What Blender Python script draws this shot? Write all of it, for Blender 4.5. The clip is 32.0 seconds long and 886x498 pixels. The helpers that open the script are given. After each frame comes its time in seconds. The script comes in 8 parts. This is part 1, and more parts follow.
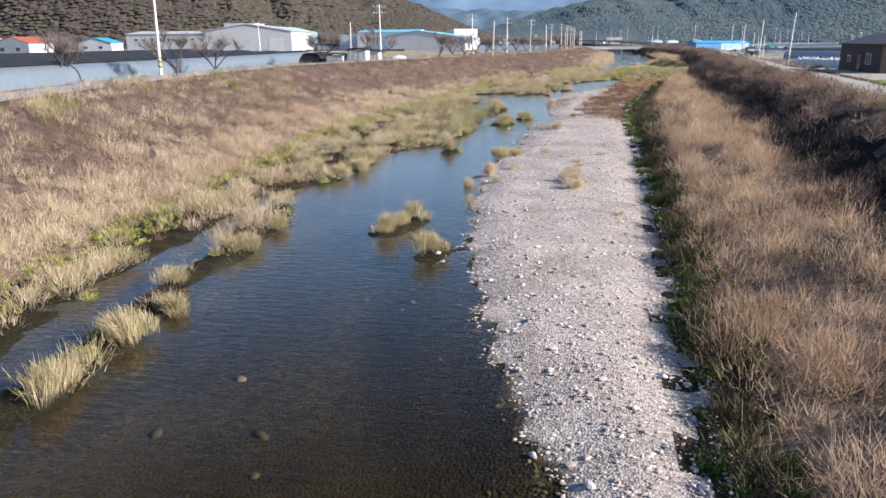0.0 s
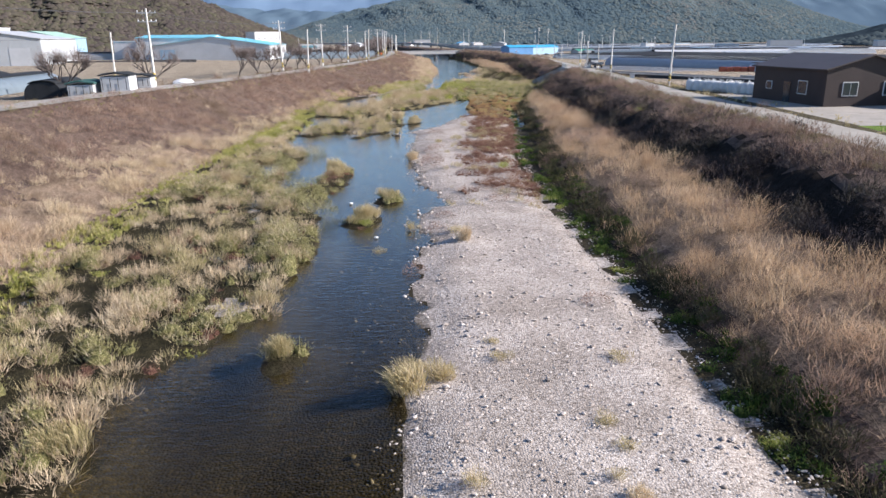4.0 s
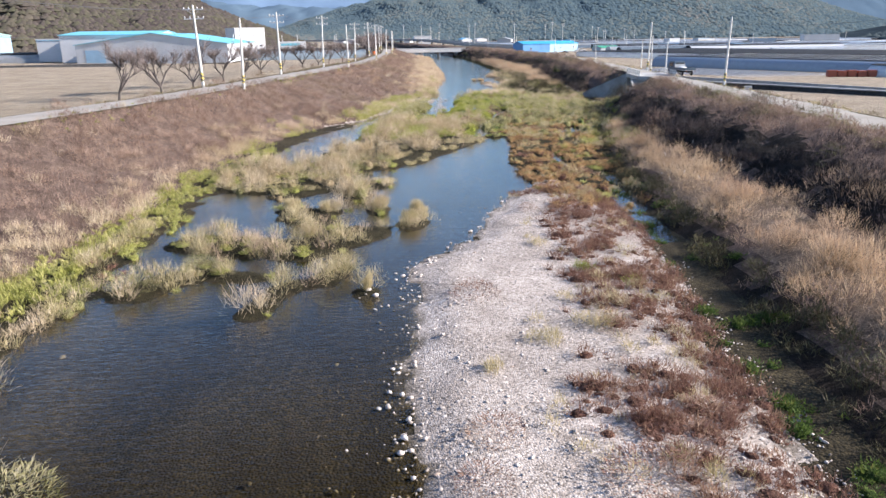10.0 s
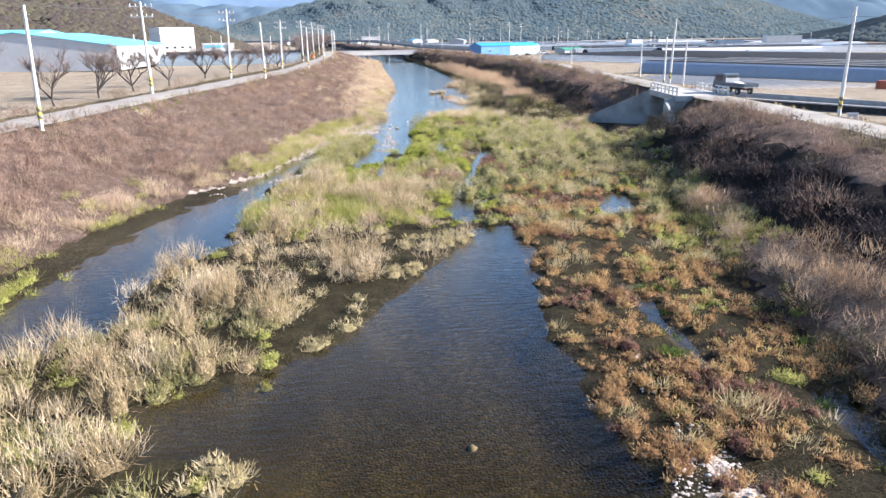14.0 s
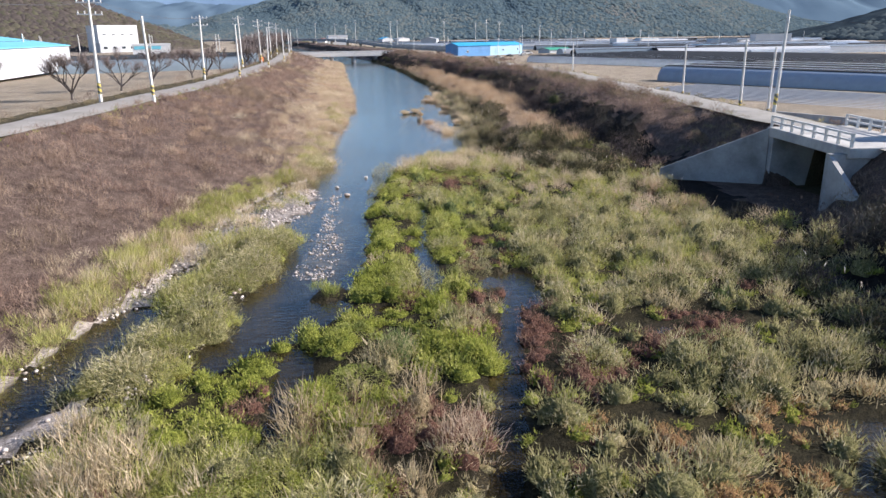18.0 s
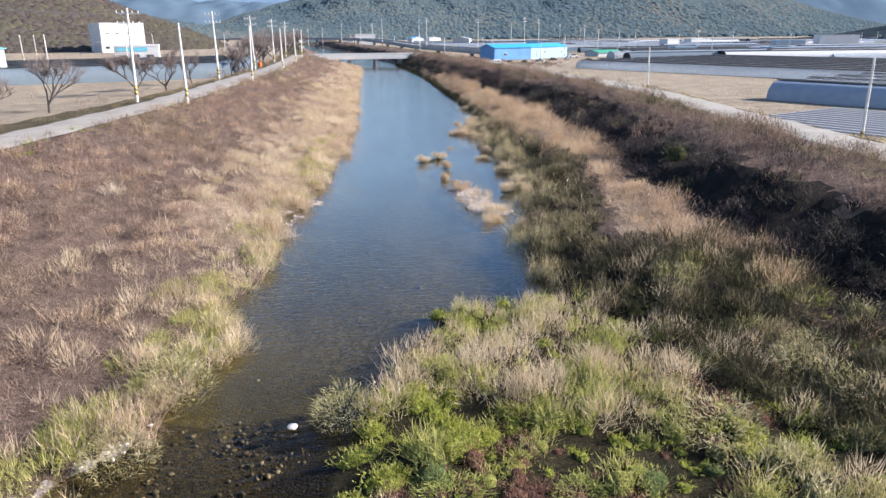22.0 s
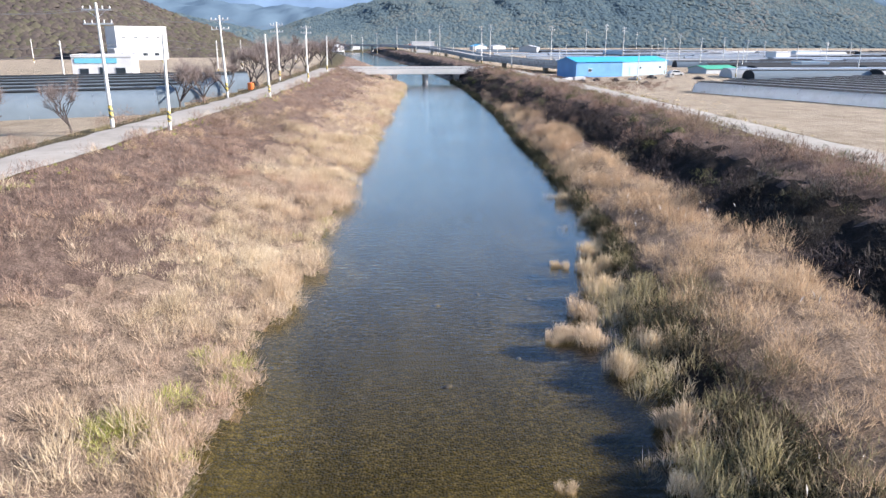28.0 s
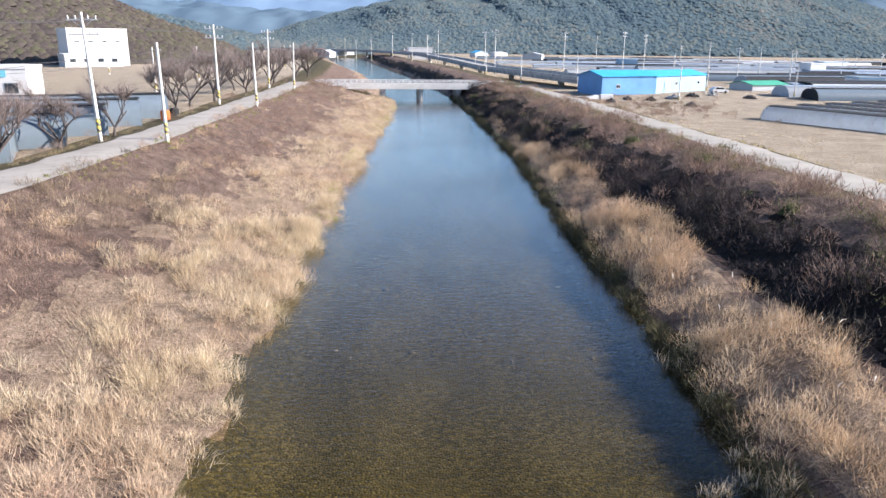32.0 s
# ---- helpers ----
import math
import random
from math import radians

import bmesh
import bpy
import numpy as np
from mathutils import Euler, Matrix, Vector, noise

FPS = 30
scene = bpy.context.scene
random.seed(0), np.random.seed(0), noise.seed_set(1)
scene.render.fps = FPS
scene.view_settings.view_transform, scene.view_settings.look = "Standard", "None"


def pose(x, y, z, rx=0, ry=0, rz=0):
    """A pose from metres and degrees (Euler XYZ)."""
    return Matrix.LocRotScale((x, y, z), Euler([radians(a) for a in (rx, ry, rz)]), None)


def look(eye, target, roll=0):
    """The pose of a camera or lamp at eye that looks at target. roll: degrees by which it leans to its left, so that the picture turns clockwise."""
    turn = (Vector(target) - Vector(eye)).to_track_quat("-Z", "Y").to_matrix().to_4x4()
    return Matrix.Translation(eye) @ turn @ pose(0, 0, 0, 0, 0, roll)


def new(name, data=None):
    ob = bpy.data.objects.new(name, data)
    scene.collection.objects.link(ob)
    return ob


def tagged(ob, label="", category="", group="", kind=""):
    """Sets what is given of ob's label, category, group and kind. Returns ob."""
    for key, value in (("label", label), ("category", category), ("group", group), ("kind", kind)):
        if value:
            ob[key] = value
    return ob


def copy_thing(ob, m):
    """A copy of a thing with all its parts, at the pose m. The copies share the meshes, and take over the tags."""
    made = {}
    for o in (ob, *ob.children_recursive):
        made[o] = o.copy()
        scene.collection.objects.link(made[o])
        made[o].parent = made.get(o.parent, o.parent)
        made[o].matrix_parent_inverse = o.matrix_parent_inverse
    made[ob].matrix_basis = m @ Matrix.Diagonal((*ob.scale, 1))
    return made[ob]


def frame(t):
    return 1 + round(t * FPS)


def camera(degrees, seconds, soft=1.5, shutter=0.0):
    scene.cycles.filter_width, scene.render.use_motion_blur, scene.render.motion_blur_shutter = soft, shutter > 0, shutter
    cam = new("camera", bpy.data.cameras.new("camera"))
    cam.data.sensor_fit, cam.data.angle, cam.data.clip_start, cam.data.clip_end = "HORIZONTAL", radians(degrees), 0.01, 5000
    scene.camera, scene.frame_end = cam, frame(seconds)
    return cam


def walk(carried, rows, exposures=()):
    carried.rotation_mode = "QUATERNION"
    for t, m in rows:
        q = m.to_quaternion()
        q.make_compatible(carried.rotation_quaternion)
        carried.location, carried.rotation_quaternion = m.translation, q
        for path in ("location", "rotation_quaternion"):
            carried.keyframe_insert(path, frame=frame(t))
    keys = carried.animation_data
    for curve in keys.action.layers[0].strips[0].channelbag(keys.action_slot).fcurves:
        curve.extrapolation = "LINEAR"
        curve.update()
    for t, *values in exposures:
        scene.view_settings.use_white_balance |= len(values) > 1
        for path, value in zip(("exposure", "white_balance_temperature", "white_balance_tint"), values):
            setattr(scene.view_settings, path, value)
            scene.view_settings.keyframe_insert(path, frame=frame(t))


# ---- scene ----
cam = camera(64.5, 32.0)
METRES, EYE, TILT, LEAN, TURN = 275.0, 8.11, 0.0, 0.0, 11.7
ROWS = [
    (0.0, 0.0, 0.0, 0.0, -0.12, -16.55, 0.42),
    (0.5, -0.0017, 0.0123, 0.0014, -4.15, -16.58, 0.42),
    (1.0, -0.0029, 0.0255, 0.0032, -5.46, -16.62, 0.39),
    (1.5, -0.0034, 0.0392, 0.0049, -8.47, -16.62, 0.44),
    (2.0, -0.0036, 0.0534, 0.0064, -14.04, -16.62, 0.44),
    (2.5, -0.0036, 0.0679, 0.0077, -15.36, -16.66, 0.45),
    (3.0, -0.0027, 0.0826, 0.008, -15.39, -16.63, 0.47),
    (3.5, -0.0013, 0.0974, 0.008, -15.41, -16.63, 0.48),
    (5.5, 0.0086, 0.1572, 0.0074, -15.44, -16.74, 0.56),
    (6.0, 0.0119, 0.1726, 0.0071, -15.44, -16.79, 0.62),
    (6.5, 0.0154, 0.188, 0.0068, -15.45, -16.8, 0.62),
    (7.0, 0.0191, 0.2035, 0.0068, -15.45, -16.83, 0.63),
    (7.5, 0.023, 0.219, 0.0074, -15.46, -16.88, 0.64),
    (8.0, 0.027, 0.2343, 0.0078, -15.45, -16.91, 0.7),
    (8.5, 0.031, 0.2496, 0.0077, -15.44, -16.92, 0.68),
    (9.0, 0.0352, 0.2649, 0.0076, -15.44, -16.94, 0.73),
    (9.5, 0.0394, 0.2801, 0.0076, -15.44, -16.93, 0.76),
    (10.0, 0.0436, 0.2955, 0.0076, -15.45, -16.93, 0.76),
    (10.5, 0.048, 0.311, 0.0075, -15.49, -16.92, 0.78),
    (11.0, 0.0524, 0.3268, 0.0076, -15.61, -16.91, 0.78),
    (11.5, 0.0568, 0.3424, 0.0075, -15.63, -16.92, 0.78),
    (12.0, 0.0609, 0.3577, 0.0075, -15.66, -16.93, 0.78),
    (12.5, 0.0651, 0.3731, 0.0075, -15.95, -16.91, 0.73),
    (13.0, 0.0695, 0.3885, 0.0075, -16.61, -16.89, 0.73),
    (13.5, 0.0738, 0.4037, 0.0076, -18.62, -16.92, 0.68),
    (14.0, 0.0782, 0.4189, 0.0076, -19.37, -16.92, 0.68),
    (14.5, 0.0828, 0.434, 0.0077, -19.36, -16.91, 0.69),
    (16.5, 0.1021, 0.4933, 0.0085, -21.61, -17.08, 0.67),
    (17.0, 0.1071, 0.5083, 0.0086, -21.62, -17.1, 0.71),
    (17.5, 0.1124, 0.5234, 0.0088, -21.65, -17.09, 0.71),
    (18.0, 0.1177, 0.5384, 0.0086, -21.67, -17.09, 0.71),
    (18.5, 0.1232, 0.5534, 0.0086, -21.68, -17.1, 0.71),
    (19.0, 0.1285, 0.5684, 0.0087, -21.72, -17.12, 0.69),
    (19.5, 0.134, 0.5834, 0.009, -21.28, -17.13, 0.66),
    (20.0, 0.1392, 0.5972, 0.0092, -20.92, -17.16, 0.62),
    (20.5, 0.1453, 0.613, 0.0095, -20.59, -17.15, 0.6),
    (21.0, 0.1509, 0.6279, 0.0098, -20.2, -17.17, 0.53),
    (21.5, 0.1566, 0.6428, 0.01, -19.67, -17.16, 0.54),
    (22.0, 0.1621, 0.6579, 0.0102, -19.16, -17.16, 0.48),
    (22.5, 0.1676, 0.6729, 0.0104, -18.63, -17.14, 0.43),
    (23.0, 0.173, 0.6879, 0.0106, -18.14, -17.12, 0.36),
    (23.5, 0.1778, 0.7018, 0.0108, -17.66, -17.08, 0.29),
    (24.0, 0.183, 0.7167, 0.0109, -17.28, -17.03, 0.24),
    (24.5, 0.1881, 0.7318, 0.0111, -17.26, -17.0, 0.16),
    (25.0, 0.1931, 0.7478, 0.0112, -16.23, -16.93, 0.06),
    (25.5, 0.1979, 0.7628, 0.0113, -15.42, -16.88, -0.06),
    (27.5, 0.2161, 0.8242, 0.0118, -14.16, -16.66, -0.05),
    (28.0, 0.2203, 0.8396, 0.012, -14.19, -16.63, -0.1),
    (28.5, 0.2244, 0.8549, 0.0124, -14.21, -16.61, -0.18),
    (29.0, 0.2284, 0.8702, 0.0127, -14.22, -16.56, -0.27),
    (29.5, 0.2327, 0.8866, 0.0129, -14.24, -16.52, -0.32),
    (30.0, 0.2366, 0.9019, 0.0132, -14.26, -16.47, -0.38),
    (30.5, 0.2405, 0.9171, 0.0135, -14.25, -16.41, -0.44),
    (31.0, 0.244, 0.9312, 0.014, -14.26, -16.36, -0.49),
    (31.5, 0.2478, 0.9465, 0.0142, -14.27, -16.3, -0.55),
    (32.0, 0.2516, 0.9618, 0.0146, -14.27, -16.26, -0.63),
]
walk(cam, [(t, pose(0, 0, EYE, TILT, LEAN, TURN) @ pose(METRES * x, METRES * y, METRES * z, 90 + pitch, roll, yaw)) for t, x, y, z, yaw, pitch, roll in ROWS],
     [(t, stops, 6480, 15) for t, stops in ((0, 1.05), (3, 1.0), (5, 1.1), (8, 1.3), (10, 1.35), (12, 1.4), (13, 1.55), (14.5, 1.72), (17, 1.5), (18, 1.12), (19, 1.0), (21, 1.1), (23, 1.55), (25, 1.55), (32, 1.5))])

# ---- daylight: clear late-autumn day, sun square over the right bank ----
SUN_EL, SUN_AZ = 27.0, -4.0      # height, and turn from +x towards +y, in degrees
world = bpy.data.worlds.new("sky")
scene.world = world
world.use_nodes = True
wn = world.node_tree.nodes
sky = wn.new("ShaderNodeTexSky")
sky.sky_type = 'NISHITA'
sky.sun_disc = False
sky.sun_elevation = radians(SUN_EL)
sky.sun_rotation = radians(90 - SUN_AZ)
sky.air_density, sky.dust_density, sky.ozone_density = 1.0, 0.4, 4.5
wn["Background"].inputs["Strength"].default_value = 0.095
world.node_tree.links.new(sky.outputs[0], wn["Background"].inputs["Color"])
sun_to = Vector((math.cos(radians(SUN_EL)) * math.cos(radians(SUN_AZ)), math.cos(radians(SUN_EL)) * math.sin(radians(SUN_AZ)), math.sin(radians(SUN_EL))))
sun_data = bpy.data.lights.new("sun", 'SUN')
sun_data.energy, sun_data.angle, sun_data.color = 5.0, radians(0.55), (1.0, 0.94, 0.86)
sun = new("sun", sun_data)
sun.matrix_world = look(sun_to * 300, (0, 0, 0))

rng = np.random.default_rng(7)


# ---- materials ----
def ramp(nt, fac, stops):
    n = nt.nodes.new("ShaderNodeValToRGB")
    e = n.color_ramp.elements
    while len(e) < len(stops):
        e.new(0.5)
    for el, (p, c) in zip(e, stops):
        el.position, el.color = p, (*c, 1)
    nt.links.new(fac, n.inputs[0])
    return n.outputs[0]


def noise_out(nt, scale, detail=4.0, rough=0.6, vector=None, stretch=None):
    n = nt.nodes.new("ShaderNodeTexNoise")
    n.inputs["Scale"].default_value, n.inputs["Detail"].default_value, n.inputs["Roughness"].default_value = scale, detail, rough
    if vector is None:
        vector = nt.nodes.new("ShaderNodeNewGeometry").outputs["Position"]
    if stretch:
        m = nt.nodes.new("ShaderNodeMapping")
        m.inputs["Scale"].default_value = stretch
        nt.links.new(vector, m.inputs[0])
        vector = m.outputs[0]
    nt.links.new(vector, n.inputs["Vector"])
    return n.outputs["Fac"]


def mixc(nt, fac, a, b, mode='MIX'):
    n = nt.nodes.new("ShaderNodeMix")
    n.data_type, n.blend_type = 'RGBA', mode
    for sock, v in ((n.inputs[0], fac), (n.inputs[6], a), (n.inputs[7], b)):
        if hasattr(v, "links"):
            nt.links.new(v, sock)
        elif isinstance(v, (int, float)):
            sock.default_value = v
        else:
            sock.default_value = (*v, 1)
    return n.outputs[2]


def maths(nt, op, a, b=0.0, clamp=False):
    n = nt.nodes.new("ShaderNodeMath")
    n.operation, n.use_clamp = op, clamp
    for sock, v in zip(n.inputs, (a, b)):
        if hasattr(v, "links"):
            nt.links.new(v, sock)
        else:
            sock.default_value = v
    return n.outputs[0]


def base_mat(name, rough=0.8, spec=0.3, metal=0.0):
    m = bpy.data.materials.new(name)
    m.use_nodes = True
    nt = m.node_tree
    b = nt.nodes["Principled BSDF"]
    b.inputs["Roughness"].default_value, b.inputs["Metallic"].default_value = rough, metal
    b.inputs["Specular IOR Level"].default_value = spec
    return m, nt, b


def bump(nt, b, height, strength=0.5, dist=0.05):
    n = nt.nodes.new("ShaderNodeBump")
    n.inputs["Strength"].default_value, n.inputs["Distance"].default_value = strength, dist
    nt.links.new(height, n.inputs["Height"])
    nt.links.new(n.outputs[0], b.inputs["Normal"])


def plain(name, colour, rough=0.7, spec=0.4, metal=0.0, vary=0.25, scale=1.5, fine=18.0):
    """Paint, metal, concrete: one colour, with stains and grain at two scales."""
    m, nt, b = base_mat(name, rough, spec, metal)
    a = noise_out(nt, scale, 5)
    f = noise_out(nt, fine, 3)
    dark = [c * (1 - vary) for c in colour]
    light = [min(1, c * (1 + vary * 0.6)) for c in colour]
    big = ramp(nt, a, [(0.3, dark), (0.55, colour), (0.75, light)])
    g = ramp(nt, f, [(0.3, (0.88, 0.88, 0.88)), (0.7, (1, 1, 1))])
    nt.links.new(mixc(nt, 1.0, big, g, 'MULTIPLY'), b.inputs["Base Color"])
    bump(nt, b, f, 0.25, 0.01)
    return m


TONES, MASS = {}, {}


def leaf_mat(name, tones, patch=0.25, thin=0.35, tint=None):
    """Grass, twigs and leaves: tone by blade and by patch of ground, some light passes through."""
    m, nt, b = base_mat(name, 0.75, 0.2)
    TONES[m.name] = tones
    geo = nt.nodes.new("ShaderNodeNewGeometry")
    isl = geo.outputs["Random Per Island"]
    pn = noise_out(nt, patch, 3, 0.6, geo.outputs["Position"])
    mixv = maths(nt, 'ADD', maths(nt, 'MULTIPLY', isl, 0.45), maths(nt, 'MULTIPLY', maths(nt, 'SUBTRACT', pn, 0.22), 1.1), True)
    n = len(tones)
    col = ramp(nt, mixv, [((i + 0.5) / n, t) for i, t in enumerate(tones)])
    if tint:
        far = ramp(nt, noise_out(nt, tint[0], 4, 0.6, geo.outputs["Position"]), [(0.5, (0, 0, 0)), (0.62, (1, 1, 1))])
        col = mixc(nt, maths(nt, 'MULTIPLY', far, tint[2]), col, tint[1])
    nt.links.new(col, b.inputs["Base Color"])
    tr = nt.nodes.new("ShaderNodeBsdfTranslucent")
    nt.links.new(col, tr.inputs[0])
    ms = nt.nodes.new("ShaderNodeMixShader")
    ms.inputs[0].default_value = thin
    nt.links.new(b.outputs[0], ms.inputs[1])
    nt.links.new(tr.outputs[0], ms.inputs[2])
    nt.links.new(ms.outputs[0], nt.nodes["Material Output"].inputs[0])
    return m


def stone_mat():
    """Cobbles and river bed: pale above the water, brown with silt and algae below it."""
    m, nt, b = base_mat("cobble_bed", 0.85, 0.25)
    geo = nt.nodes.new("ShaderNodeNewGeometry")
    sep = nt.nodes.new("ShaderNodeSeparateXYZ")
    nt.links.new(geo.outputs["Position"], sep.inputs[0])
    v = nt.nodes.new("ShaderNodeTexVoronoi")
    v.inputs["Scale"].default_value = 17.0
    nt.links.new(geo.outputs["Position"], v.inputs["Vector"])
    cell = nt.nodes.new("ShaderNodeSeparateColor")
    nt.links.new(v.outputs["Color"], cell.inputs[0])
    dry = ramp(nt, cell.outputs[0], [(0.0, (0.16, 0.138, 0.118)), (0.25, (0.35, 0.305, 0.27)), (0.7, (0.49, 0.435, 0.39)), (1.0, (0.60, 0.545, 0.50))])
    silt = ramp(nt, noise_out(nt, 0.35, 5), [(0.35, (0.62, 0.60, 0.58)), (0.7, (1, 1, 1))])
    dry = mixc(nt, 1.0, dry, silt, 'MULTIPLY')
    gap = ramp(nt, v.outputs["Distance"], [(0.03, (0, 0, 0)), (0.075, (1, 1, 1))])
    wet = ramp(nt, cell.outputs[1], [(0.0, (0.03, 0.024, 0.014)), (0.5, (0.055, 0.043, 0.026)), (0.9, (0.09, 0.07, 0.045)), (1.0, (0.17, 0.145, 0.11))])
    mud = ramp(nt, noise_out(nt, 0.30, 4, 0.55, None, (1.0, 0.45, 1.0)), [(0.42, (0, 0, 0)), (0.6, (1, 1, 1))])
    wet = mixc(nt, maths(nt, 'MULTIPLY', mud, 0.75), wet, (0.042, 0.034, 0.02))
    edge = noise_out(nt, 1.6, 3)
    h = maths(nt, 'ADD', sep.outputs[2], maths(nt, 'MULTIPLY', maths(nt, 'SUBTRACT', edge, 0.5), 0.12))
    mr = nt.nodes.new("ShaderNodeMapRange")
    mr.inputs["From Min"].default_value, mr.inputs["From Max"].default_value = -0.02, 0.06
    nt.links.new(h, mr.inputs[0])
    col = mixc(nt, mr.outputs[0], wet, dry)
    nt.links.new(col, b.inputs["Base Color"])
    inv = maths(nt, 'SUBTRACT', 0.5, v.outputs["Distance"])
    bump(nt, b, inv, 0.5, 0.05)
    return m


def soil_mat(name, dark, mid, light, scale=0.6):
    m, nt, b = base_mat(name, 0.95, 0.1)
    a = noise_out(nt, scale, 6, 0.7)
    f = noise_out(nt, 9.0, 5, 0.75)
    c1 = ramp(nt, a, [(0.3, dark), (0.5, mid), (0.72, light)])
    g = ramp(nt, f, [(0.3, (0.36, 0.36, 0.36)), (0.66, (1.1, 1.1, 1.1))])
    stalks = ramp(nt, noise_out(nt, 30.0, 3, 0.6, None, (1.0, 0.35, 1.0)), [(0.36, (0.55, 0.55, 0.55)), (0.6, (1.15, 1.15, 1.15))])
    nt.links.new(mixc(nt, 1.0, mixc(nt, 1.0, c1, g, 'MULTIPLY'), stalks, 'MULTIPLY'), b.inputs["Base Color"])
    bump(nt, b, f, 1.0, 0.18)
    return m


def water_mat():
    """Clear shallow water: tinted and clear straight down, mirror-like along the surface, with small wind ripples."""
    m = bpy.data.materials.new("river_water")
    m.use_nodes = True
    nt = m.node_tree
    nt.nodes.remove(nt.nodes["Principled BSDF"])
    tr = nt.nodes.new("ShaderNodeBsdfTransparent")
    tr.inputs[0].default_value = (0.70, 0.66, 0.48, 1)
    gl = nt.nodes.new("ShaderNodeBsdfGlossy")
    gl.inputs["Roughness"].default_value = 0.08
    fr = nt.nodes.new("ShaderNodeFresnel")
    fr.inputs[0].default_value = 1.36
    ms = nt.nodes.new("ShaderNodeMixShader")
    rip = noise_out(nt, 2.6, 3, 0.6, None, (0.6, 1.6, 1.0))
    calm = ramp(nt, noise_out(nt, 0.05, 2), [(0.4, (0.75, 0.75, 0.75)), (0.62, (1, 1, 1))])
    bp = nt.nodes.new("ShaderNodeBump")
    bp.inputs["Distance"].default_value = 0.05
    nt.links.new(maths(nt, 'MULTIPLY', calm, 0.6), bp.inputs["Strength"])
    nt.links.new(rip, bp.inputs["Height"])
    for n in (gl, fr):
        nt.links.new(bp.outputs[0], n.inputs["Normal"])
    nt.links.new(maths(nt, 'MULTIPLY', maths(nt, 'SUBTRACT', fr.outputs[0], 0.035), 2.0, True), ms.inputs[0])
    nt.links.new(tr.outputs[0], ms.inputs[1])
    nt.links.new(gl.outputs[0], ms.inputs[2])
    nt.links.new(ms.outputs[0], nt.nodes["Material Output"].inputs[0])
    return m


def forest_mat(name, tones, scale=0.05, soft=False):
    """Woods seen from far: mottled crowns, with large patches of other trees."""
    m, nt, b = base_mat(name, 1.0, 0.0)
    fine = noise_out(nt, scale, 7, 0.8)
    big = noise_out(nt, scale * 0.07, 5, 0.6)
    f = maths(nt, 'ADD', maths(nt, 'MULTIPLY', maths(nt, 'SUBTRACT', fine, 0.3), 0.5), maths(nt, 'MULTIPLY', maths(nt, 'SUBTRACT', big, 0.28), 1.3))
    n = len(tones)
    col = ramp(nt, f, [((i + 0.5) / n, t) for i, t in enumerate(tones)])
    if soft:
        nt.links.new(col, b.inputs["Base Color"])
        return m
    crown = ramp(nt, fine, [(0.36, (0.68, 0.68, 0.7)), (0.5, (0.97, 0.97, 0.97)), (0.64, (1.2, 1.2, 1.17))])
    nt.links.new(mixc(nt, 1.0, col, crown, 'MULTIPLY'), b.inputs["Base Color"])
    return m


def crown_mat(name, tones):
    """Tree crowns far off: each its own tone, with stands of other trees between."""
    m, nt, b = base_mat(name, 1.0, 0.0)
    geo = nt.nodes.new("ShaderNodeNewGeometry")
    stand = noise_out(nt, 0.006, 4, 0.6, geo.outputs["Position"])
    f = maths(nt, 'ADD', maths(nt, 'MULTIPLY', geo.outputs["Random Per Island"], 0.42), maths(nt, 'MULTIPLY', maths(nt, 'SUBTRACT', stand, 0.28), 1.5), True)
    n = len(tones)
    col = ramp(nt, f, [((i + 0.5) / n, t) for i, t in enumerate(tones)])
    leaf = ramp(nt, noise_out(nt, 0.8, 3, 0.7, geo.outputs["Position"]), [(0.3, (0.82, 0.82, 0.82)), (0.65, (1.06, 1.06, 1.06))])
    nt.links.new(mixc(nt, 1.0, col, leaf, 'MULTIPLY'), b.inputs["Base Color"])
    return m


def road_mat(name, dark, mid, light):
    """Worn concrete: stains and patches, fine grain, almost flat."""
    m, nt, b = base_mat(name, 0.9, 0.15)
    a = ramp(nt, noise_out(nt, 0.35, 5, 0.65), [(0.3, dark), (0.5, mid), (0.7, light)])
    g = ramp(nt, noise_out(nt, 14, 4, 0.7), [(0.3, (0.86, 0.86, 0.86)), (0.65, (1, 1, 1))])
    spot = ramp(nt, noise_out(nt, 1.7, 3, 0.6), [(0.28, (0.78, 0.76, 0.72)), (0.42, (1, 1, 1))])
    nt.links.new(mixc(nt, 1.0, mixc(nt, 1.0, a, g, 'MULTIPLY'), spot, 'MULTIPLY'), b.inputs["Base Color"])
    bump(nt, b, noise_out(nt, 14, 4, 0.7), 0.2, 0.01)
    return m


def film_mat(name, colour, clear=0.3, rough=0.35):
    """Plastic film of the growing tunnels: glossy, lets some light through."""
    m, nt, b = base_mat(name, rough, 0.5)
    a = noise_out(nt, 0.9, 4)
    col = ramp(nt, a, [(0.35, [c * 0.9 for c in colour]), (0.65, colour)])
    nt.links.new(col, b.inputs["Base Color"])
    tr = nt.nodes.new("ShaderNodeBsdfTranslucent")
    nt.links.new(col, tr.inputs[0])
    ms = nt.nodes.new("ShaderNodeMixShader")
    ms.inputs[0].default_value = clear
    nt.links.new(b.outputs[0], ms.inputs[1])
    nt.links.new(tr.outputs[0], ms.inputs[2])
    nt.links.new(ms.outputs[0], nt.nodes["Material Output"].inputs[0])
    bump(nt, b, noise_out(nt, 3.0, 2), 0.3, 0.03)
    return m


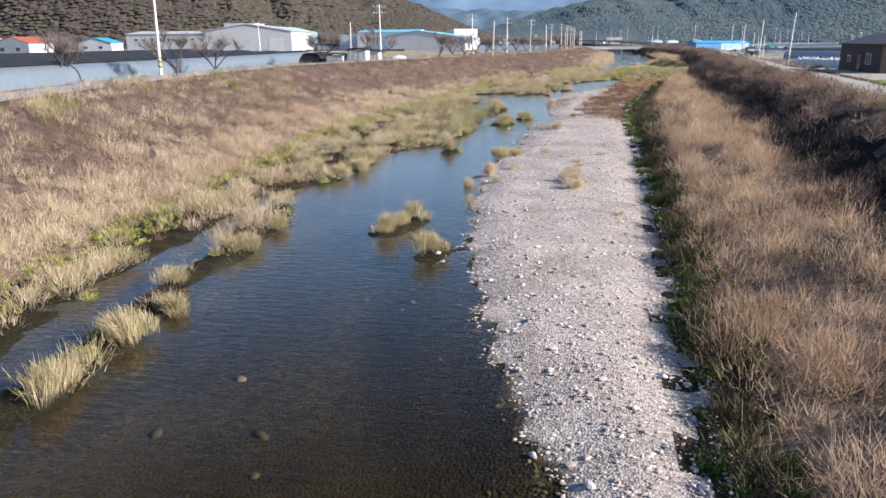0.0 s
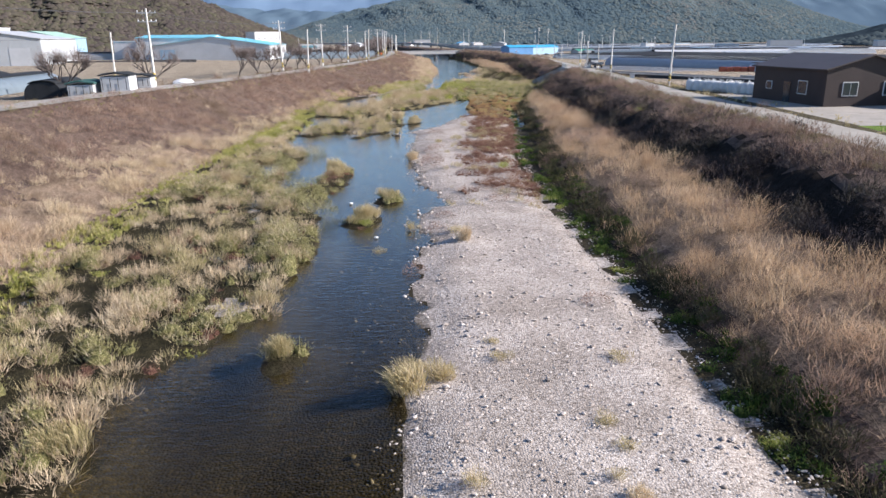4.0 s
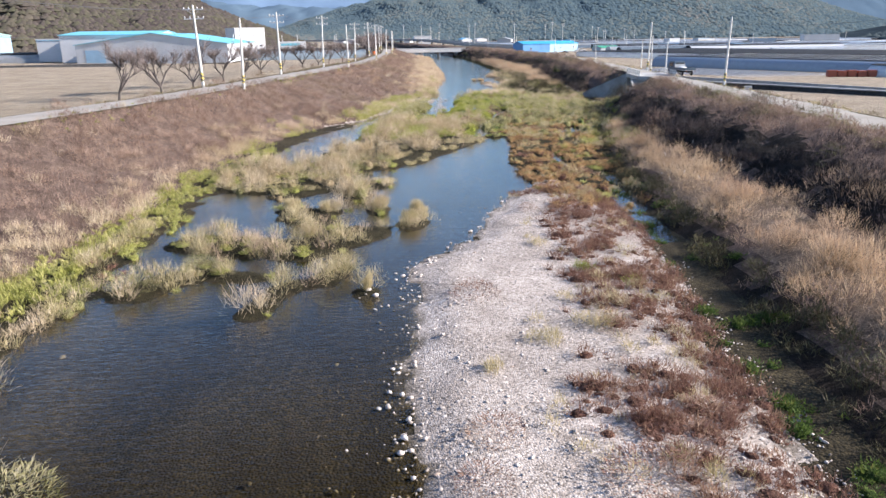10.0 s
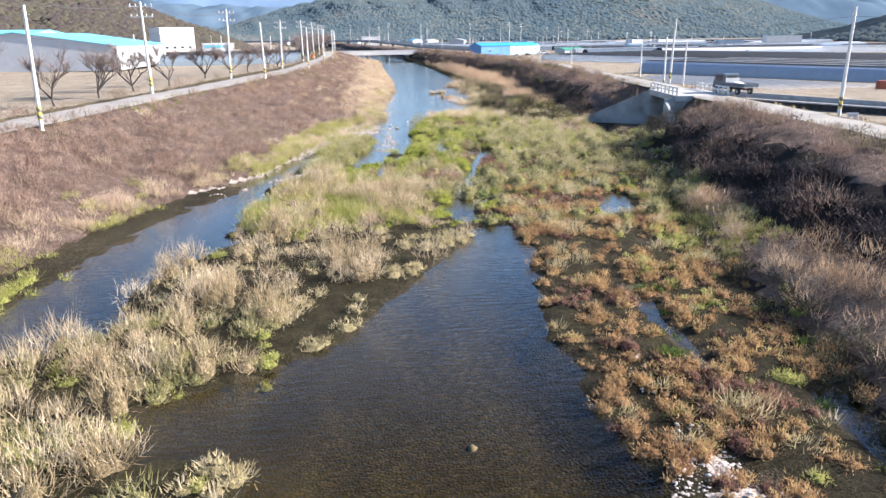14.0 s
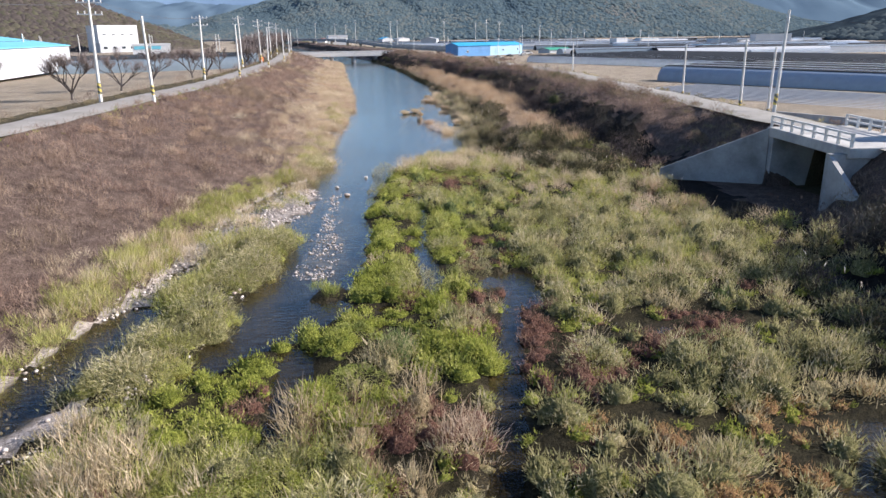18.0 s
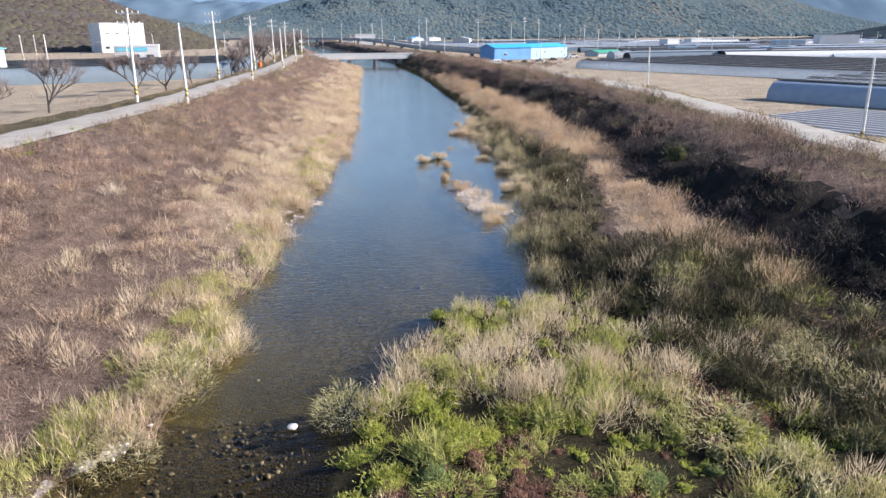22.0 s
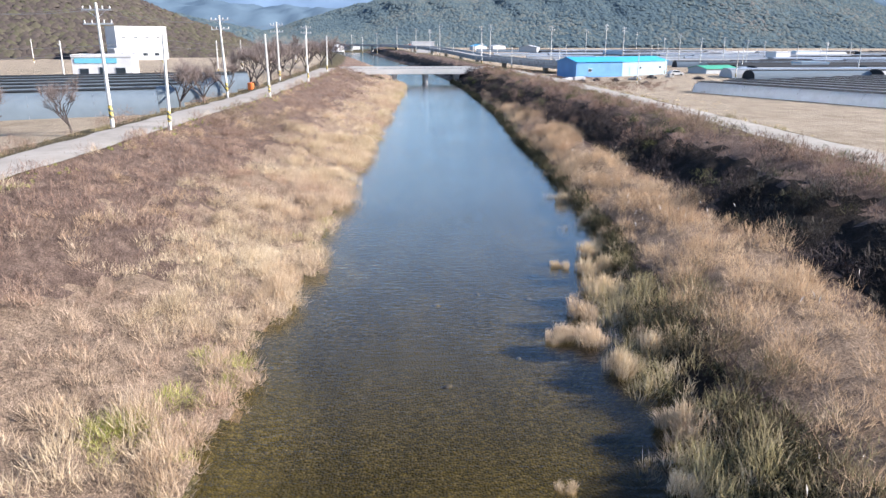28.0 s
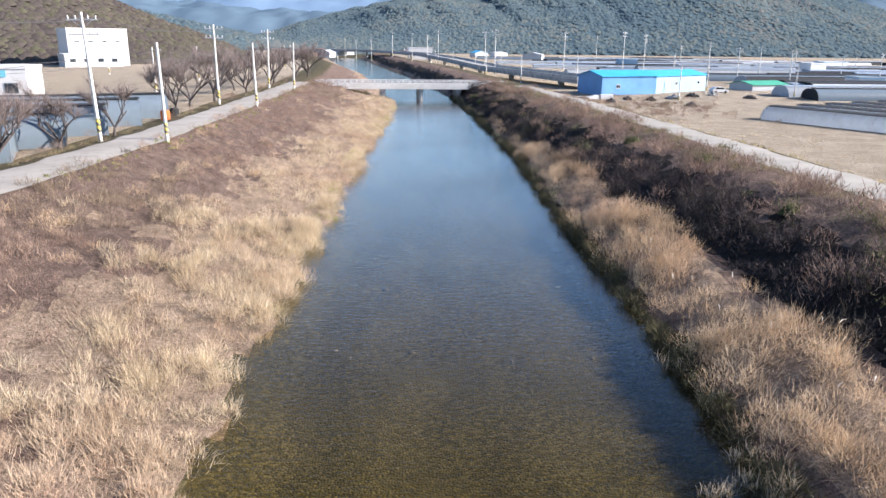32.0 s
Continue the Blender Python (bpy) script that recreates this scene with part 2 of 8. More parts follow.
def band_mat():
    """Yellow and black slanting warning stripes round a pole's foot."""
    m, nt, b = base_mat("warning_band", 0.5, 0.4)
    tc = nt.nodes.new("ShaderNodeTexCoord")
    sep = nt.nodes.new("ShaderNodeSeparateXYZ")
    nt.links.new(tc.outputs["Object"], sep.inputs[0])
    ang = nt.nodes.new("ShaderNodeMath")
    ang.operation = 'ARCTAN2'
    nt.links.new(sep.outputs[1], ang.inputs[0])
    nt.links.new(sep.outputs[0], ang.inputs[1])
    s = maths(nt, 'ADD', maths(nt, 'MULTIPLY', sep.outputs[2], 2.2), maths(nt, 'MULTIPLY', ang.outputs[0], 0.159))
    f = maths(nt, 'FRACT', s)
    col = ramp(nt, f, [(0.49, (0.75, 0.52, 0.02)), (0.51, (0.02, 0.02, 0.02))])
    col2 = mixc(nt, 0.25, col, ramp(nt, noise_out(nt, 12, 4), [(0.3, (0.25, 0.24, 0.2)), (0.7, (0.6, 0.58, 0.5))]))
    nt.links.new(col2, b.inputs["Base Color"])
    return m


M_BED = stone_mat()
M_WATER = water_mat()
M_BANK = soil_mat("bank_soil", (0.055, 0.038, 0.03), (0.095, 0.066, 0.052), (0.16, 0.115, 0.085))
M_LITTER = soil_mat("brush_litter", (0.105, 0.073, 0.06), (0.18, 0.128, 0.104), (0.285, 0.21, 0.165), 1.4)
M_STRAW = soil_mat("straw_litter", (0.19, 0.138, 0.10), (0.32, 0.238, 0.174), (0.46, 0.352, 0.262), 1.6)
# litter near black: shade under the right-bank growth is put into its colour
M_SHADE_LITTER = soil_mat("shade_dark_litter", (0.018, 0.015, 0.012), (0.032, 0.025, 0.021), (0.052, 0.041, 0.032), 1.4)
M_MUD = soil_mat("marsh_soil", (0.024, 0.021, 0.012), (0.045, 0.039, 0.021), (0.08, 0.07, 0.036), 1.2)
M_FIELD = soil_mat("dry_field", (0.29, 0.235, 0.172), (0.39, 0.325, 0.245), (0.49, 0.415, 0.32), 0.25)
M_VERGE = soil_mat("verge_soil", (0.075, 0.066, 0.038), (0.12, 0.102, 0.06), (0.18, 0.15, 0.095), 0.5)
M_ROAD = road_mat("concrete_lane", (0.25, 0.232, 0.205), (0.31, 0.288, 0.257), (0.36, 0.338, 0.305))
M_ROAD_R = road_mat("pale_concrete_lane", (0.25, 0.235, 0.205), (0.305, 0.286, 0.252), (0.36, 0.338, 0.298))
M_PAD = road_mat("yard_concrete", (0.27, 0.25, 0.22), (0.33, 0.305, 0.27), (0.39, 0.355, 0.32))


def pebble_mat():
    """Loose stones: each its own grey, dark and slimy where it lies under water."""
    m, nt, b = base_mat("loose_stone", 0.85, 0.25)
    geo = nt.nodes.new("ShaderNodeNewGeometry")
    sep = nt.nodes.new("ShaderNodeSeparateXYZ")
    nt.links.new(geo.outputs["Position"], sep.inputs[0])
    obj = nt.nodes.new("ShaderNodeObjectInfo")
    r = maths(nt, 'FRACT', maths(nt, 'ADD', geo.outputs["Random Per Island"], obj.outputs["Random"]))
    dry = ramp(nt, r, [(0.0, (0.22, 0.19, 0.165)), (0.15, (0.40, 0.35, 0.31)), (0.6, (0.53, 0.47, 0.425)), (0.93, (0.66, 0.60, 0.555)), (1.0, (0.40, 0.31, 0.25))])
    dry = mixc(nt, 1.0, dry, ramp(nt, noise_out(nt, 25, 4), [(0.3, (0.78, 0.77, 0.76)), (0.65, (1, 1, 1))]), 'MULTIPLY')
    mr = nt.nodes.new("ShaderNodeMapRange")
    mr.inputs["From Min"].default_value, mr.inputs["From Max"].default_value = -0.03, 0.03
    nt.links.new(sep.outputs[2], mr.inputs[0])
    wet = ramp(nt, r, [(0.0, (0.05, 0.04, 0.024)), (0.7, (0.10, 0.083, 0.052)), (1.0, (0.24, 0.21, 0.165))])
    nt.links.new(mixc(nt, mr.outputs[0], wet, dry), b.inputs["Base Color"])
    return m


M_STONE = pebble_mat()


def silt_mat(name, tones):
    """Muddy bed under the water: brown silt with darker weed streaks and small stones."""
    m, nt, b = base_mat(name, 0.9, 0.15)
    a = ramp(nt, noise_out(nt, 0.28, 5, 0.6, None, (1.2, 0.4, 1.0)), [(0.33, tones[0]), (0.5, tones[1]), (0.66, tones[2])])
    v = nt.nodes.new("ShaderNodeTexVoronoi")
    v.inputs["Scale"].default_value = 12.0
    v.inputs["Randomness"].default_value = 1.0
    nt.links.new(nt.nodes.new("ShaderNodeNewGeometry").outputs["Position"], v.inputs["Vector"])
    cell = nt.nodes.new("ShaderNodeSeparateColor")
    nt.links.new(v.outputs["Color"], cell.inputs[0])
    st = ramp(nt, cell.outputs[0], [(0.1, (0.5, 0.5, 0.5)), (0.6, (1.0, 1.0, 1.0)), (0.97, (1.9, 1.85, 1.7))])
    where = ramp(nt, noise_out(nt, 0.13, 3), [(0.3, (0.25, 0.25, 0.25)), (0.55, (1, 1, 1))])
    bump(nt, b, maths(nt, 'SUBTRACT', 0.5, v.outputs["Distance"]), 0.6, 0.06)
    nt.links.new(mixc(nt, 1.0, a, mixc(nt, where, (1, 1, 1), st), 'MULTIPLY'), b.inputs["Base Color"])
    return m


M_SILT = silt_mat("dark_silt_bed", ((0.018, 0.014, 0.007), (0.028, 0.0225, 0.012), (0.042, 0.034, 0.019)))
M_SAND = silt_mat("sandy_bed", ((0.042, 0.035, 0.015), (0.055, 0.046, 0.02), (0.072, 0.06, 0.028)))

# tones of the plants
M_TAN = leaf_mat("dry_grass", [(0.32, 0.24, 0.15), (0.48, 0.38, 0.25), (0.61, 0.50, 0.345), (0.72, 0.615, 0.45)], 0.28, 0.4, (0.06, (0.46, 0.32, 0.25), 0.5))
M_BRUSH = leaf_mat("dead_brush", [(0.115, 0.074, 0.058), (0.20, 0.132, 0.103), (0.30, 0.206, 0.158), (0.42, 0.31, 0.232)], 0.3, 0.2, (0.05, (0.17, 0.15, 0.085), 0.4))
# M_DARK tones lowered to include the right embankment's shade
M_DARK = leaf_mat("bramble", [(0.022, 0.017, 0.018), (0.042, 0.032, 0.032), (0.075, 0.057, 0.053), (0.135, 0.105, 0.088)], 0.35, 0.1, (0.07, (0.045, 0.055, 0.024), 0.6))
M_GREEN = leaf_mat("marsh_green", [(0.12, 0.15, 0.03), (0.21, 0.245, 0.05), (0.31, 0.33, 0.09), (0.43, 0.41, 0.17)], 0.45, 0.4)
M_RTAN = leaf_mat("russet_grass", [(0.25, 0.163, 0.10), (0.41, 0.285, 0.18), (0.55, 0.405, 0.262), (0.67, 0.53, 0.365)], 0.28, 0.4, (0.06, (0.40, 0.26, 0.20), 0.6))
M_VERGEG = leaf_mat("verge_grass", [(0.10, 0.08, 0.05), (0.17, 0.135, 0.085), (0.26, 0.21, 0.13), (0.28, 0.26, 0.12)], 0.3, 0.3)
M_OLIVE = leaf_mat("olive_reed", [(0.24, 0.215, 0.105), (0.38, 0.325, 0.17), (0.50, 0.42, 0.25), (0.60, 0.50, 0.35)], 0.55, 0.4)
M_WILLOW = leaf_mat("grey_green_bush", [(0.14, 0.142, 0.055), (0.25, 0.238, 0.10), (0.40, 0.36, 0.185), (0.58, 0.505, 0.345)], 0.6, 0.4)
M_MAROON = leaf_mat("maroon_weed", [(0.11, 0.055, 0.043), (0.18, 0.094, 0.07), (0.26, 0.15, 0.105), (0.36, 0.25, 0.165)], 0.8, 0.3)
M_RUST = leaf_mat("rust_weed", [(0.203, 0.113, 0.062), (0.338, 0.2, 0.098), (0.472, 0.31, 0.15), (0.513, 0.442, 0.182)], 0.5, 0.35)
M_LIME = leaf_mat("yellow_green_grass", [(0.18, 0.195, 0.05), (0.31, 0.32, 0.085), (0.42, 0.405, 0.145), (0.52, 0.465, 0.24)], 0.45, 0.4)
M_PARSLEY = leaf_mat("water_parsley", [(0.14, 0.165, 0.03), (0.25, 0.28, 0.05), (0.36, 0.37, 0.09), (0.47, 0.44, 0.16)], 0.5, 0.45)
M_GREENB = leaf_mat("deep_green_bush", [(0.08, 0.11, 0.04), (0.13, 0.17, 0.06), (0.20, 0.23, 0.09), (0.30, 0.29, 0.15)], 0.5, 0.3)
M_DITCH = leaf_mat("ditch_green", [(0.03, 0.055, 0.015), (0.06, 0.10, 0.022), (0.10, 0.15, 0.03), (0.20, 0.20, 0.06)], 0.35, 0.3)
M_OLIVE_D = leaf_mat("green_bramble", [(0.05, 0.06, 0.022), (0.08, 0.09, 0.035), (0.12, 0.12, 0.05), (0.17, 0.15, 0.075)], 0.3, 0.2)
# M_WEED is dark enough to carry the terrace edge's shade too
M_WEED = leaf_mat("dark_bank_weed", [(0.035, 0.03, 0.018), (0.06, 0.052, 0.03), (0.09, 0.085, 0.04), (0.15, 0.125, 0.07)], 0.5, 0.15)
M_REED = leaf_mat("tan_reed", [(0.20, 0.155, 0.085), (0.34, 0.265, 0.15), (0.48, 0.38, 0.24), (0.62, 0.505, 0.355)], 0.5, 0.35)
M_PLUME = leaf_mat("seed_plume", [(0.56, 0.50, 0.42), (0.68, 0.62, 0.54), (0.78, 0.73, 0.66)], 0.5, 0.4)

# ---- the plan: lines along the river, as x over y ----
YL = np.array([-60, 0, 34, 48, 73, 88, 103, 117, 130, 150, 170, 193, 206, 224, 240, 262, 280, 300, 332, 360, 390, 420, 470, 560, 650, 900])
XL = np.array([-16, -26, -32, -35, -38, -38.5, -36, -33.5, -31, -26, -22.5, -19.3, -16.8, -14.4, -12.4, -10, -9, -8, -6.2, -6, -6.3, -6.8, -9, -16, -32, -75])
YT = np.array([-60, 0, 18, 33, 57, 78, 97, 112, 123, 133, 142, 150, 158, 165, 172, 182, 194, 202, 209, 226, 243, 252, 272, 304, 350, 385, 420, 480, 560, 650, 900])
XT = np.array([-13, -17, -19, -20.7, -23.6, -23.2, -22, -21.3, -20, -20, -19.3, -18, -16, -13.5, -9, -6, -3.9, -1.2, 2.0, 2.5, 5, 6, 7, 7.8, 8.7, 10, 10.5, 5, -4, -20, -60])
YR = np.array([-60, 0, 30, 48, 65, 86, 98, 110, 118, 130, 145, 158, 170, 185, 200, 209, 213, 218, 225, 231, 240, 263, 281, 300, 320, 350, 400, 430, 480, 560, 650, 900])
XR = np.array([2.6, 3.2, 3.8, 4.5, 5.0, 5.7, 7.2, 9.0, 9.8, 11.1, 14.0, 17.2, 20, 22, 22, 20, 16, 15.5, 17, 19, 20, 21.4, 24, 25, 25, 26, 25.5, 24.6, 20, 12, 0, -30])
YE = np.array([-60, 0, 32, 54, 74, 102, 133, 148, 164, 175, 185, 198, 209, 233, 263, 283, 320, 353, 400, 430, 480, 560, 650, 900])
XE = np.array([10, 11, 12.4, 13.6, 16, 16.8, 17.4, 18.6, 21, 24, 26.5, 25.5, 28, 31, 31.5, 33, 32.5, 32, 30, 28.5, 24, 16, 4, -25])
YB = np.array([-60, 0, 26, 49, 67, 77, 92, 102, 118, 132, 142, 151, 160, 194, 215, 230, 240, 252, 265, 287, 307, 343, 358, 401, 430, 480, 560, 650, 900])
XB = np.array([6.5, 8.5, 10.2, 11.6, 12.8, 13.4, 13.6, 14.4, 16.4, 17.1, 17.2, 18.3, 20.0, 24.5, 25, 25.2, 27.5, 29, 30.5, 30.3, 29.8, 28.6, 27.6, 25.8, 25.2, 22, 14, 2, -27])
YC = np.array([-60, 0, 58, 80, 107, 120, 134, 153, 161, 196, 206, 222, 242, 263, 285, 300, 331, 383, 426, 480, 560, 650, 900])
XC = np.array([13, 16, 20.6, 22.7, 25.0, 25.7, 27.3, 29.4, 30.2, 33.7, 34.6, 36.2, 38, 40.5, 41, 40.6, 40, 38, 35, 32, 26, 14, -12])
YG = np.array([2, 12, 16, 19, 24, 30, 37, 42, 46, 53, 61, 66, 70, 73, 75, 77, 81, 90, 102, 112, 115, 117, 120, 126, 129, 131.5])
XGL = np.array([1.4, -0.2, -1.7, -2.7, -4, -4.9, -5.9, -6.5, -6.5, -5.5, -5.5, -4.7, -5, -4.2, -2.8, -3, -4.4, -4.6, -4.6, -4.1, -2.6, -0.8, 0, 2, 4.3, 6.2])
XGR = np.array([3.0, 2.8, 2.8, 2.9, 3.0, 3.2, 3.3, 3.4, 3.4, 3.5, 3.6, 3.6, 3.6, 3.6, 3.6, 3.7, 3.8, 4.3, 5.6, 7.4, 7.8, 8.0, 8.4, 8.4, 7.6, 6.4])
YM = np.array([-60, 8, 12, 17, 20, 29, 33, 38, 40, 44, 50, 53, 56, 64, 72, 75, 78, 82, 88, 92, 96, 100, 106, 112, 122])
XM = np.array([-9, -11, -11.8, -12.3, -13, -13.4, -15, -16, -14.4, -14.4, -15, -13, -11.5, -11, -10.8, -12, -13.5, -15.3, -15.2, -15.6, -14, -16.5, -18, -17.5, -19])
YN = np.array([155, 160, 165, 168, 172, 175, 177, 182, 194, 201, 207, 213])
XN = np.array([-9, -8.4, -7.6, -6, -3.5, 0, 2.2, 3.4, 4.6, 6, 7.8, 10.4])

ROAD_L_W, ROAD_R_W, Z_RIGHT = 3.6, 3.3, 4.0


def z_left(y):
    return np.interp(y, [0, 90, 168, 224, 262, 430], [5.1, 5.1, 4.8, 4.65, 4.4, 4.35])


def lumps(x, y, s, seed=0.0):
    """Smooth value noise in -1..1, by sums of turned waves."""
    v = np.zeros(np.shape(x))
    a, f = 1.0, 1.0 / s
    tot = 0.0
    for k in range(4):
        c, d = math.cos(1.3 * k + seed), math.sin(1.3 * k + seed)
        u, w = (x * c + y * d) * f, (y * c - x * d) * f
        v = v + a * np.sin(u * 2.1 + 1.7 * np.sin(w * 1.3 + seed + k)) * np.cos(w * 1.9 + 1.3 * np.sin(u * 1.1 + 2.0 * k))
        tot += a
        a, f = a * 0.6, f * 1.9
    return v / tot * 1.6


def capsule(x, y, x0, y0, x1, y1, r):
    """1 in the middle of a long spot, 0 at its edge, below 0 outside."""
    dx, dy = x1 - x0, y1 - y0
    t = np.clip(((x - x0) * dx + (y - y0) * dy) / (dx * dx + dy * dy + 1e-9), 0, 1)
    d = np.hypot(x - x0 - t * dx, y - y0 - t * dy)
    return 1 - d / r


# reed and willow islands: x0, y0, x1, y1, half width
ISLES_A = [(-8.6, 28.4, -7.7, 31.0, 0.7), (-5.8, 25.6, -5.8, 26.4, 0.7), (-10.2, 52, -10.2, 52.6, 0.7), (-8.6, 70, -8.2, 71.5, 1.0), (-7, 75.8, -6.8, 76.8, 0.9),
           (-11.2, 82.0, -10.9, 88.0, 1.1), (-12.6, 78, -11.2, 82, 1.4), (-11.8, 64, -12.2, 68, 1.5), (-10.4, 51.5, -10.2, 52.3, 0.6), (-13.8, 55, -12.6, 57, 1.5)]
ISLES_B = [(-14.9, 117.5, -10, 116, 1.9), (-10, 116, -6.8, 118.8, 1.8), (-9.5, 121, -11, 122.6, 1.2), (-4.3, 120, -4.0, 120.8, 0.9), (-6.2, 124, -6, 124.4, 0.7), (-16, 110.4, -13.8, 113, 1.2),
           (-12.6, 112.4, -11.2, 111.8, 0.8), (-9.7, 110.3, -9.5, 110.6, 0.9), (-8.1, 110.8, -7.6, 112.6, 0.7), (-10.5, 107.6, -10.2, 108.6, 0.7), (-6.2, 109.2, -6.1, 110, 0.5)]
ISLES_C = [(-16.8, 139, -16.2, 133, 2.4), (-15.5, 132, -10.5, 131.4, 2.0), (-9.6, 133.4, -8.0, 131.2, 1.3), (-12.6, 128.6, -11.4, 128.9, 1.0), (-14.5, 136.5, -6, 141, 3.0), (-5.5, 141.5, 0.8, 153, 3.0), (-8, 146, -1, 160, 3.6), (-2, 158, 2, 166, 4.0), (-14, 131, -7, 131.6, 1.8), (-11.5, 124.5, -9, 123.6, 0.9), (-6.1, 123.4, -6, 124, 0.7),
           (-3.8, 122.4, -3.6, 122.8, 0.7), (-7.9, 128, -7, 128.4, 0.7), (-6, 166, -4.5, 168, 2.4), (-12, 133.5, -11, 135, 2.2), (-6.2, 157, -4, 166, 2.6)]
ISLES_D = [(-3.4, 180, -1.6, 188.6, 1.6), (-5.4, 171, -3.4, 177.5, 1.2), (1.4, 179.2, 1.6, 180, 0.6), (13.1, 247, 14.8, 248.4, 0.5), (14.9, 243.7, 14.6, 244, 0.4), (17.7, 233.9, 18, 234.4, 0.5)]
TOE_BARS = [(-6.2, 180, -4.7, 186.5, 0.6), (-4.7, 186.5, -3.2, 194.5, 0.6), (-2.0, 190.6, 0.5, 199.8, 1.3), (-7.5, 169.5, -6, 171, 0.7), (14.7, 235, 15.7, 229, 1.3), (2.3, 226, 4.4, 233, 0.35)]
BARS = [(0.9, 182.5, 1.8, 188.8, 0.75), (1.8, 188.8, 2.4, 198.5, 0.4), (14.7, 235, 15.6, 229.4, 1.3), (-13.0, 56.6, -12.2, 57.6, 0.7), (2.9, 228, 4.2, 232, 0.3)]
BARS = BARS + TOE_BARS
CHANNELS = [(-14.2, 13.5, -15.4, 20, 0.9), (-15.4, 20, -15.6, 25, 1.0), (-15.6, 25, -16.7, 36, 0.7), (-16.4, 100, -17.6, 106, 0.7), (4.3, 156, 4.1, 160, 0.8), (4.1, 160, 5.5, 165.4, 0.5), (5.5, 165.4, 7.0, 171, 0.55), (7.0, 171, 9.6, 179.5, 0.45), (6.2, 179, 6.3, 184.5, 0.5), (6.3, 184.5, 8.2, 199, 0.4), (13.2, 156, 14.6, 160, 1.0), (8.2, 179.5, 10, 180.3, 0.6),
            (13.4, 163, 16, 166, 0.6), (0, 168, 0.4, 174, 0.6), (9.8, 177, 10.2, 180.3, 0.5), (3.5, 158.6, 5, 160, 1.2), (8.6, 136, 9.0, 144, 0.35), (10.0, 124, 11.4, 134, 0.7), (-18, 143, -12, 152.5, 2.3), (-12, 152.5, -8.6, 163, 1.3)]


def union(x, y, spots):
    v = np.full(np.shape(x), -9.0)
    for s in spots:
        v = np.maximum(v, capsule(x, y, *s) * s[4])
    return v


def marsh_in(x, y):
    """How far inside the marsh's left or middle part a place lies, in metres."""
    left = np.where((y < 122) & (y > -60), np.minimum(np.interp(y, YM, XM) - x, 4.0), -9)
    mid = np.where((y > 154) & (y < 213), np.minimum(np.minimum(x - np.interp(y, YN, XN), 26 - x), (213 - y) * 0.7), -9)
    rust = np.where((y > 128) & (y < 163), np.minimum(x - np.interp(y, [128, 135, 140, 148, 156, 163], [4.6, 4.5, 4.6, 6.2, 6.8, 4.0]), (y - 127) * 0.5), -9)
    return np.maximum(np.maximum(left, mid), rust)


def gravel_in(x, y):
    d = np.minimum(x - np.interp(y, YG, XGL), np.interp(y, YG, XGR) - x)
    return np.where((y > -60) & (y < 132), d, -9)


def culvert_uv(x, y):
    """Place beside the culvert bridge: along the lane, and out towards the river."""
    c, s = math.cos(math.radians(82.5)), math.sin(math.radians(82.5))
    return (x - 31.4) * c + (y - 190.8) * s, -(x - 31.4) * s + (y - 190.8) * c


def ragged(y):
    """How far the left water line swings in and out."""
    return np.where(y > 203, 0.4 * np.sin(y * 0.9) + 0.35 * np.sin(y * 0.37 + 1) + 0.2 * np.sin(y * 2.1), 0.0)


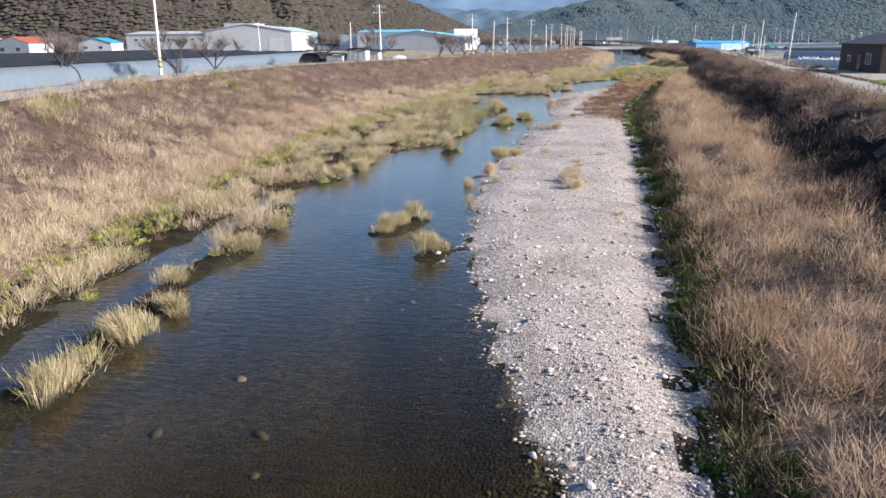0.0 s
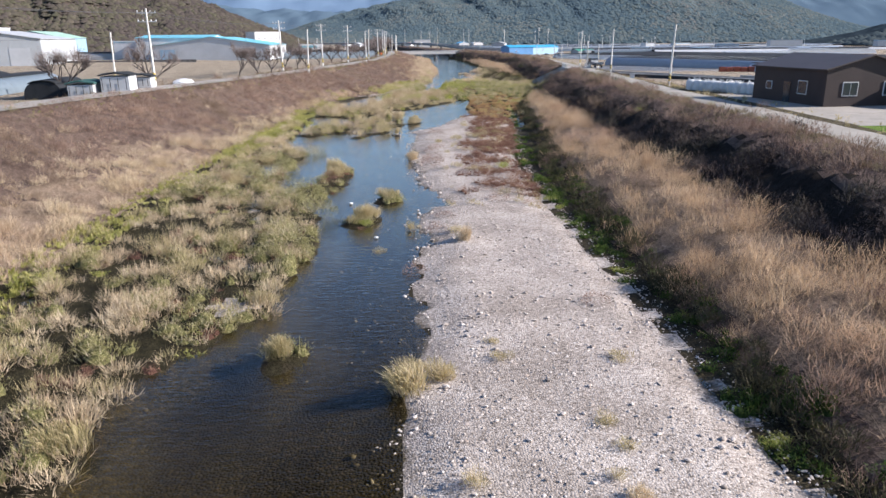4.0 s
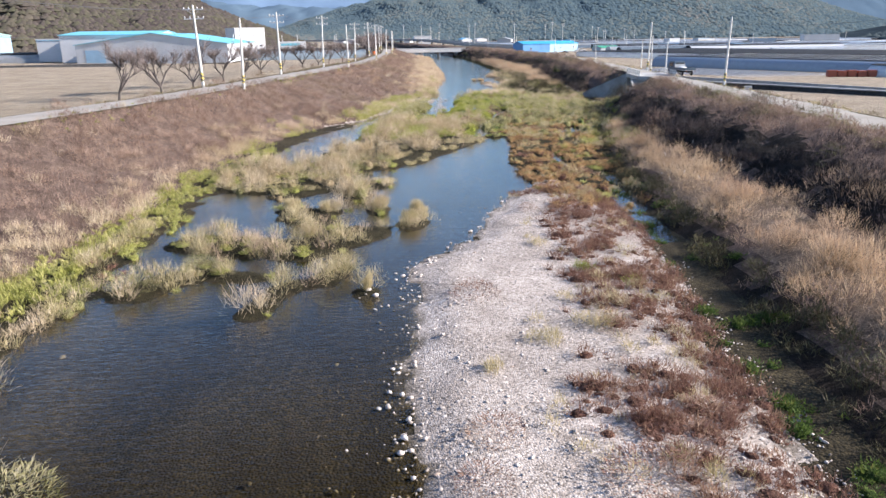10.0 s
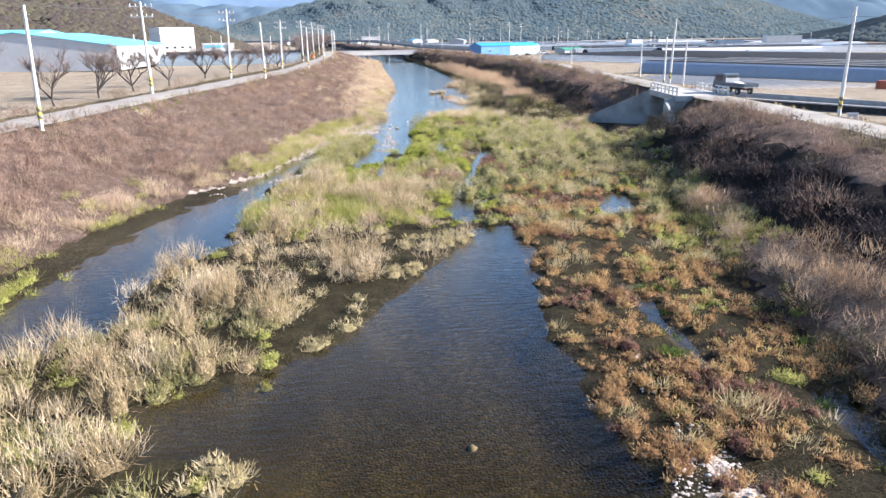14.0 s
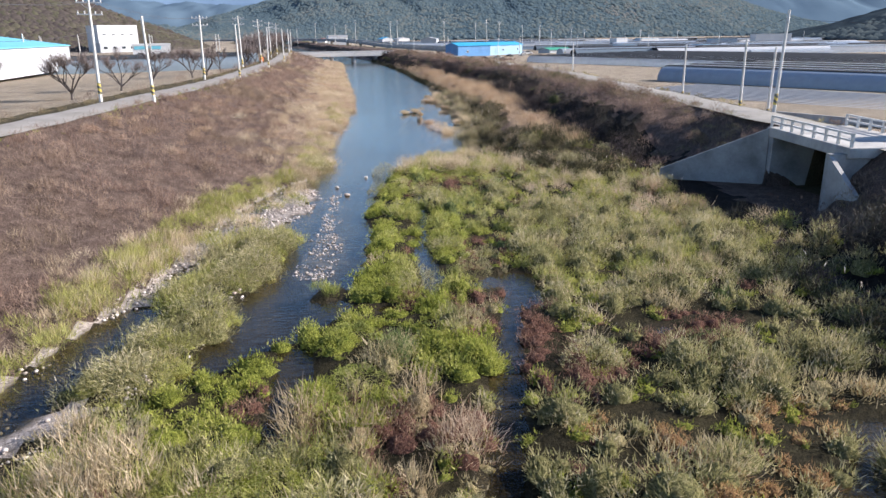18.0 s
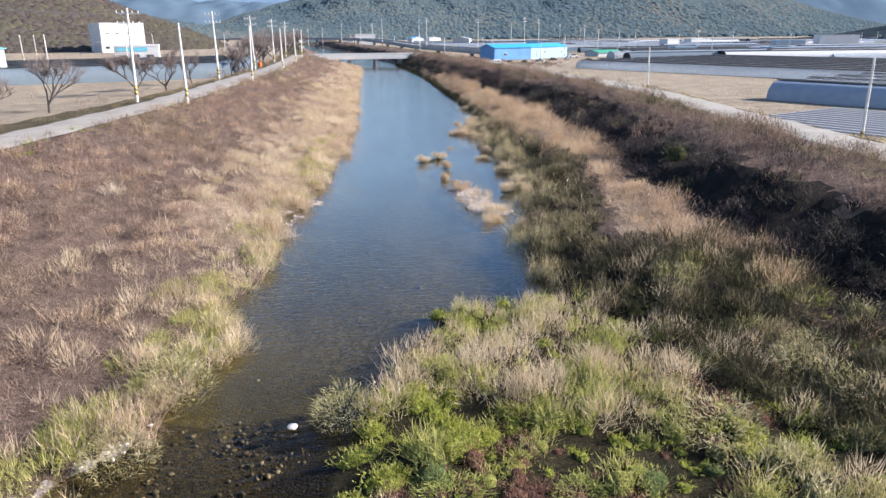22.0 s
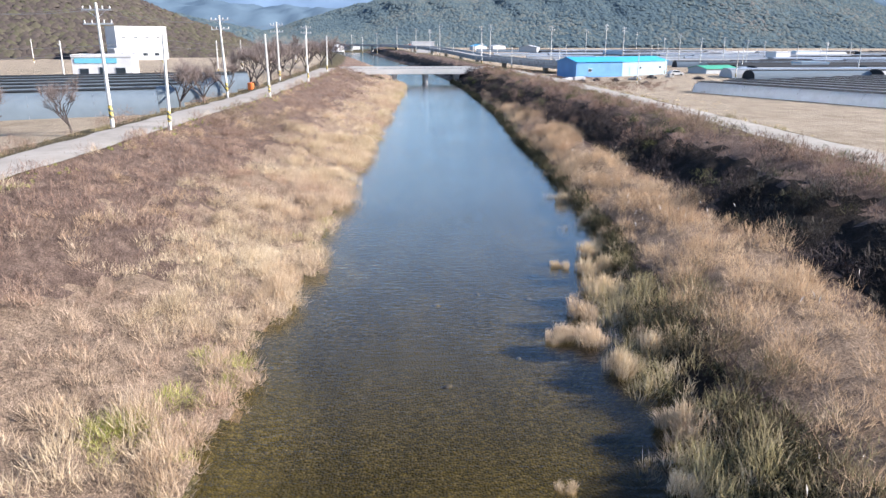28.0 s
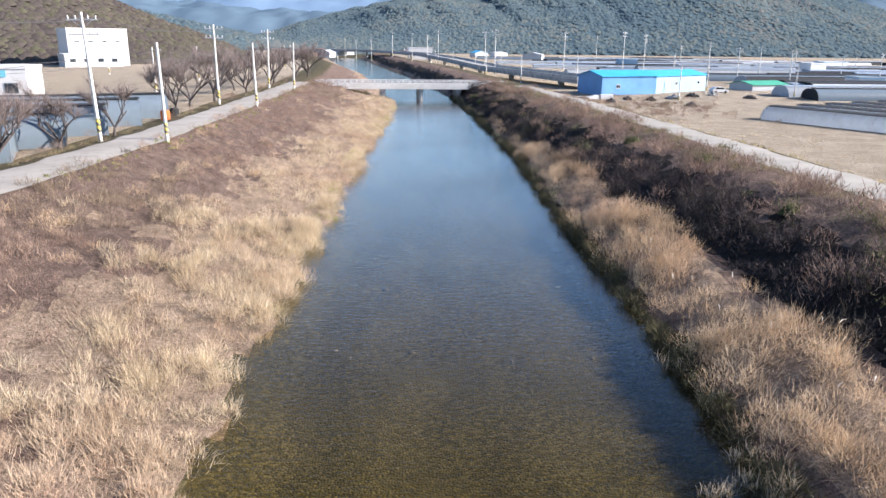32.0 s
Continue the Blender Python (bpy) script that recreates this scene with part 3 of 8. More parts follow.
def height(x, y):
    """The ground's height everywhere."""
    x, y = np.asarray(x, float), np.asarray(y, float)
    xl, xt, xr, xe, xc = (np.interp(y, a, b) for a, b in ((YL, XL), (YT, XT), (YR, XR), (YE, XE), (YC, XC)))
    xt = xt + ragged(y)
    zl = z_left(y)
    n1, n2 = lumps(x, y, 1.6, 0.4), lumps(x, y, 5.0, 2.2)
    # bed
    din = np.minimum(x - xt, xr - x)
    z = -np.clip(din * 0.28, 0, 0.55) + 0.05 * n2
    ditch = (x > np.interp(y, YG, XGR)) & (y < 137)
    z = np.where(ditch, np.maximum(z, np.interp(y, [112, 118, 132, 140], [0.09, -0.03, -0.03, 0.02]) + 0.07 * n1 + 0.05 * n2), z)
    # land in the river
    g = gravel_in(x, y) + 0.55 * n1
    z = np.maximum(z, np.clip(np.where(g < 0, np.interp(y, [62, 72, 80, 84, 118, 128], [0.16, 0.07, 0.16, 0.06, 0.06, 0.16]), 0.16) * g, -0.6, 0.22) + np.clip(g - 1, 0, 1) * (0.06 * n2 + 0.04))
    m = marsh_in(x, y) + 0.5 * n1
    cover = np.where(y < 62, 0.36, np.where(y < 84, 0.25, np.where(y < 125, -0.1, np.where(x > 24, 0.3, 0.62))))
    z = np.maximum(z, np.where(m > -3, np.clip(0.3 * m, -0.6, 0.08) + np.clip(m, 0, 1) * 0.16 * (n2 * 0.6 + n1 * 0.6 + cover - 0.25), -9))
    isl = np.maximum(union(x, y, ISLES_A), np.maximum(union(x, y, ISLES_B), np.maximum(union(x, y, ISLES_C), union(x, y, ISLES_D)))) + 0.25 * n1
    z = np.maximum(z, np.clip(0.4 * isl, -0.6, 0.16))
    z = np.maximum(z, np.clip(0.3 * (union(x, y, BARS) - 0.1 + 0.6 * n1 + 0.2 * lumps(x, y, 0.7, 3.3)), -0.6, -0.01))
    z = np.maximum(z, np.clip(0.3 * (union(x, y, TOE_BARS) - 0.1 + 0.6 * n1), -0.6, 0.06))
    ch = union(x, y, CHANNELS) + 0.15 * n1
    z = np.where(ch > -0.2, np.minimum(z, np.clip(-0.25 * ch, -0.3, 0.1)), z)
    foot = x - xt
    z = np.where((foot > -0.1) & (foot < 3) & (y < 168), np.maximum(z, 0.14 - 0.05 * foot + 0.06 * n1), z)
    # left bank, lane and plain
    s = np.clip((xt - x) / np.maximum(xt - xl, 0.5), 0, 1)
    bank = 0.02 + (zl - 0.05) * (s ** 1.15) + np.clip(s * (1 - s) * 4, 0, 1) * (0.3 * n1 + 0.2 * n2)
    z = np.where(x < xt, np.maximum(bank, 0.02 + 0.3 * np.clip(xt - x, 0, 0.2)), z)
    out = xl - ROAD_L_W - x
    z = np.where(x < xl, zl, z)
    z = np.where(out > 0, zl - np.clip((out - 0.4) * 0.3, 0, 1) * (zl - np.interp(y, [0, 250, 290, 900], [4.2, 4.2, 3.6, 3.6])) + np.clip((out - 25) / 40, 0, 1) * np.interp(y, [0, 280, 340], [0.8, 0.8, 0.2]), z)
    # right terrace, bank, lane and plain
    ht = np.interp(y, [0, 140, 160, 205, 216, 430], [1.45, 1.45, 0.35, 0.35, 1.5, 1.5])
    inr = x - xr
    ter = ht * np.clip(inr / np.interp(y, [0, 22, 40, 200, 260, 300], [6.0, 5.0, 3.8, 3.8, 4.0, 3.4]), 0, 1) ** 0.9 + np.clip(inr / 3, 0, 1) * 0.12 * (n1 + n2)
    z = np.where(inr > 0, ter + 0.02, z)
    f = np.clip((x - xe) / np.maximum(xc - xe, 0.5), 0, 1)
    full = np.interp(y, [174, 182, 203, 212], [1, 0, 0, 1])
    xs = np.minimum(xe, np.interp(y, YB, XB) + 1.0)
    f1 = np.clip((x - xs) / np.maximum(xc - xs, 0.5), 0, 1)
    rise = full * (1 - (1 - f1) ** 2.5) + (1 - full) * f ** 2.0
    f = np.where(full > 0.5, f1, f)
    z = np.where(x > np.where(full > 0, xs, xe), ter + (Z_RIGHT - ter) * rise + np.clip(f * (1 - f) ** 2 * 5, 0, 1) * (0.3 * n1 + 0.35 * n2), z)
    z = np.where(x > xc, Z_RIGHT, z)
    outr = x - xc - ROAD_R_W
    low = np.interp(y, [0, 122, 150, 300, 420, 440], [3.85, 3.85, 1.6, 0.8, 0.8, 1.6])
    z = np.where(outr > 0, Z_RIGHT - np.clip((outr - 0.5) * 0.16, 0, 1) * (Z_RIGHT - low), z)
    # culvert mouth under the right lane
    u, v = culvert_uv(x, y)
    z = np.where((np.abs(u) < 4.0) & (v > -5.7) & (v < 1), np.minimum(z, 0.1), z)
    z = np.where((v >= -0.3) & (v < 8) & (u > -5.6) & (u < 5.5 + 0.44 * v), np.minimum(z, 0.1 + np.clip(-4.6 - u, 0, 1) * 0.9), z)
    return z


def mesh_object(name, verts, faces, mats, index=None, smooth=False):
    """One mesh from arrays: faces all of one size."""
    me = bpy.data.meshes.new(name)
    verts, faces = np.asarray(verts, np.float32), np.asarray(faces, np.int32)
    me.vertices.add(len(verts))
    me.vertices.foreach_set("co", verts.ravel())
    k = faces.shape[1]
    me.loops.add(faces.size)
    me.loops.foreach_set("vertex_index", faces.ravel())
    me.polygons.add(len(faces))
    me.polygons.foreach_set("loop_start", np.arange(0, faces.size, k, dtype=np.int32))
    me.polygons.foreach_set("loop_total", np.full(len(faces), k, np.int32))
    if index is not None:
        me.polygons.foreach_set("material_index", np.asarray(index, np.int32))
    if smooth:
        me.polygons.foreach_set("use_smooth", np.ones(len(faces), bool))
    me.update(calc_edges=True)
    for m in mats:
        me.materials.append(m)
    return new(name, me)


# ---- ground: one sheet to the horizon, fine along the river ----
def steps(a, b, d):
    return np.arange(a, b, d)


gx = np.concatenate([-np.geomspace(4200, 110, 16), steps(-100, -48, 4.0), steps(-48, 50, 0.55), steps(50, 100, 4.0), np.geomspace(105, 4200, 16)])
gy = np.concatenate([[-900, -400, -200, -120, -80], steps(-60, 4, 3.0), steps(4, 300, 0.7), steps(300, 470, 1.2), steps(470, 910, 8.0), np.geomspace(915, 4600, 12)])
GX, GY = np.meshgrid(gx, gy)
GZ = height(GX, GY)
nx, ny = len(gx), len(gy)
quad = (np.arange(ny - 1)[:, None] * nx + np.arange(nx - 1)[None, :]).ravel()
faces = np.stack([quad, quad + 1, quad + nx + 1, quad + nx], 1)
cx, cy = 0.25 * (GX[:-1, :-1] + GX[1:, :-1] + GX[:-1, 1:] + GX[1:, 1:]), 0.25 * (GY[:-1, :-1] + GY[1:, :-1] + GY[:-1, 1:] + GY[1:, 1:])
L, T, R, E, C = (np.interp(cy, a, b) for a, b in ((YL, XL), (YT, XT), (YR, XR), (YE, XE), (YC, XC)))
T = T + ragged(cy)
zone = np.zeros(cx.shape, int)                                   # 0 stones and bed
zone[(cx < T) | (cx > R)] = 1                                     # 1 bank soil
landy = (np.maximum(marsh_in(cx, cy), np.maximum(np.maximum(union(cx, cy, ISLES_A), union(cx, cy, ISLES_B)), np.maximum(union(cx, cy, ISLES_C), union(cx, cy, ISLES_D)))) > -0.5)
landy = landy & (gravel_in(cx, cy) < 0.3)
zone[landy & (zone == 0) & (union(cx, cy, BARS) < 0)] = 2         # 2 marsh soil
zone[(cx < L - ROAD_L_W - 5) | (cx > C + ROAD_R_W + 4)] = 3       # 3 dry fields
zone[((cx < L) & (cx > L - ROAD_L_W - 5)) | ((cx > C) & (cx < C + ROAD_R_W + 4))] = 4   # 4 verges
strip = (cy > 166) & (cy < 204) & (cx > T - 0.4) & (cx < T + 1.6)
zone[strip] = 0
strip = strip & (cx < T + 0.5 + 0.7 * lumps(cx, cy, 1.5, 2.0)) & (cx > T - 0.4)
pale = ((gravel_in(cx, cy) > -2.0) & (cx < np.interp(cy, YG, XGR) - 0.2 + 0.55 * lumps(cx, cy, 1.3, 6.0))) | (union(cx, cy, BARS) > -0.8) | strip
zone[(zone == 0) & ~(pale & (height(cx, cy) > -0.02))] = 5
zone[(zone == 2) & (height(cx, cy) < np.where((cy < 125) & (marsh_in(cx, cy) > 0.3), -0.05, 0.02))] = 5
zone[(zone == 5) & (cy + 8 * lumps(cx, cy, 6, 1.0) > 204)] = 9
B = np.interp(cy, YB, XB)
bankl = (zone == 1) & (cx < 0.5 * (T + R)) & (cx < T)
sl = (T - cx) / np.maximum(T - L, 0.5)
zone[bankl] = np.where(sl[bankl] + rng.normal(0, 0.035, bankl.sum()) + 0.2 * lumps(cx[bankl], cy[bankl], 5, 7.0) < np.interp(cy[bankl], [0, 90, 150, 205, 225, 250, 270], [0.38, 0.3, 0.2, 0.17, 0.28, 0.38, 0.42]) - np.where((cy[bankl] > 95) & (cy[bankl] < 222), 0.5, -0.04), 7, 6)
bankr = (zone == 1) & ~bankl
inn, wob = cx - R, 0.9 * lumps(cx, cy, 4, 5.0)
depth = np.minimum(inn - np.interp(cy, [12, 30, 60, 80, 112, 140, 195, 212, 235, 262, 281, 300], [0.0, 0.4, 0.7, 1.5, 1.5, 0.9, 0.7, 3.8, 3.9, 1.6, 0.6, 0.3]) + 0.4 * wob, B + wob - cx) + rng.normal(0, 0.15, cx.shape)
# zone 8 paints shade on terrace edge and lower embankment; upper half stays brown
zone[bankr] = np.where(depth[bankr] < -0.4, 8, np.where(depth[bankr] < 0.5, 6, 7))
zone[bankr & (cx > B + 0.45 * (C - B) + wob + rng.normal(0, 0.4, cx.shape))] = 6
ground = mesh_object("ground", np.stack([GX.ravel(), GY.ravel(), GZ.ravel()], 1), faces, [M_BED, M_BANK, M_MUD, M_FIELD, M_VERGE, M_SILT, M_LITTER, M_STRAW, M_SHADE_LITTER, M_SAND], zone.ravel(), True)
tagged(ground, "river bed, brushy banks and dry farm plain", "ground", kind="structure")

# ---- water: one level sheet with gentle grid ----
wx, wy = steps(-46, 46, 4.0), np.concatenate([steps(-60, 480, 6.0), steps(480, 900, 20.0)])
WX, WY = np.meshgrid(wx, wy)
WX = WX + np.interp(WY, [430, 480, 560, 650, 900], [0, -4, -14, -28, -64])
q = (np.arange(len(wy) - 1)[:, None] * len(wx) + np.arange(len(wx) - 1)[None, :]).ravel()
water = mesh_object("water", np.stack([WX.ravel(), WY.ravel(), np.zeros(WX.size)], 1), np.stack([q, q + 1, q + len(wx) + 1, q + len(wx)], 1), [M_WATER], None, True)
water.visible_shadow = False
tagged(water, "clear shallow river water with small ripples", "water", kind="structure")


# ---- lanes on the two crests ----
def lane(name, ys, xs_fn, zs_fn, width, mat, label):
    """A concrete lane with worn uneven edges and sloping shoulders."""
    v, f = [], []
    for i, y in enumerate(ys):
        x0, x1 = xs_fn(y), xs_fn(y) + width
        w0, w1 = 0.18 * math.sin(y * 0.9) * math.sin(y * 0.23), 0.18 * math.sin(y * 0.7 + 2) * math.sin(y * 0.31)
        z = float(zs_fn(y))
        v += [(x0 + w0 - 0.5, y, z - 0.02), (x0 + w0, y, z + 0.03), (0.5 * (x0 + x1), y, z + 0.045), (x1 + w1, y, z + 0.03), (x1 + w1 + 0.5, y, z - 0.02)]
        if i:
            b = 5 * i
            f += [(b + k - 5, b + k - 4, b + k + 1, b + k) for k in range(4)]
    ob = mesh_object(name, v, f, [mat])
    return tagged(ob, label, "road", kind="structure")


lane("road", steps(-58, 424, 1.0), lambda y: float(np.interp(y, YL, XL)) - ROAD_L_W + 0.15, z_left, ROAD_L_W - 0.3, M_ROAD, "grey concrete farm lane on the embankment crest")
lane("road", steps(-58, 424, 1.0), lambda y: float(np.interp(y, YC, XC)) + 0.1, lambda y: Z_RIGHT, ROAD_R_W - 0.2, M_ROAD_R, "pale concrete farm lane on the embankment crest")


# ---- plants as joined masses ----
def blade_mesh(name, base, h, lean, w, mat, bend=False):
    """Thin blades: each from its foot to a leaning tip; bent ones have a knee."""
    n = len(base)
    a = rng.uniform(0, math.pi, n)
    side = np.stack([np.cos(a), np.sin(a), np.zeros(n)], 1) * (w * 0.5)[:, None]
    tip = base + np.concatenate([lean, h[:, None]], 1)
    if not bend:
        v = np.stack([base - side, base + side, tip], 1).reshape(-1, 3)
        f = np.arange(3 * n).reshape(-1, 3)
    else:
        mid = base + np.concatenate([lean * 0.38, h[:, None] * 0.68], 1)
        v = np.stack([base, mid - side, mid + side, tip], 1).reshape(-1, 3)
        k = 4 * np.arange(n)[:, None]
        f = np.concatenate([k + [0, 1, 2], k + [1, 3, 2]], 0)
    return mesh_object(name, v, f, [mat])


def scatter(n, y0, y1, lo, hi, keep=None):
    """n random places between two lines over a stretch of the river, thinned by keep."""
    y = rng.uniform(y0, y1, n)
    a, b = lo(y), hi(y)
    x = a + (b - a) * rng.uniform(0, 1, n)
    if keep is not None:
        k = keep(x, y) > rng.uniform(0, 1, n)
        x, y = x[k], y[k]
    return x, y


def on_ground(x, y, sink=0.03):
    return np.stack([x, y, height(x, y) - sink], 1)


cur = lambda a, b: (lambda y: np.interp(y, a, b))
fL, fT, fR, fE, fC, fB = cur(YL, XL), (lambda y: np.interp(y, YT, XT) + ragged(y)), cur(YR, XR), cur(YE, XE), cur(YC, XC), cur(YB, XB)


def grass(name, n, y0, y1, lo, hi, hmin, hmax, mat, keep=None, w=(0.02, 0.04), lean=0.5, label="", category="grass", per=14, foot=0.1):
    """Arching tufts: n blades in all, per blades from each foot, fanning out and drooping."""
    x, y = scatter(max(1, n // per), y0, y1, lo, hi, keep)
    m = len(x)
    tall = hmin + (hmax - hmin) * np.clip(0.45 + 0.35 * lumps(x, y, 1.7, 5.0) + 0.25 * lumps(x, y, 5.0, 1.0) + rng.normal(0, 0.2, m), 0, 1)
    drift = np.stack([lumps(x, y, 2.5, 3.0), lumps(x, y, 2.5, 6.0)], 1) * 0.35
    b = np.repeat(on_ground(x, y), per, 0)
    tall, drift = np.repeat(tall, per), np.repeat(drift, per, 0)
    k = len(b)
    az = rng.uniform(0, 2 * math.pi, k)
    out = np.abs(rng.normal(0, lean, k))
    d = np.stack([np.cos(az), np.sin(az)], 1)
    b[:, :2] += d * (foot * rng.uniform(0, 1, k))[:, None]
    h = tall * rng.uniform(0.55, 1.0, k) * np.clip(1.05 - 0.35 * out, 0.3, 1.05)
    ob = blade_mesh(name, b, h, (d * out[:, None] + drift) * tall[:, None], rng.uniform(*w, k), mat, True)
    return tagged(ob, label, category, kind="stuff")


def mounds(name, n, y0, y1, lo, hi, mat, keep=None, label="", r=(0.4, 0.9), tall=1.0, long=(0.2, 0.45), w=(0.008, 0.018), fan=0.65, rise=0.3, per=70, category="grass", lift=0.0, heart=0.0):
    """Rounded tufts: n blades on the shells of many small domes, pointing outwards, with dark gaps between."""
    n, w = int(0.84 * n), (1.1 * w[0], 1.12 * w[1])
    x, y = scatter(max(1, n // per), y0, y1, lo, hi, keep)
    m = len(x)
    R = r[0] + (r[1] - r[0]) * np.clip(0.45 + 0.4 * lumps(x, y, 3.0, 5.0) + rng.normal(0, 0.28, m), 0, 1)
    H = R * tall * rng.uniform(0.65, 1.2, m)
    q = rng.uniform(0.75, 1.3, (m, 2))
    c = on_ground(x, y, 0.05)
    c[:, 2] += lift
    k = np.repeat(np.arange(m), np.maximum(8, (per * (R / np.mean(R)) ** 2).astype(int)))
    t = len(k)
    uz = rng.uniform(0.0, 1.0, t) ** 0.8
    az = rng.uniform(0, 2 * math.pi, t)
    rad = np.sqrt(np.clip(1 - uz * uz, 0, 1))
    d = np.stack([rad * np.cos(az), rad * np.sin(az), uz], 1)
    bump_ = 1 + 0.25 * np.sin(az * 3 + k) * rad
    shell = rng.uniform(0.55, 1.0, t) * bump_
    b = c[k] + d * np.stack([R[k] * q[k, 0], R[k] * q[k, 1], H[k]], 1) * shell[:, None]
    go = d * fan + rng.normal(0, 1, (t, 3)) * (1.0 - fan) * 0.8 + np.array([0, 0, rise])
    go /= np.linalg.norm(go, axis=1)[:, None] + 1e-6
    ln = rng.uniform(*long, t) * (0.7 + 0.5 * R[k] / r[1])
    wd = rng.uniform(*w, t)
    sa = rng.uniform(0, math.pi, t)
    side = np.stack([np.cos(sa), np.sin(sa), np.zeros(t)], 1) * (wd * 0.5)[:, None]
    bv = np.stack([b - side, b + side, b + go * ln[:, None]], 1).reshape(-1, 3)
    if not heart:
        ob = mesh_object(name, bv, np.arange(3 * t).reshape(-1, 3), [mat])
        return tagged(ob, label, category, kind="stuff")
    # the dense heart of each tuft
    ca = np.arange(6) * math.pi / 3
    ring = np.concatenate([np.stack([np.cos(ca), np.sin(ca), 0 * ca - 0.1], 1), np.stack([0.74 * np.cos(ca + 0.5), 0.74 * np.sin(ca + 0.5), 0 * ca + 0.62], 1), [[0, 0, 0.95]]])
    hv = ring[None] * (np.stack([R * q[:, 0], R * q[:, 1], H], 1) * heart)[:, None] * rng.uniform(0.75, 1.2, (m, 13, 1)) + c[:, None]
    i6 = np.arange(6)
    j6 = (i6 + 1) % 6
    hf = np.concatenate([np.stack([i6, j6, i6 + 6], 1), np.stack([j6, j6 + 6, i6 + 6], 1), np.stack([i6 + 6, j6 + 6, 0 * i6 + 12], 1)])
    hf = (hf[None] + 13 * np.arange(m)[:, None, None]).reshape(-1, 3) + 3 * t
    if mat.name not in MASS:
        MASS[mat.name] = soil_mat(mat.name + "_mass", *TONES[mat.name][:3], 7.0)
    ob = mesh_object(name, np.concatenate([bv, hv.reshape(-1, 3)]), np.concatenate([np.arange(3 * t).reshape(-1, 3), hf]), [mat, MASS[mat.name]], np.concatenate([np.zeros(t, int), np.ones(len(hf), int)]))
    return tagged(ob, label, category, kind="stuff")


above = lambda x, y, z=0.03: (height(x, y) > z).astype(float)
sL = lambda x, y: (fT(y) - x) / np.maximum(fT(y) - fL(y), 0.5)     # 0 at the foot of the left bank, 1 at its crest

patch = lambda x, y, s, k, o=0.0: np.clip(o + k * lumps(x, y, s, 3.0 + s), 0, 1)

# left bank: brown brush above, pale dry grass below, grass verge at the lane
for y0, y1, k in ((-8, 110, 1.1), (110, 210, 0.95), (210, 320, 1.05), (320, 440, 0.45)):
    a = (y1 - y0) * 17
    tl = lambda y: np.interp(y, [0, 90, 150, 205, 225, 250, 270], [0.38, 0.3, 0.2, 0.17, 0.28, 0.38, 0.42])
    split = lambda x, y: np.clip((sL(x, y) - tl(y) + 0.05 + 0.2 * lumps(x, y, 6, 1.0)) * 5, 0.12, 1) * (1 - 0.55 * np.clip((sL(x, y) - 0.5) * 4, 0, 1) * np.interp(y, [55, 90], [1, 0]))
    low = lambda x, y: np.clip((tl(y) + 0.06 - sL(x, y) + np.interp(y, [85, 105, 200, 225], [0.22, 0.12, 0.10, 0.22]) * lumps(x, y, 5, 7.0)) * 5, np.interp(y, [60, 95, 200], [0.30, 0.03, 0.02]), 1)
    mounds("brush", int(a * 80 * k), y0, y1, fL, fT, M_BRUSH, split, "tangled brown dead brush covering the embankment", (0.35, 1.0), 0.75, (0.2, 0.6), (0.012, 0.028), 0.35, 0.25, 64, "brush")
    mounds("dry_grass", int(a * 120 * k), y0, y1, fL, lambda y: fT(y) - 0.4, M_TAN, low, "pale straw-coloured dry grass on the embankment foot", (0.3, 0.85), 0.85, (0.25, 0.65), (0.01, 0.024), 0.55, 0.55, 80, "dry grass")
mounds("dry_grass", 60000, 205, 345, lambda y: fL(y) + 0.8, fT, M_RTAN, lambda x, y: np.clip(0.45 + 0.5 * lumps(x, y, 4.5, 2.0), 0.1, 0.9), "russet dry grass among the brush of the embankment", (0.3, 0.8), 0.8, (0.2, 0.5), (0.011, 0.025), 0.5, 0.35, 85, "dry grass")
mounds("scrub", 16000, 120, 330, fL, fT, M_DARK, lambda x, y: np.clip((sL(x, y) - 0.45) * 4, 0, 1) * patch(x, y, 4.0, 1.2, -0.15), "dark scrub patches on the embankment", (0.3, 0.7), 0.8, (0.1, 0.3), (0.012, 0.03), 0.4, 0.2, 120, "brush")
grass("verge_grass", 22000, -10, 424, lambda y: fL(y) - 0.1, lambda y: fL(y) + 1.6, 0.12, 0.4, M_GREEN, lambda x, y: np.clip(0.4 + lumps(x, y, 5, 2.0), 0, 1), label="short green grass along the lane edge", category="grass")
mounds("verge_grass", 50000, -8, 424, lambda y: fL(y) - ROAD_L_W - 3.5, lambda y: fL(y) - ROAD_L_W - 0.2, M_VERGEG, lambda x, y: np.clip(0.6 + lumps(x, y, 5, 3.0), 0, 1), "rough dry grass beside the lane", (0.25, 0.6), 0.6, (0.12, 0.35), (0.014, 0.03), 0.5, 0.5, 60)
mounds("hedge_scrub", 36000, 120, 440, lambda y: fL(y) - ROAD_L_W - 5.0, lambda y: fL(y) - ROAD_L_W - 1.2, M_BRUSH, lambda x, y: patch(x, y, 4.4, 1.2, 0.2), "brown leafless scrub between the roadside trees", (0.4, 1.2), 1.2, (0.2, 0.6), (0.014, 0.03), 0.4, 0.4, 90, "brush")
mounds("hedge_scrub", 12000, 380, 424, lambda y: 0 * y + 43, lambda y: 0 * y + 72, M_BRUSH, lambda x, y: patch(x, y, 6.0, 1.2, 0.1), "brown scrub and heaped brushwood beside the workshop", (0.5, 1.4), 0.9, (0.2, 0.6), (0.02, 0.045), 0.4, 0.3, 90, "brush")
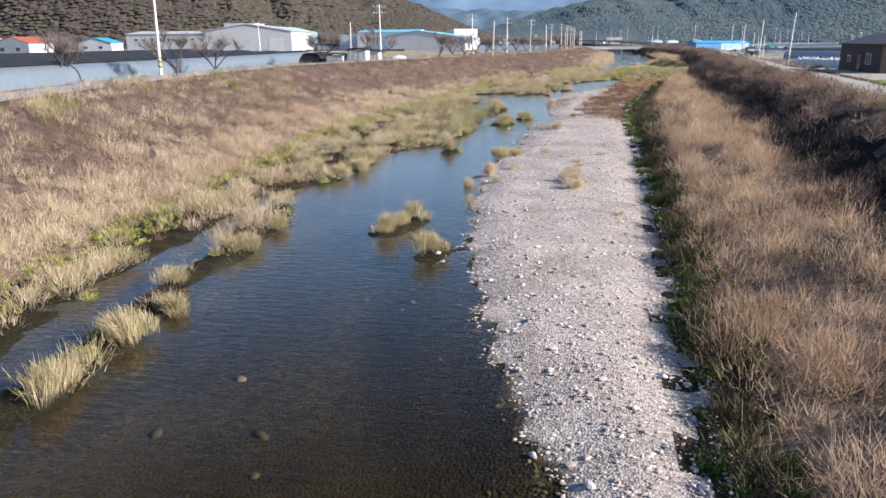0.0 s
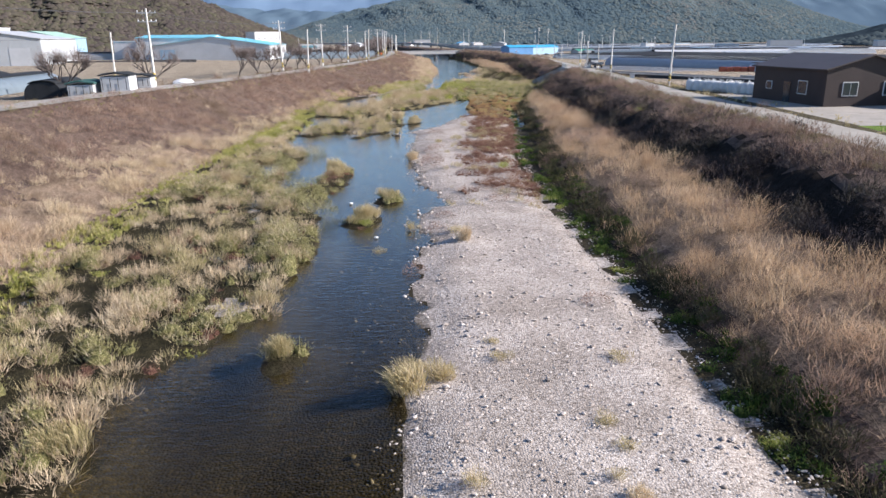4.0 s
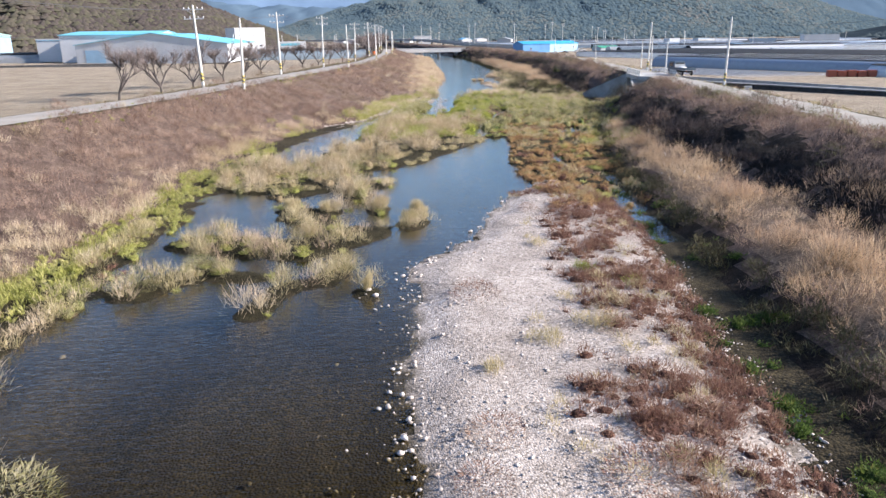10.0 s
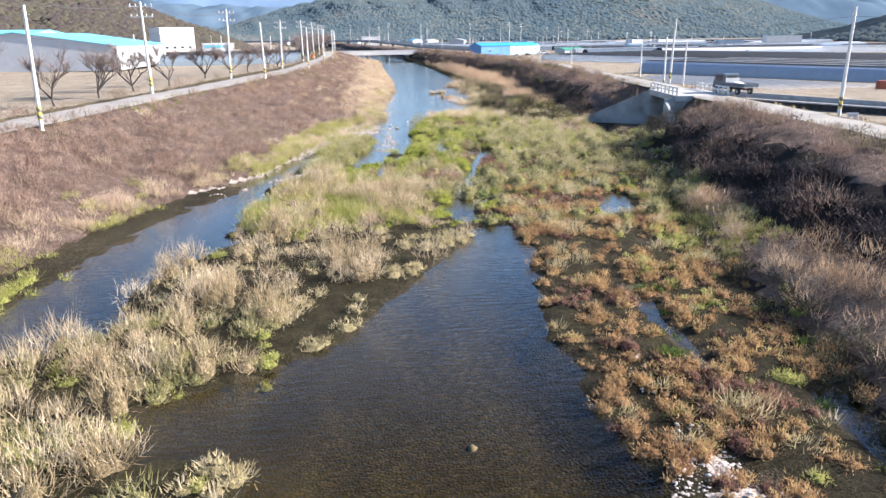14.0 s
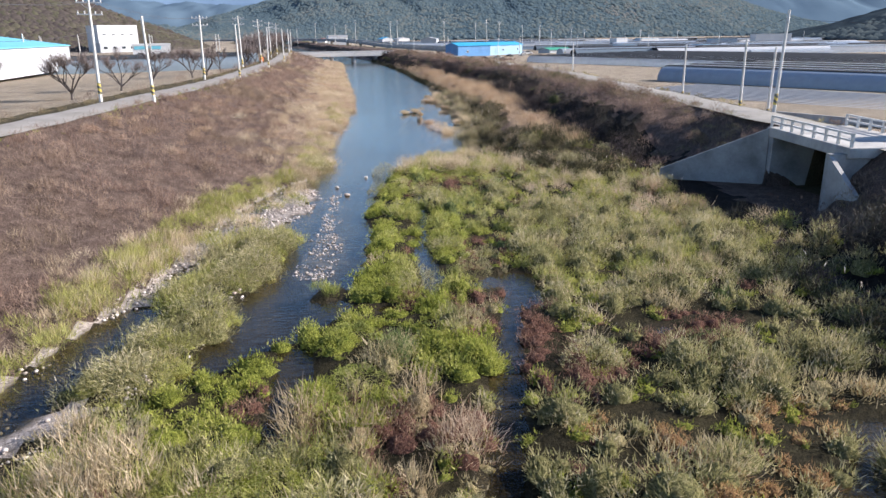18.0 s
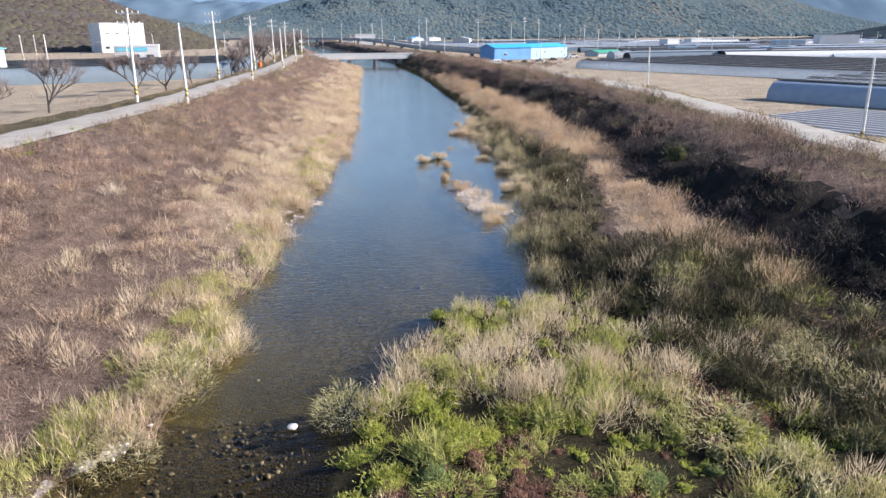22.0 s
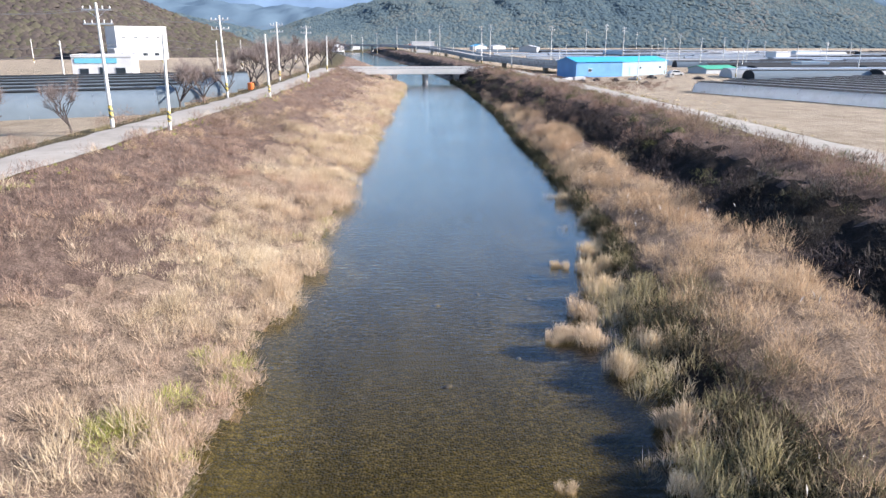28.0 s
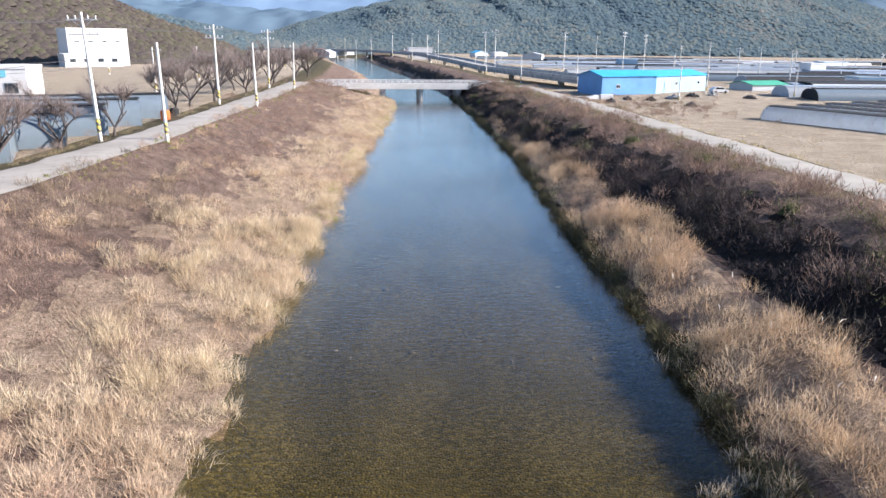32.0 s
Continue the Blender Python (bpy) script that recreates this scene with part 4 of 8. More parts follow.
mounds("field_weeds", 60000, 383, 432, lambda y: fC(y) + ROAD_R_W + 0.6, lambda y: np.interp(y, [383, 396, 432], [50, 66, 84]), M_BRUSH, lambda x, y: np.clip(0.6 + 0.7 * lumps(x, y, 5.0, 1.0), 0.05, 1), "brown dead weeds on the waste ground by the workshop", (0.4, 1.1), 0.7, (0.2, 0.5), (0.022, 0.045), 0.45, 0.3, 70, "weeds")
mounds("field_stubble", 26000, 300, 400, lambda y: fC(y) + ROAD_R_W + 3.0, lambda y: np.interp(y, [300, 345, 385, 400], [54, 64, 72, 70]), M_TAN, lambda x, y: (np.sin((0.9 * x + 0.44 * y) * 2.6) > 0.2) * np.clip(0.55 + 0.5 * lumps(x, y, 9.0, 2.0), 0.05, 1), "rows of short cut straw stubble on the field", (0.15, 0.4), 0.4, (0.1, 0.25), (0.02, 0.04), 0.5, 0.4, 24, "stubble")
mounds("field_weeds", 12000, 300, 383, lambda y: fC(y) + ROAD_R_W + 0.4, lambda y: fC(y) + ROAD_R_W + 3.0, M_VERGEG, lambda x, y: patch(x, y, 5.0, 1.1, 0.25), "olive weeds along the lane's outer verge", (0.25, 0.6), 0.6, (0.12, 0.34), (0.018, 0.036), 0.5, 0.35, 60, "weeds")
mounds("field_weeds", 16000, 215, 300, lambda y: fC(y) + ROAD_R_W + 0.5, lambda y: fC(y) + ROAD_R_W + 7, M_VERGEG, lambda x, y: patch(x, y, 4.0, 1.2, 0.2), "rough weeds between the lane and the planted rows", (0.3, 0.8), 0.8, (0.15, 0.4), (0.014, 0.03), 0.5, 0.4, 70, "weeds")
for n_, mat_, o_, lab_ in ((76000, M_VERGEG, 0.45, "dull olive bramble on the embankment's upper slope"), (44000, M_GREEN, 0.1, "green weeds on the embankment's upper slope")):
    mounds("green_bramble", n_, -6, 96, fL, lambda y: fT(y) - 3, mat_, lambda x, y: np.clip((sL(x, y) - 0.5) * 4, 0, 1) * np.interp(y, [62, 96], [1, 0.1]) * patch(x, y, 5.0, 1.2, o_), lab_, (0.35, 0.9), 0.8, (0.12, 0.34), (0.018, 0.038), 0.5, 0.3, 90, "brush")
mounds("verge_grass", 26000, 112, 214, lambda y: fC(y) + ROAD_R_W + 0.8, lambda y: fC(y) + ROAD_R_W + 12, M_BRUSH, lambda x, y: patch(x, y, 4.0, 1.1, 0.25), "brown weeds and scrub between the lane and the field channel", (0.3, 0.8), 0.8, (0.15, 0.45), (0.014, 0.032), 0.5, 0.35, 80, "weeds")
mounds("verge_grass", 18000, 112, 214, lambda y: fC(y) + ROAD_R_W + 0.8, lambda y: fC(y) + ROAD_R_W + 12, M_VERGEG, lambda x, y: patch(x, y, 5.0, 1.1, 0.2), "rough olive weeds between the lane and the field channel", (0.3, 0.8), 0.7, (0.15, 0.4), (0.014, 0.03), 0.5, 0.35, 80, "weeds")
# green strip at the foot of the left bank
grass("green_strip", 60000, -6, 132, lambda y: fT(y) - 0.9, lambda y: fT(y) + 2.0, 0.15, 0.5, M_LIME, lambda x, y: above(x, y) * np.clip(0.85 + 0.7 * lumps(x, y, 6, 2.0), 0.05, 1), w=(0.03, 0.06), label="bright yellow-green grass at the embankment foot", category="grass")
mounds("green_strip", 90000, 150, 262, lambda y: fT(y) - 2.6, lambda y: fT(y) + np.interp(y, [160, 180, 200, 210], [0.6, 2.4, 3.6, 0.2]), M_LIME, lambda x, y: above(x, y) * np.clip(np.interp(y, [165, 185, 212, 225], [0.2, 0.6, 0.6, 0.2]) + 0.9 * lumps(x, y, 4, 2.0), 0.03, 1), "yellow-green grass tufts on the stony embankment foot", (0.25, 0.7), 0.8, (0.15, 0.4), (0.012, 0.028), 0.6, 0.4, 90)
mounds("green_strip", 12000, 262, 430, lambda y: fT(y) - 1.2, lambda y: fT(y) + 0.3, M_LIME, lambda x, y: np.clip(0.1 + lumps(x, y, 6, 2.0), 0, 1), "yellow-green grass at the water's edge", (0.25, 0.6), 0.9, (0.15, 0.4), (0.014, 0.03), 0.6, 0.4, 60)

# ragged dry grass hanging over the water line
mounds("dry_grass", 70000, 204, 436, lambda y: fT(y) - 1.0, lambda y: fT(y) + 0.25, M_TAN, None, "pale dry grass hanging over the water's edge", (0.25, 0.7), 1.0, (0.25, 0.6), (0.011, 0.026), 0.55, 0.35, 70, "dry grass")

# right terrace and bank
def mouth_clear(x, y):
    """0 in front of the culvert bridge, where no brush grows."""
    u, v = culvert_uv(x, y)
    return np.where((v > -6) & (v < 7.5) & (u > -5.6) & (u < 4.6 + 0.44 * v), 0.0, 1.0)


bankf = lambda x, y: (x - fB(y)) / np.maximum(fC(y) - fB(y), 0.5)     # 0 at the terrace, 1 at the lane
upper = lambda x, y, at=0.36: np.clip((bankf(x, y) - at + 0.22 * lumps(x, y, 3.4, 6.0)) * 5, 0.02, 1) * mouth_clear(x, y)
for y0, y1, k in ((-2, 110, 1.35), (110, 215, 1.1), (215, 320, 1.3), (320, 440, 0.8)):
    edge = lambda x, y: np.clip((fB(y) - x + 1.1 * lumps(x, y, 4, 5.0)) * 1.2, 0, 1) * np.clip((x - fR(y) - np.interp(y, [12, 30, 60, 80, 112, 140, 195, 212, 235, 262, 281, 300], [-0.3, 0.3, 0.7, 1.5, 1.5, 0.9, 0.6, 3.8, 3.9, 1.6, 0.3, 0.1]) + 0.7 * lumps(x, y, 4, 3.0)) * 1.2, 0.03, 1) * np.clip(0.75 + 0.85 * lumps(x, y, 2.4, 6.5), 0.2, 1) * np.where((y > 158) & (y < 205), 0.25, 1) * mouth_clear(x, y)
    mounds("dry_grass", int((y1 - y0) * 10 * 135 * k), y0, y1, fR, lambda y: fB(y) + 1.2, M_RTAN, edge, "tall feathery tan dry grass on the river terrace", (0.4, 1.05), 1.1, (0.25, 0.6), (0.01, 0.024), 0.55, 0.32, 105, "dry grass")
    # near-black bramble kept to the lower half, painting in the shade there
    mounds("bramble", int((y1 - y0) * 11 * 80 * min(k, 1)), y0, y1, lambda y: fB(y) - 0.4, lambda y: fC(y) - 0.9, M_DARK, lambda x, y: mouth_clear(x, y) * np.clip((0.5 - bankf(x, y) + 0.2 * lumps(x, y, 4.0, 2.0)) * 5, 0.06, 1), "tangled bramble, near-black with the embankment's shade painted in", (0.6, 1.6), 0.95, (0.15, 0.5), (0.018, 0.042), 0.35, 0.2, 210, "brush")
    # strip as wide as the terrace edge's shade, which the weed colour includes
    mounds("bramble", int((y1 - y0) * np.interp(y0, [110, 215], [1.6, 2.8]) * 170 * k), y0, y1, lambda y: fR(y) - 0.3, lambda y: fR(y) + np.interp(y, [12, 30, 60, 80, 112, 140, 195, 212, 235, 262, 281, 300], [0.3, 0.6, 0.9, 1.9, 1.9, 1.2, 0.9, 4.2, 4.3, 1.9, 0.6, 0.3]), M_WEED, mouth_clear, "weeds on the terrace edge, dark with its painted-in shade", (0.3, 0.8), 1.0, (0.14, 0.4), (0.02, 0.045), 0.45, 0.25, 80, "weeds")
mounds("scrub", 56000, -2, 112, fR, lambda y: fB(y) + 1.0, M_BRUSH, lambda x, y: patch(x, y, 3.1, 1.3, 0.2), "brown leafless scrub among the dry grass", (0.5, 1.2), 1.0, (0.2, 0.5), (0.012, 0.026), 0.5, 0.25, 110, "brush")
mounds("scrub", 22000, -2, 112, fR, lambda y: fB(y) + 1.0, M_WEED, lambda x, y: patch(x, y, 2.3, 1.3, 0.0), "dark wilted weeds between the grass clumps", (0.4, 0.9), 0.75, (0.15, 0.4), (0.016, 0.034), 0.5, 0.2, 100, "weeds")
mounds("bushes", 46000, 20, 440, lambda y: fB(y) + 1.0, lambda y: fC(y) - 1.0, M_BRUSH, lambda x, y: mouth_clear(x, y) * patch(x, y, 3.6, 1.1, 0.25), "leafless brown bushes standing out of the bramble", (0.7, 1.7), 1.15, (0.2, 0.55), (0.016, 0.034), 0.5, 0.3, 260, "brush")
mounds("bramble", 64000, 40, 440, lambda y: fB(y) + 0.6, lambda y: fC(y) - 0.4, M_OLIVE_D, lambda x, y: mouth_clear(x, y) * patch(x, y, 5.0, 1.2, 0.08), "dull green bramble on the embankment", (0.5, 1.3), 1.0, (0.1, 0.26), (0.02, 0.045), 0.5, 0.2, 160, "brush")
mounds("scrub", 170000, 10, 300, lambda y: fB(y) + 1.0, lambda y: fC(y) - 0.5, M_BRUSH, lambda x, y: upper(x, y) * np.clip(0.8 + 0.5 * lumps(x, y, 5.0, 1.0), 0, 1), "brown scrub on the embankment's upper half", (0.5, 1.25), 1.0, (0.2, 0.55), (0.016, 0.036), 0.4, 0.3, 130, "brush")
mounds("scrub", 70000, 300, 440, lambda y: fB(y) + 1.0, lambda y: fC(y) - 0.5, M_BRUSH, lambda x, y: upper(x, y) * np.clip(0.8 + 0.5 * lumps(x, y, 5.0, 1.0), 0, 1), "brown scrub on the embankment's upper half", (0.6, 1.4), 1.0, (0.25, 0.6), (0.024, 0.05), 0.4, 0.3, 130, "brush")
mounds("scrub", 60000, 10, 440, lambda y: fB(y) + 1.0, lambda y: fC(y) - 1.0, M_WEED, lambda x, y: upper(x, y, 0.3) * patch(x, y, 2.6, 1.2, 0.3), "dark brown wilted scrub on the embankment", (0.5, 1.2), 1.0, (0.15, 0.45), (0.022, 0.046), 0.4, 0.25, 120, "brush")
mounds("scrub", 44000, 10, 440, lambda y: fB(y) + 1.5, lambda y: fC(y) - 0.2, M_VERGEG, lambda x, y: upper(x, y, 0.55) * patch(x, y, 4.2, 1.2, 0.3), "olive and straw weeds below the lane", (0.35, 0.9), 1.0, (0.15, 0.4), (0.014, 0.03), 0.5, 0.35, 90, "weeds")
mounds("scrub", 26000, 10, 440, lambda y: fB(y) + 1.5, lambda y: fC(y) - 0.1, M_GREEN, lambda x, y: upper(x, y, 0.6) * patch(x, y, 5.6, 1.5, -0.35), "green grass patches under the lane's edge", (0.3, 0.8), 0.7, (0.1, 0.3), (0.016, 0.034), 0.5, 0.4, 90, "grass")
mounds("verge_grass", 120000, -2, 424, lambda y: fC(y) - 3.2, lambda y: fC(y) + 0.1, M_VERGEG, lambda x, y: mouth_clear(x, y) * np.clip(0.7 + 0.5 * lumps(x, y, 5, 2.0), 0, 1), "short brown and olive grass along the lane edge", (0.25, 0.6), 0.6, (0.12, 0.35), (0.012, 0.028), 0.5, 0.5, 60)
grass("verge_grass", 24000, 60, 424, lambda y: fC(y) + ROAD_R_W, lambda y: fC(y) + ROAD_R_W + 3.5, 0.15, 0.6, M_OLIVE, lambda x, y: np.clip(0.45 + lumps(x, y, 5, 4.0), 0, 1), label="rough grass on the outer lane verge", category="grass")
mounds("shore_brush", 34000, 206, 268, lambda y: fR(y) + 0.3, lambda y: fR(y) + 3.2, M_VERGEG, lambda x, y: np.clip(0.8 + 0.4 * lumps(x, y, 3, 2.0), 0, 1), "dull brown brush along the shore", (0.4, 0.95), 1.1, (0.2, 0.55), (0.014, 0.034), 0.5, 0.45, 90, "brush")
mounds("bushes", 26000, 225, 420, lambda y: fB(y) + 1.5, lambda y: fC(y) - 1.2, M_OLIVE_D, lambda x, y: patch(x, y, 4.4, 1.3, -0.2), "dark green bushes standing out of the bramble", (0.8, 1.7), 0.95, (0.1, 0.26), (0.022, 0.05), 0.5, 0.3, 240, "brush", heart=0.6)
mounds("reeds", 9000, 226, 238, lambda y: 0 * y + 13.8, lambda y: 0 * y + 17.2, M_TAN, lambda x, y: (union(x, y, TOE_BARS) > -0.1) * patch(x, y, 2.2, 1.1, 0.25), "straw grass on a small gravel spit", (0.25, 0.6), 1.2, (0.2, 0.5), (0.011, 0.025), 0.5, 0.5, 70, "grass")
mounds("reeds", 30000, 236, 300, lambda y: fR(y) - 2.0, lambda y: fR(y) + 0.4, M_TAN, lambda x, y: np.clip(0.75 + 0.45 * (x - fR(y)) + 0.9 * lumps(x, y, 2.2, 5.0), 0, 1) * np.interp(y, [236, 246, 285, 300], [0.3, 1, 1, 0.2]), "thin straw reeds standing in the shallows along the shore", (0.18, 0.45), 1.9, (0.2, 0.5), (0.011, 0.024), 0.4, 0.7, 60, "reeds")
# wet ditch beside the gravel bar
mounds("ditch_weed", 80000, 4, 145, lambda y: np.interp(y, YG, XGR) - 0.1, lambda y: fR(y) + 1.3, M_DITCH, lambda x, y: np.clip(np.where(y < 84, 0.9, 0.3) + 0.6 * lumps(x, y, 4, 1.0), 0.05, 1) * above(x, y, -0.12), "dark green water weed in the narrow ditch", (0.25, 0.6), 0.6, (0.06, 0.16), (0.025, 0.06), 0.5, 0.3, 110, "water weed", heart=0.6)
mounds("ditch_weed", 9000, 4, 145, lambda y: np.interp(y, YG, XGR) - 0.5, lambda y: np.interp(y, YG, XGR) + 0.6, M_LIME, lambda x, y: patch(x, y, 3.0, 1.0, -0.1), "yellow-green weed at the gravel's edge", (0.2, 0.5), 0.6, (0.06, 0.16), (0.025, 0.05), 0.5, 0.3, 90, "water weed", heart=0.6)

# wilted weeds over the upper part of the gravel bar
mounds("gravel_weed", 180000, 76, 128, lambda y: np.interp(y, YG, XGR) - 5.5, lambda y: np.interp(y, YG, XGR) + 0.1, M_MAROON, lambda x, y: np.clip(0.85 - 0.16 * (np.interp(y, YG, XGR) - x) + 0.8 * lumps(x, y, 3.0, 4.0), 0, 1) * np.interp(y, [76, 90], [0.5, 1]), "maroon and brown wilted weeds between the stones", (0.25, 0.6), 0.75, (0.08, 0.26), (0.012, 0.03), 0.5, 0.35, 80, "weeds", heart=0.5)
mounds("gravel_weed", 34000, 72, 128, lambda y: np.interp(y, YG, XGR) - 6.5, lambda y: np.interp(y, YG, XGR) + 0.1, M_OLIVE, lambda x, y: patch(x, y, 3.3, 1.1, 0.1), "olive grass between the stones", (0.2, 0.45), 0.9, (0.12, 0.35), (0.01, 0.024), 0.55, 0.45, 60, "weeds")

# marsh on the left, y below 125
mk = lambda x, y: above(x, y, 0.015) * (marsh_in(x, y) > -0.2) * np.where(y > 0, 1, 0)
mR = cur(YM, XM + 0.5)
mL = lambda y: fT(y) + 0.9
mounds("marsh_grass", 100000, 2, 125, mL, mR, M_OLIVE, lambda x, y: mk(x, y) * patch(x, y, 3.3, 1.1, 0.35), "olive and straw marsh grass", (0.25, 0.75), 1.0, (0.2, 0.5), (0.012, 0.028), 0.6, 0.5, 90, "marsh grass")
mounds("marsh_grass", 110000, 2, 125, mL, mR, M_TAN, lambda x, y: mk(x, y) * patch(x, y, 4.1, 1.2, 0.3), "pale dry marsh grass", (0.25, 0.7), 1.0, (0.25, 0.6), (0.011, 0.025), 0.6, 0.55, 90, "marsh grass")
mounds("marsh_weed", 60000, 2, 125, mL, mR, M_LIME, lambda x, y: above(x, y, -0.02) * (marsh_in(x, y) > -0.7) * patch(x, y, 2.7, 1.3, 0.05), "bright green low marsh weed", (0.2, 0.55), 0.55, (0.05, 0.14), (0.022, 0.05), 0.55, 0.35, 90, "marsh plants", heart=0.66)
mounds("marsh_weed", 50000, 20, 125, mL, cur(YM, XM + 1.2), M_MAROON, lambda x, y: above(x, y, -0.06) * patch(x, y, 3.0, 1.2, -0.05), "maroon wilted marsh weed", (0.2, 0.5), 0.7, (0.06, 0.2), (0.012, 0.03), 0.5, 0.3, 70, "marsh plants", heart=0.66)
mounds("marsh_bush", 50000, 55, 112, mL, mR, M_WILLOW, lambda x, y: mk(x, y) * patch(x, y, 4.6, 1.2, 0.0), "grey-green bushy marsh growth", (0.4, 1.0), 1.05, (0.08, 0.24), (0.014, 0.034), 0.5, 0.4, 150, "marsh plants", heart=0.66)

mounds("water_weed", 26000, 84, 130, lambda y: fT(y) + 0.6, lambda y: 0 * y - 5, M_LIME, lambda x, y: above(x, y, -0.16) * (np.maximum(union(x, y, ISLES_B) > -1.0, x < fT(y) + 3.2)) * patch(x, y, 2.2, 1.3, 0.15), "yellow-green water weed mats in the shallows", (0.25, 0.6), 0.3, (0.05, 0.14), (0.022, 0.05), 0.5, 0.3, 80, "marsh plants", lift=0.08, heart=0.7)
mounds("marsh_weed", 30000, 100, 150, lambda y: fT(y) - 1.0, lambda y: fT(y) + 3.5, M_LIME, lambda x, y: above(x, y, -0.05) * np.clip(0.6 + 0.7 * lumps(x, y, 4.0, 2.0), 0, 1), "bright green grass at the embankment foot", (0.3, 0.7), 0.7, (0.12, 0.35), (0.014, 0.032), 0.5, 0.4, 90, "marsh plants", heart=0.6)
damp = lambda x, y: (marsh_in(x, y) > -0.1) * above(x, y, -0.04)
mounds("marsh_grass", 60000, 30, 84, mL, mR, M_TAN, lambda x, y: damp(x, y) * patch(x, y, 2.6, 0.9, 0.5), "tan matted grass of the drying marsh", (0.25, 0.65), 0.75, (0.2, 0.5), (0.012, 0.028), 0.5, 0.4, 80, "marsh grass")
mounds("marsh_bush", 46000, 34, 84, mL, mR, M_WILLOW, lambda x, y: damp(x, y) * patch(x, y, 3.4, 1.0, 0.3), "olive bushy marsh growth", (0.35, 0.9), 0.95, (0.1, 0.3), (0.016, 0.036), 0.5, 0.4, 130, "marsh plants", heart=0.6)

# marsh in the middle, y 155 to 213: stands of each plant as x0, y0, x1, y1, half width
PARSLEY_AT = [(5, 191, 5.2, 178, 1.9), (5.2, 178, 6.2, 171, 1.5), (-0.3, 167.5, 2.2, 169.2, 2.0), (4.6, 183, 6, 193.5, 1.5), (6, 193.5, 7.2, 201, 0.9), (7.2, 183, 8.5, 190, 0.8), (10.6, 164, 12.4, 160, 2.2), (-1, 172, 1.6, 176, 1.3), (2.4, 162, 5, 160, 1.0), (16, 162.5, 19, 167, 1.6)]
RED_AT = [(3.5, 168, 4.1, 168.6, 1.5), (9.6, 179.4, 8.6, 170.5, 1.1), (9.6, 159.4, 11.6, 157.4, 1.9), (13.6, 158.6, 16, 156.6, 1.8), (11.8, 199.2, 9.2, 200, 1.5), (8.5, 185, 8.6, 180, 0.8), (6.8, 177, 7.0, 174, 0.8), (13.5, 172.5, 15.5, 173.5, 1.2)]
PLUME_AT = [(6.6, 166, 7.4, 164.6, 1.3), (10, 167, 13, 169.5, 2.2), (13, 169.5, 19, 178, 2.8), (1.6, 161, 3.2, 161.6, 1.3), (5.4, 159.6, 6.8, 158.2, 1.5), (15, 190, 13.6, 183.6, 3.0), (15, 182, 21, 184, 3.0), (19, 180, 24, 190, 3.0), (6.0, 205, 7.0, 209, 1.0), (12, 176, 14, 180, 2.2)]
DEEP_AT = [(10.4, 194, 12, 186, 2.3), (17, 160.6, 19.5, 164, 1.6), (9.6, 188, 10.2, 182, 1.6), (14, 195, 15, 199, 1.6)]
STRAW_AT = [(20.5, 197, 21.6, 190, 2.6), (12, 206, 14, 204.5, 1.8), (8, 207.5, 13, 209.5, 2.2), (16.5, 192, 18, 199, 1.8)]
nored = lambda x, y: 1 - 0.92 * stand(x, y, RED_AT)
stand = lambda x, y, at, soft=0.8: np.clip(0.5 + (union(x, y, at) + 0.5 * lumps(x, y, 1.9, 4.4)) / soft, 0, 1)
inm = lambda x, y: above(x, y, 0.0) * (marsh_in(x, y) > -0.1) * (x < fE(y) + 0.5) * mouth_clear(x, y)
xN = lambda y: np.interp(y, YN, XN)
off = lambda x, y: x - xN(y)
mounds("marsh_weed", 270000, 156, 213, xN, lambda y: np.minimum(26, xN(y) + 12), M_PARSLEY, lambda x, y: inm(x, y) * nored(x, y) * np.maximum(0.9 * stand(x, y, PARSLEY_AT), np.clip(0.9 - 0.22 * off(x, y) + 0.45 * lumps(x, y, 4, 1.0), 0.03, 1)) * np.interp(y, [197, 206], [1, 0.5]), "bright green water parsley covering the marsh", (0.3, 0.85), 0.75, (0.06, 0.16), (0.025, 0.055), 0.6, 0.35, 150, "marsh plants", heart=0.7)
mounds("reeds", 240000, 154, 214, lambda y: xN(y) + 3.5, lambda y: fE(y) + 0.5, M_WILLOW, lambda x, y: inm(x, y) * nored(x, y) * np.maximum(stand(x, y, PLUME_AT, 1.2), np.clip(-0.25 + 0.05 * off(x, y) + 0.5 * lumps(x, y, 3.2, 1.0), 0.04, 0.6)) * np.where(y > 201, 0.5, 1), "grey-green bushy growth with pale seed heads", (0.4, 1.05), 1.15, (0.1, 0.3), (0.018, 0.04), 0.55, 0.4, 200, "marsh plants", heart=0.66)
mounds("reeds", 40000, 158, 212, lambda y: xN(y) + 2, lambda y: fE(y) + 0.5, M_GREENB, lambda x, y: inm(x, y) * np.maximum(stand(x, y, DEEP_AT), 0.12), "deep green bushy marsh growth", (0.4, 0.9), 0.95, (0.07, 0.2), (0.02, 0.04), 0.55, 0.35, 160, "marsh plants", heart=0.66)
mounds("marsh_weed", 240000, 156, 207, lambda y: xN(y) + 1.5, lambda y: xN(y) + 20, M_MAROON, lambda x, y: inm(x, y) * np.maximum(stand(x, y, RED_AT), 0.5 * patch(x, y, 3.4, 1.5, -0.15)), "maroon wilted weed in the marsh", (0.25, 0.6), 0.8, (0.06, 0.22), (0.012, 0.03), 0.5, 0.3, 64, "marsh plants", heart=0.66)
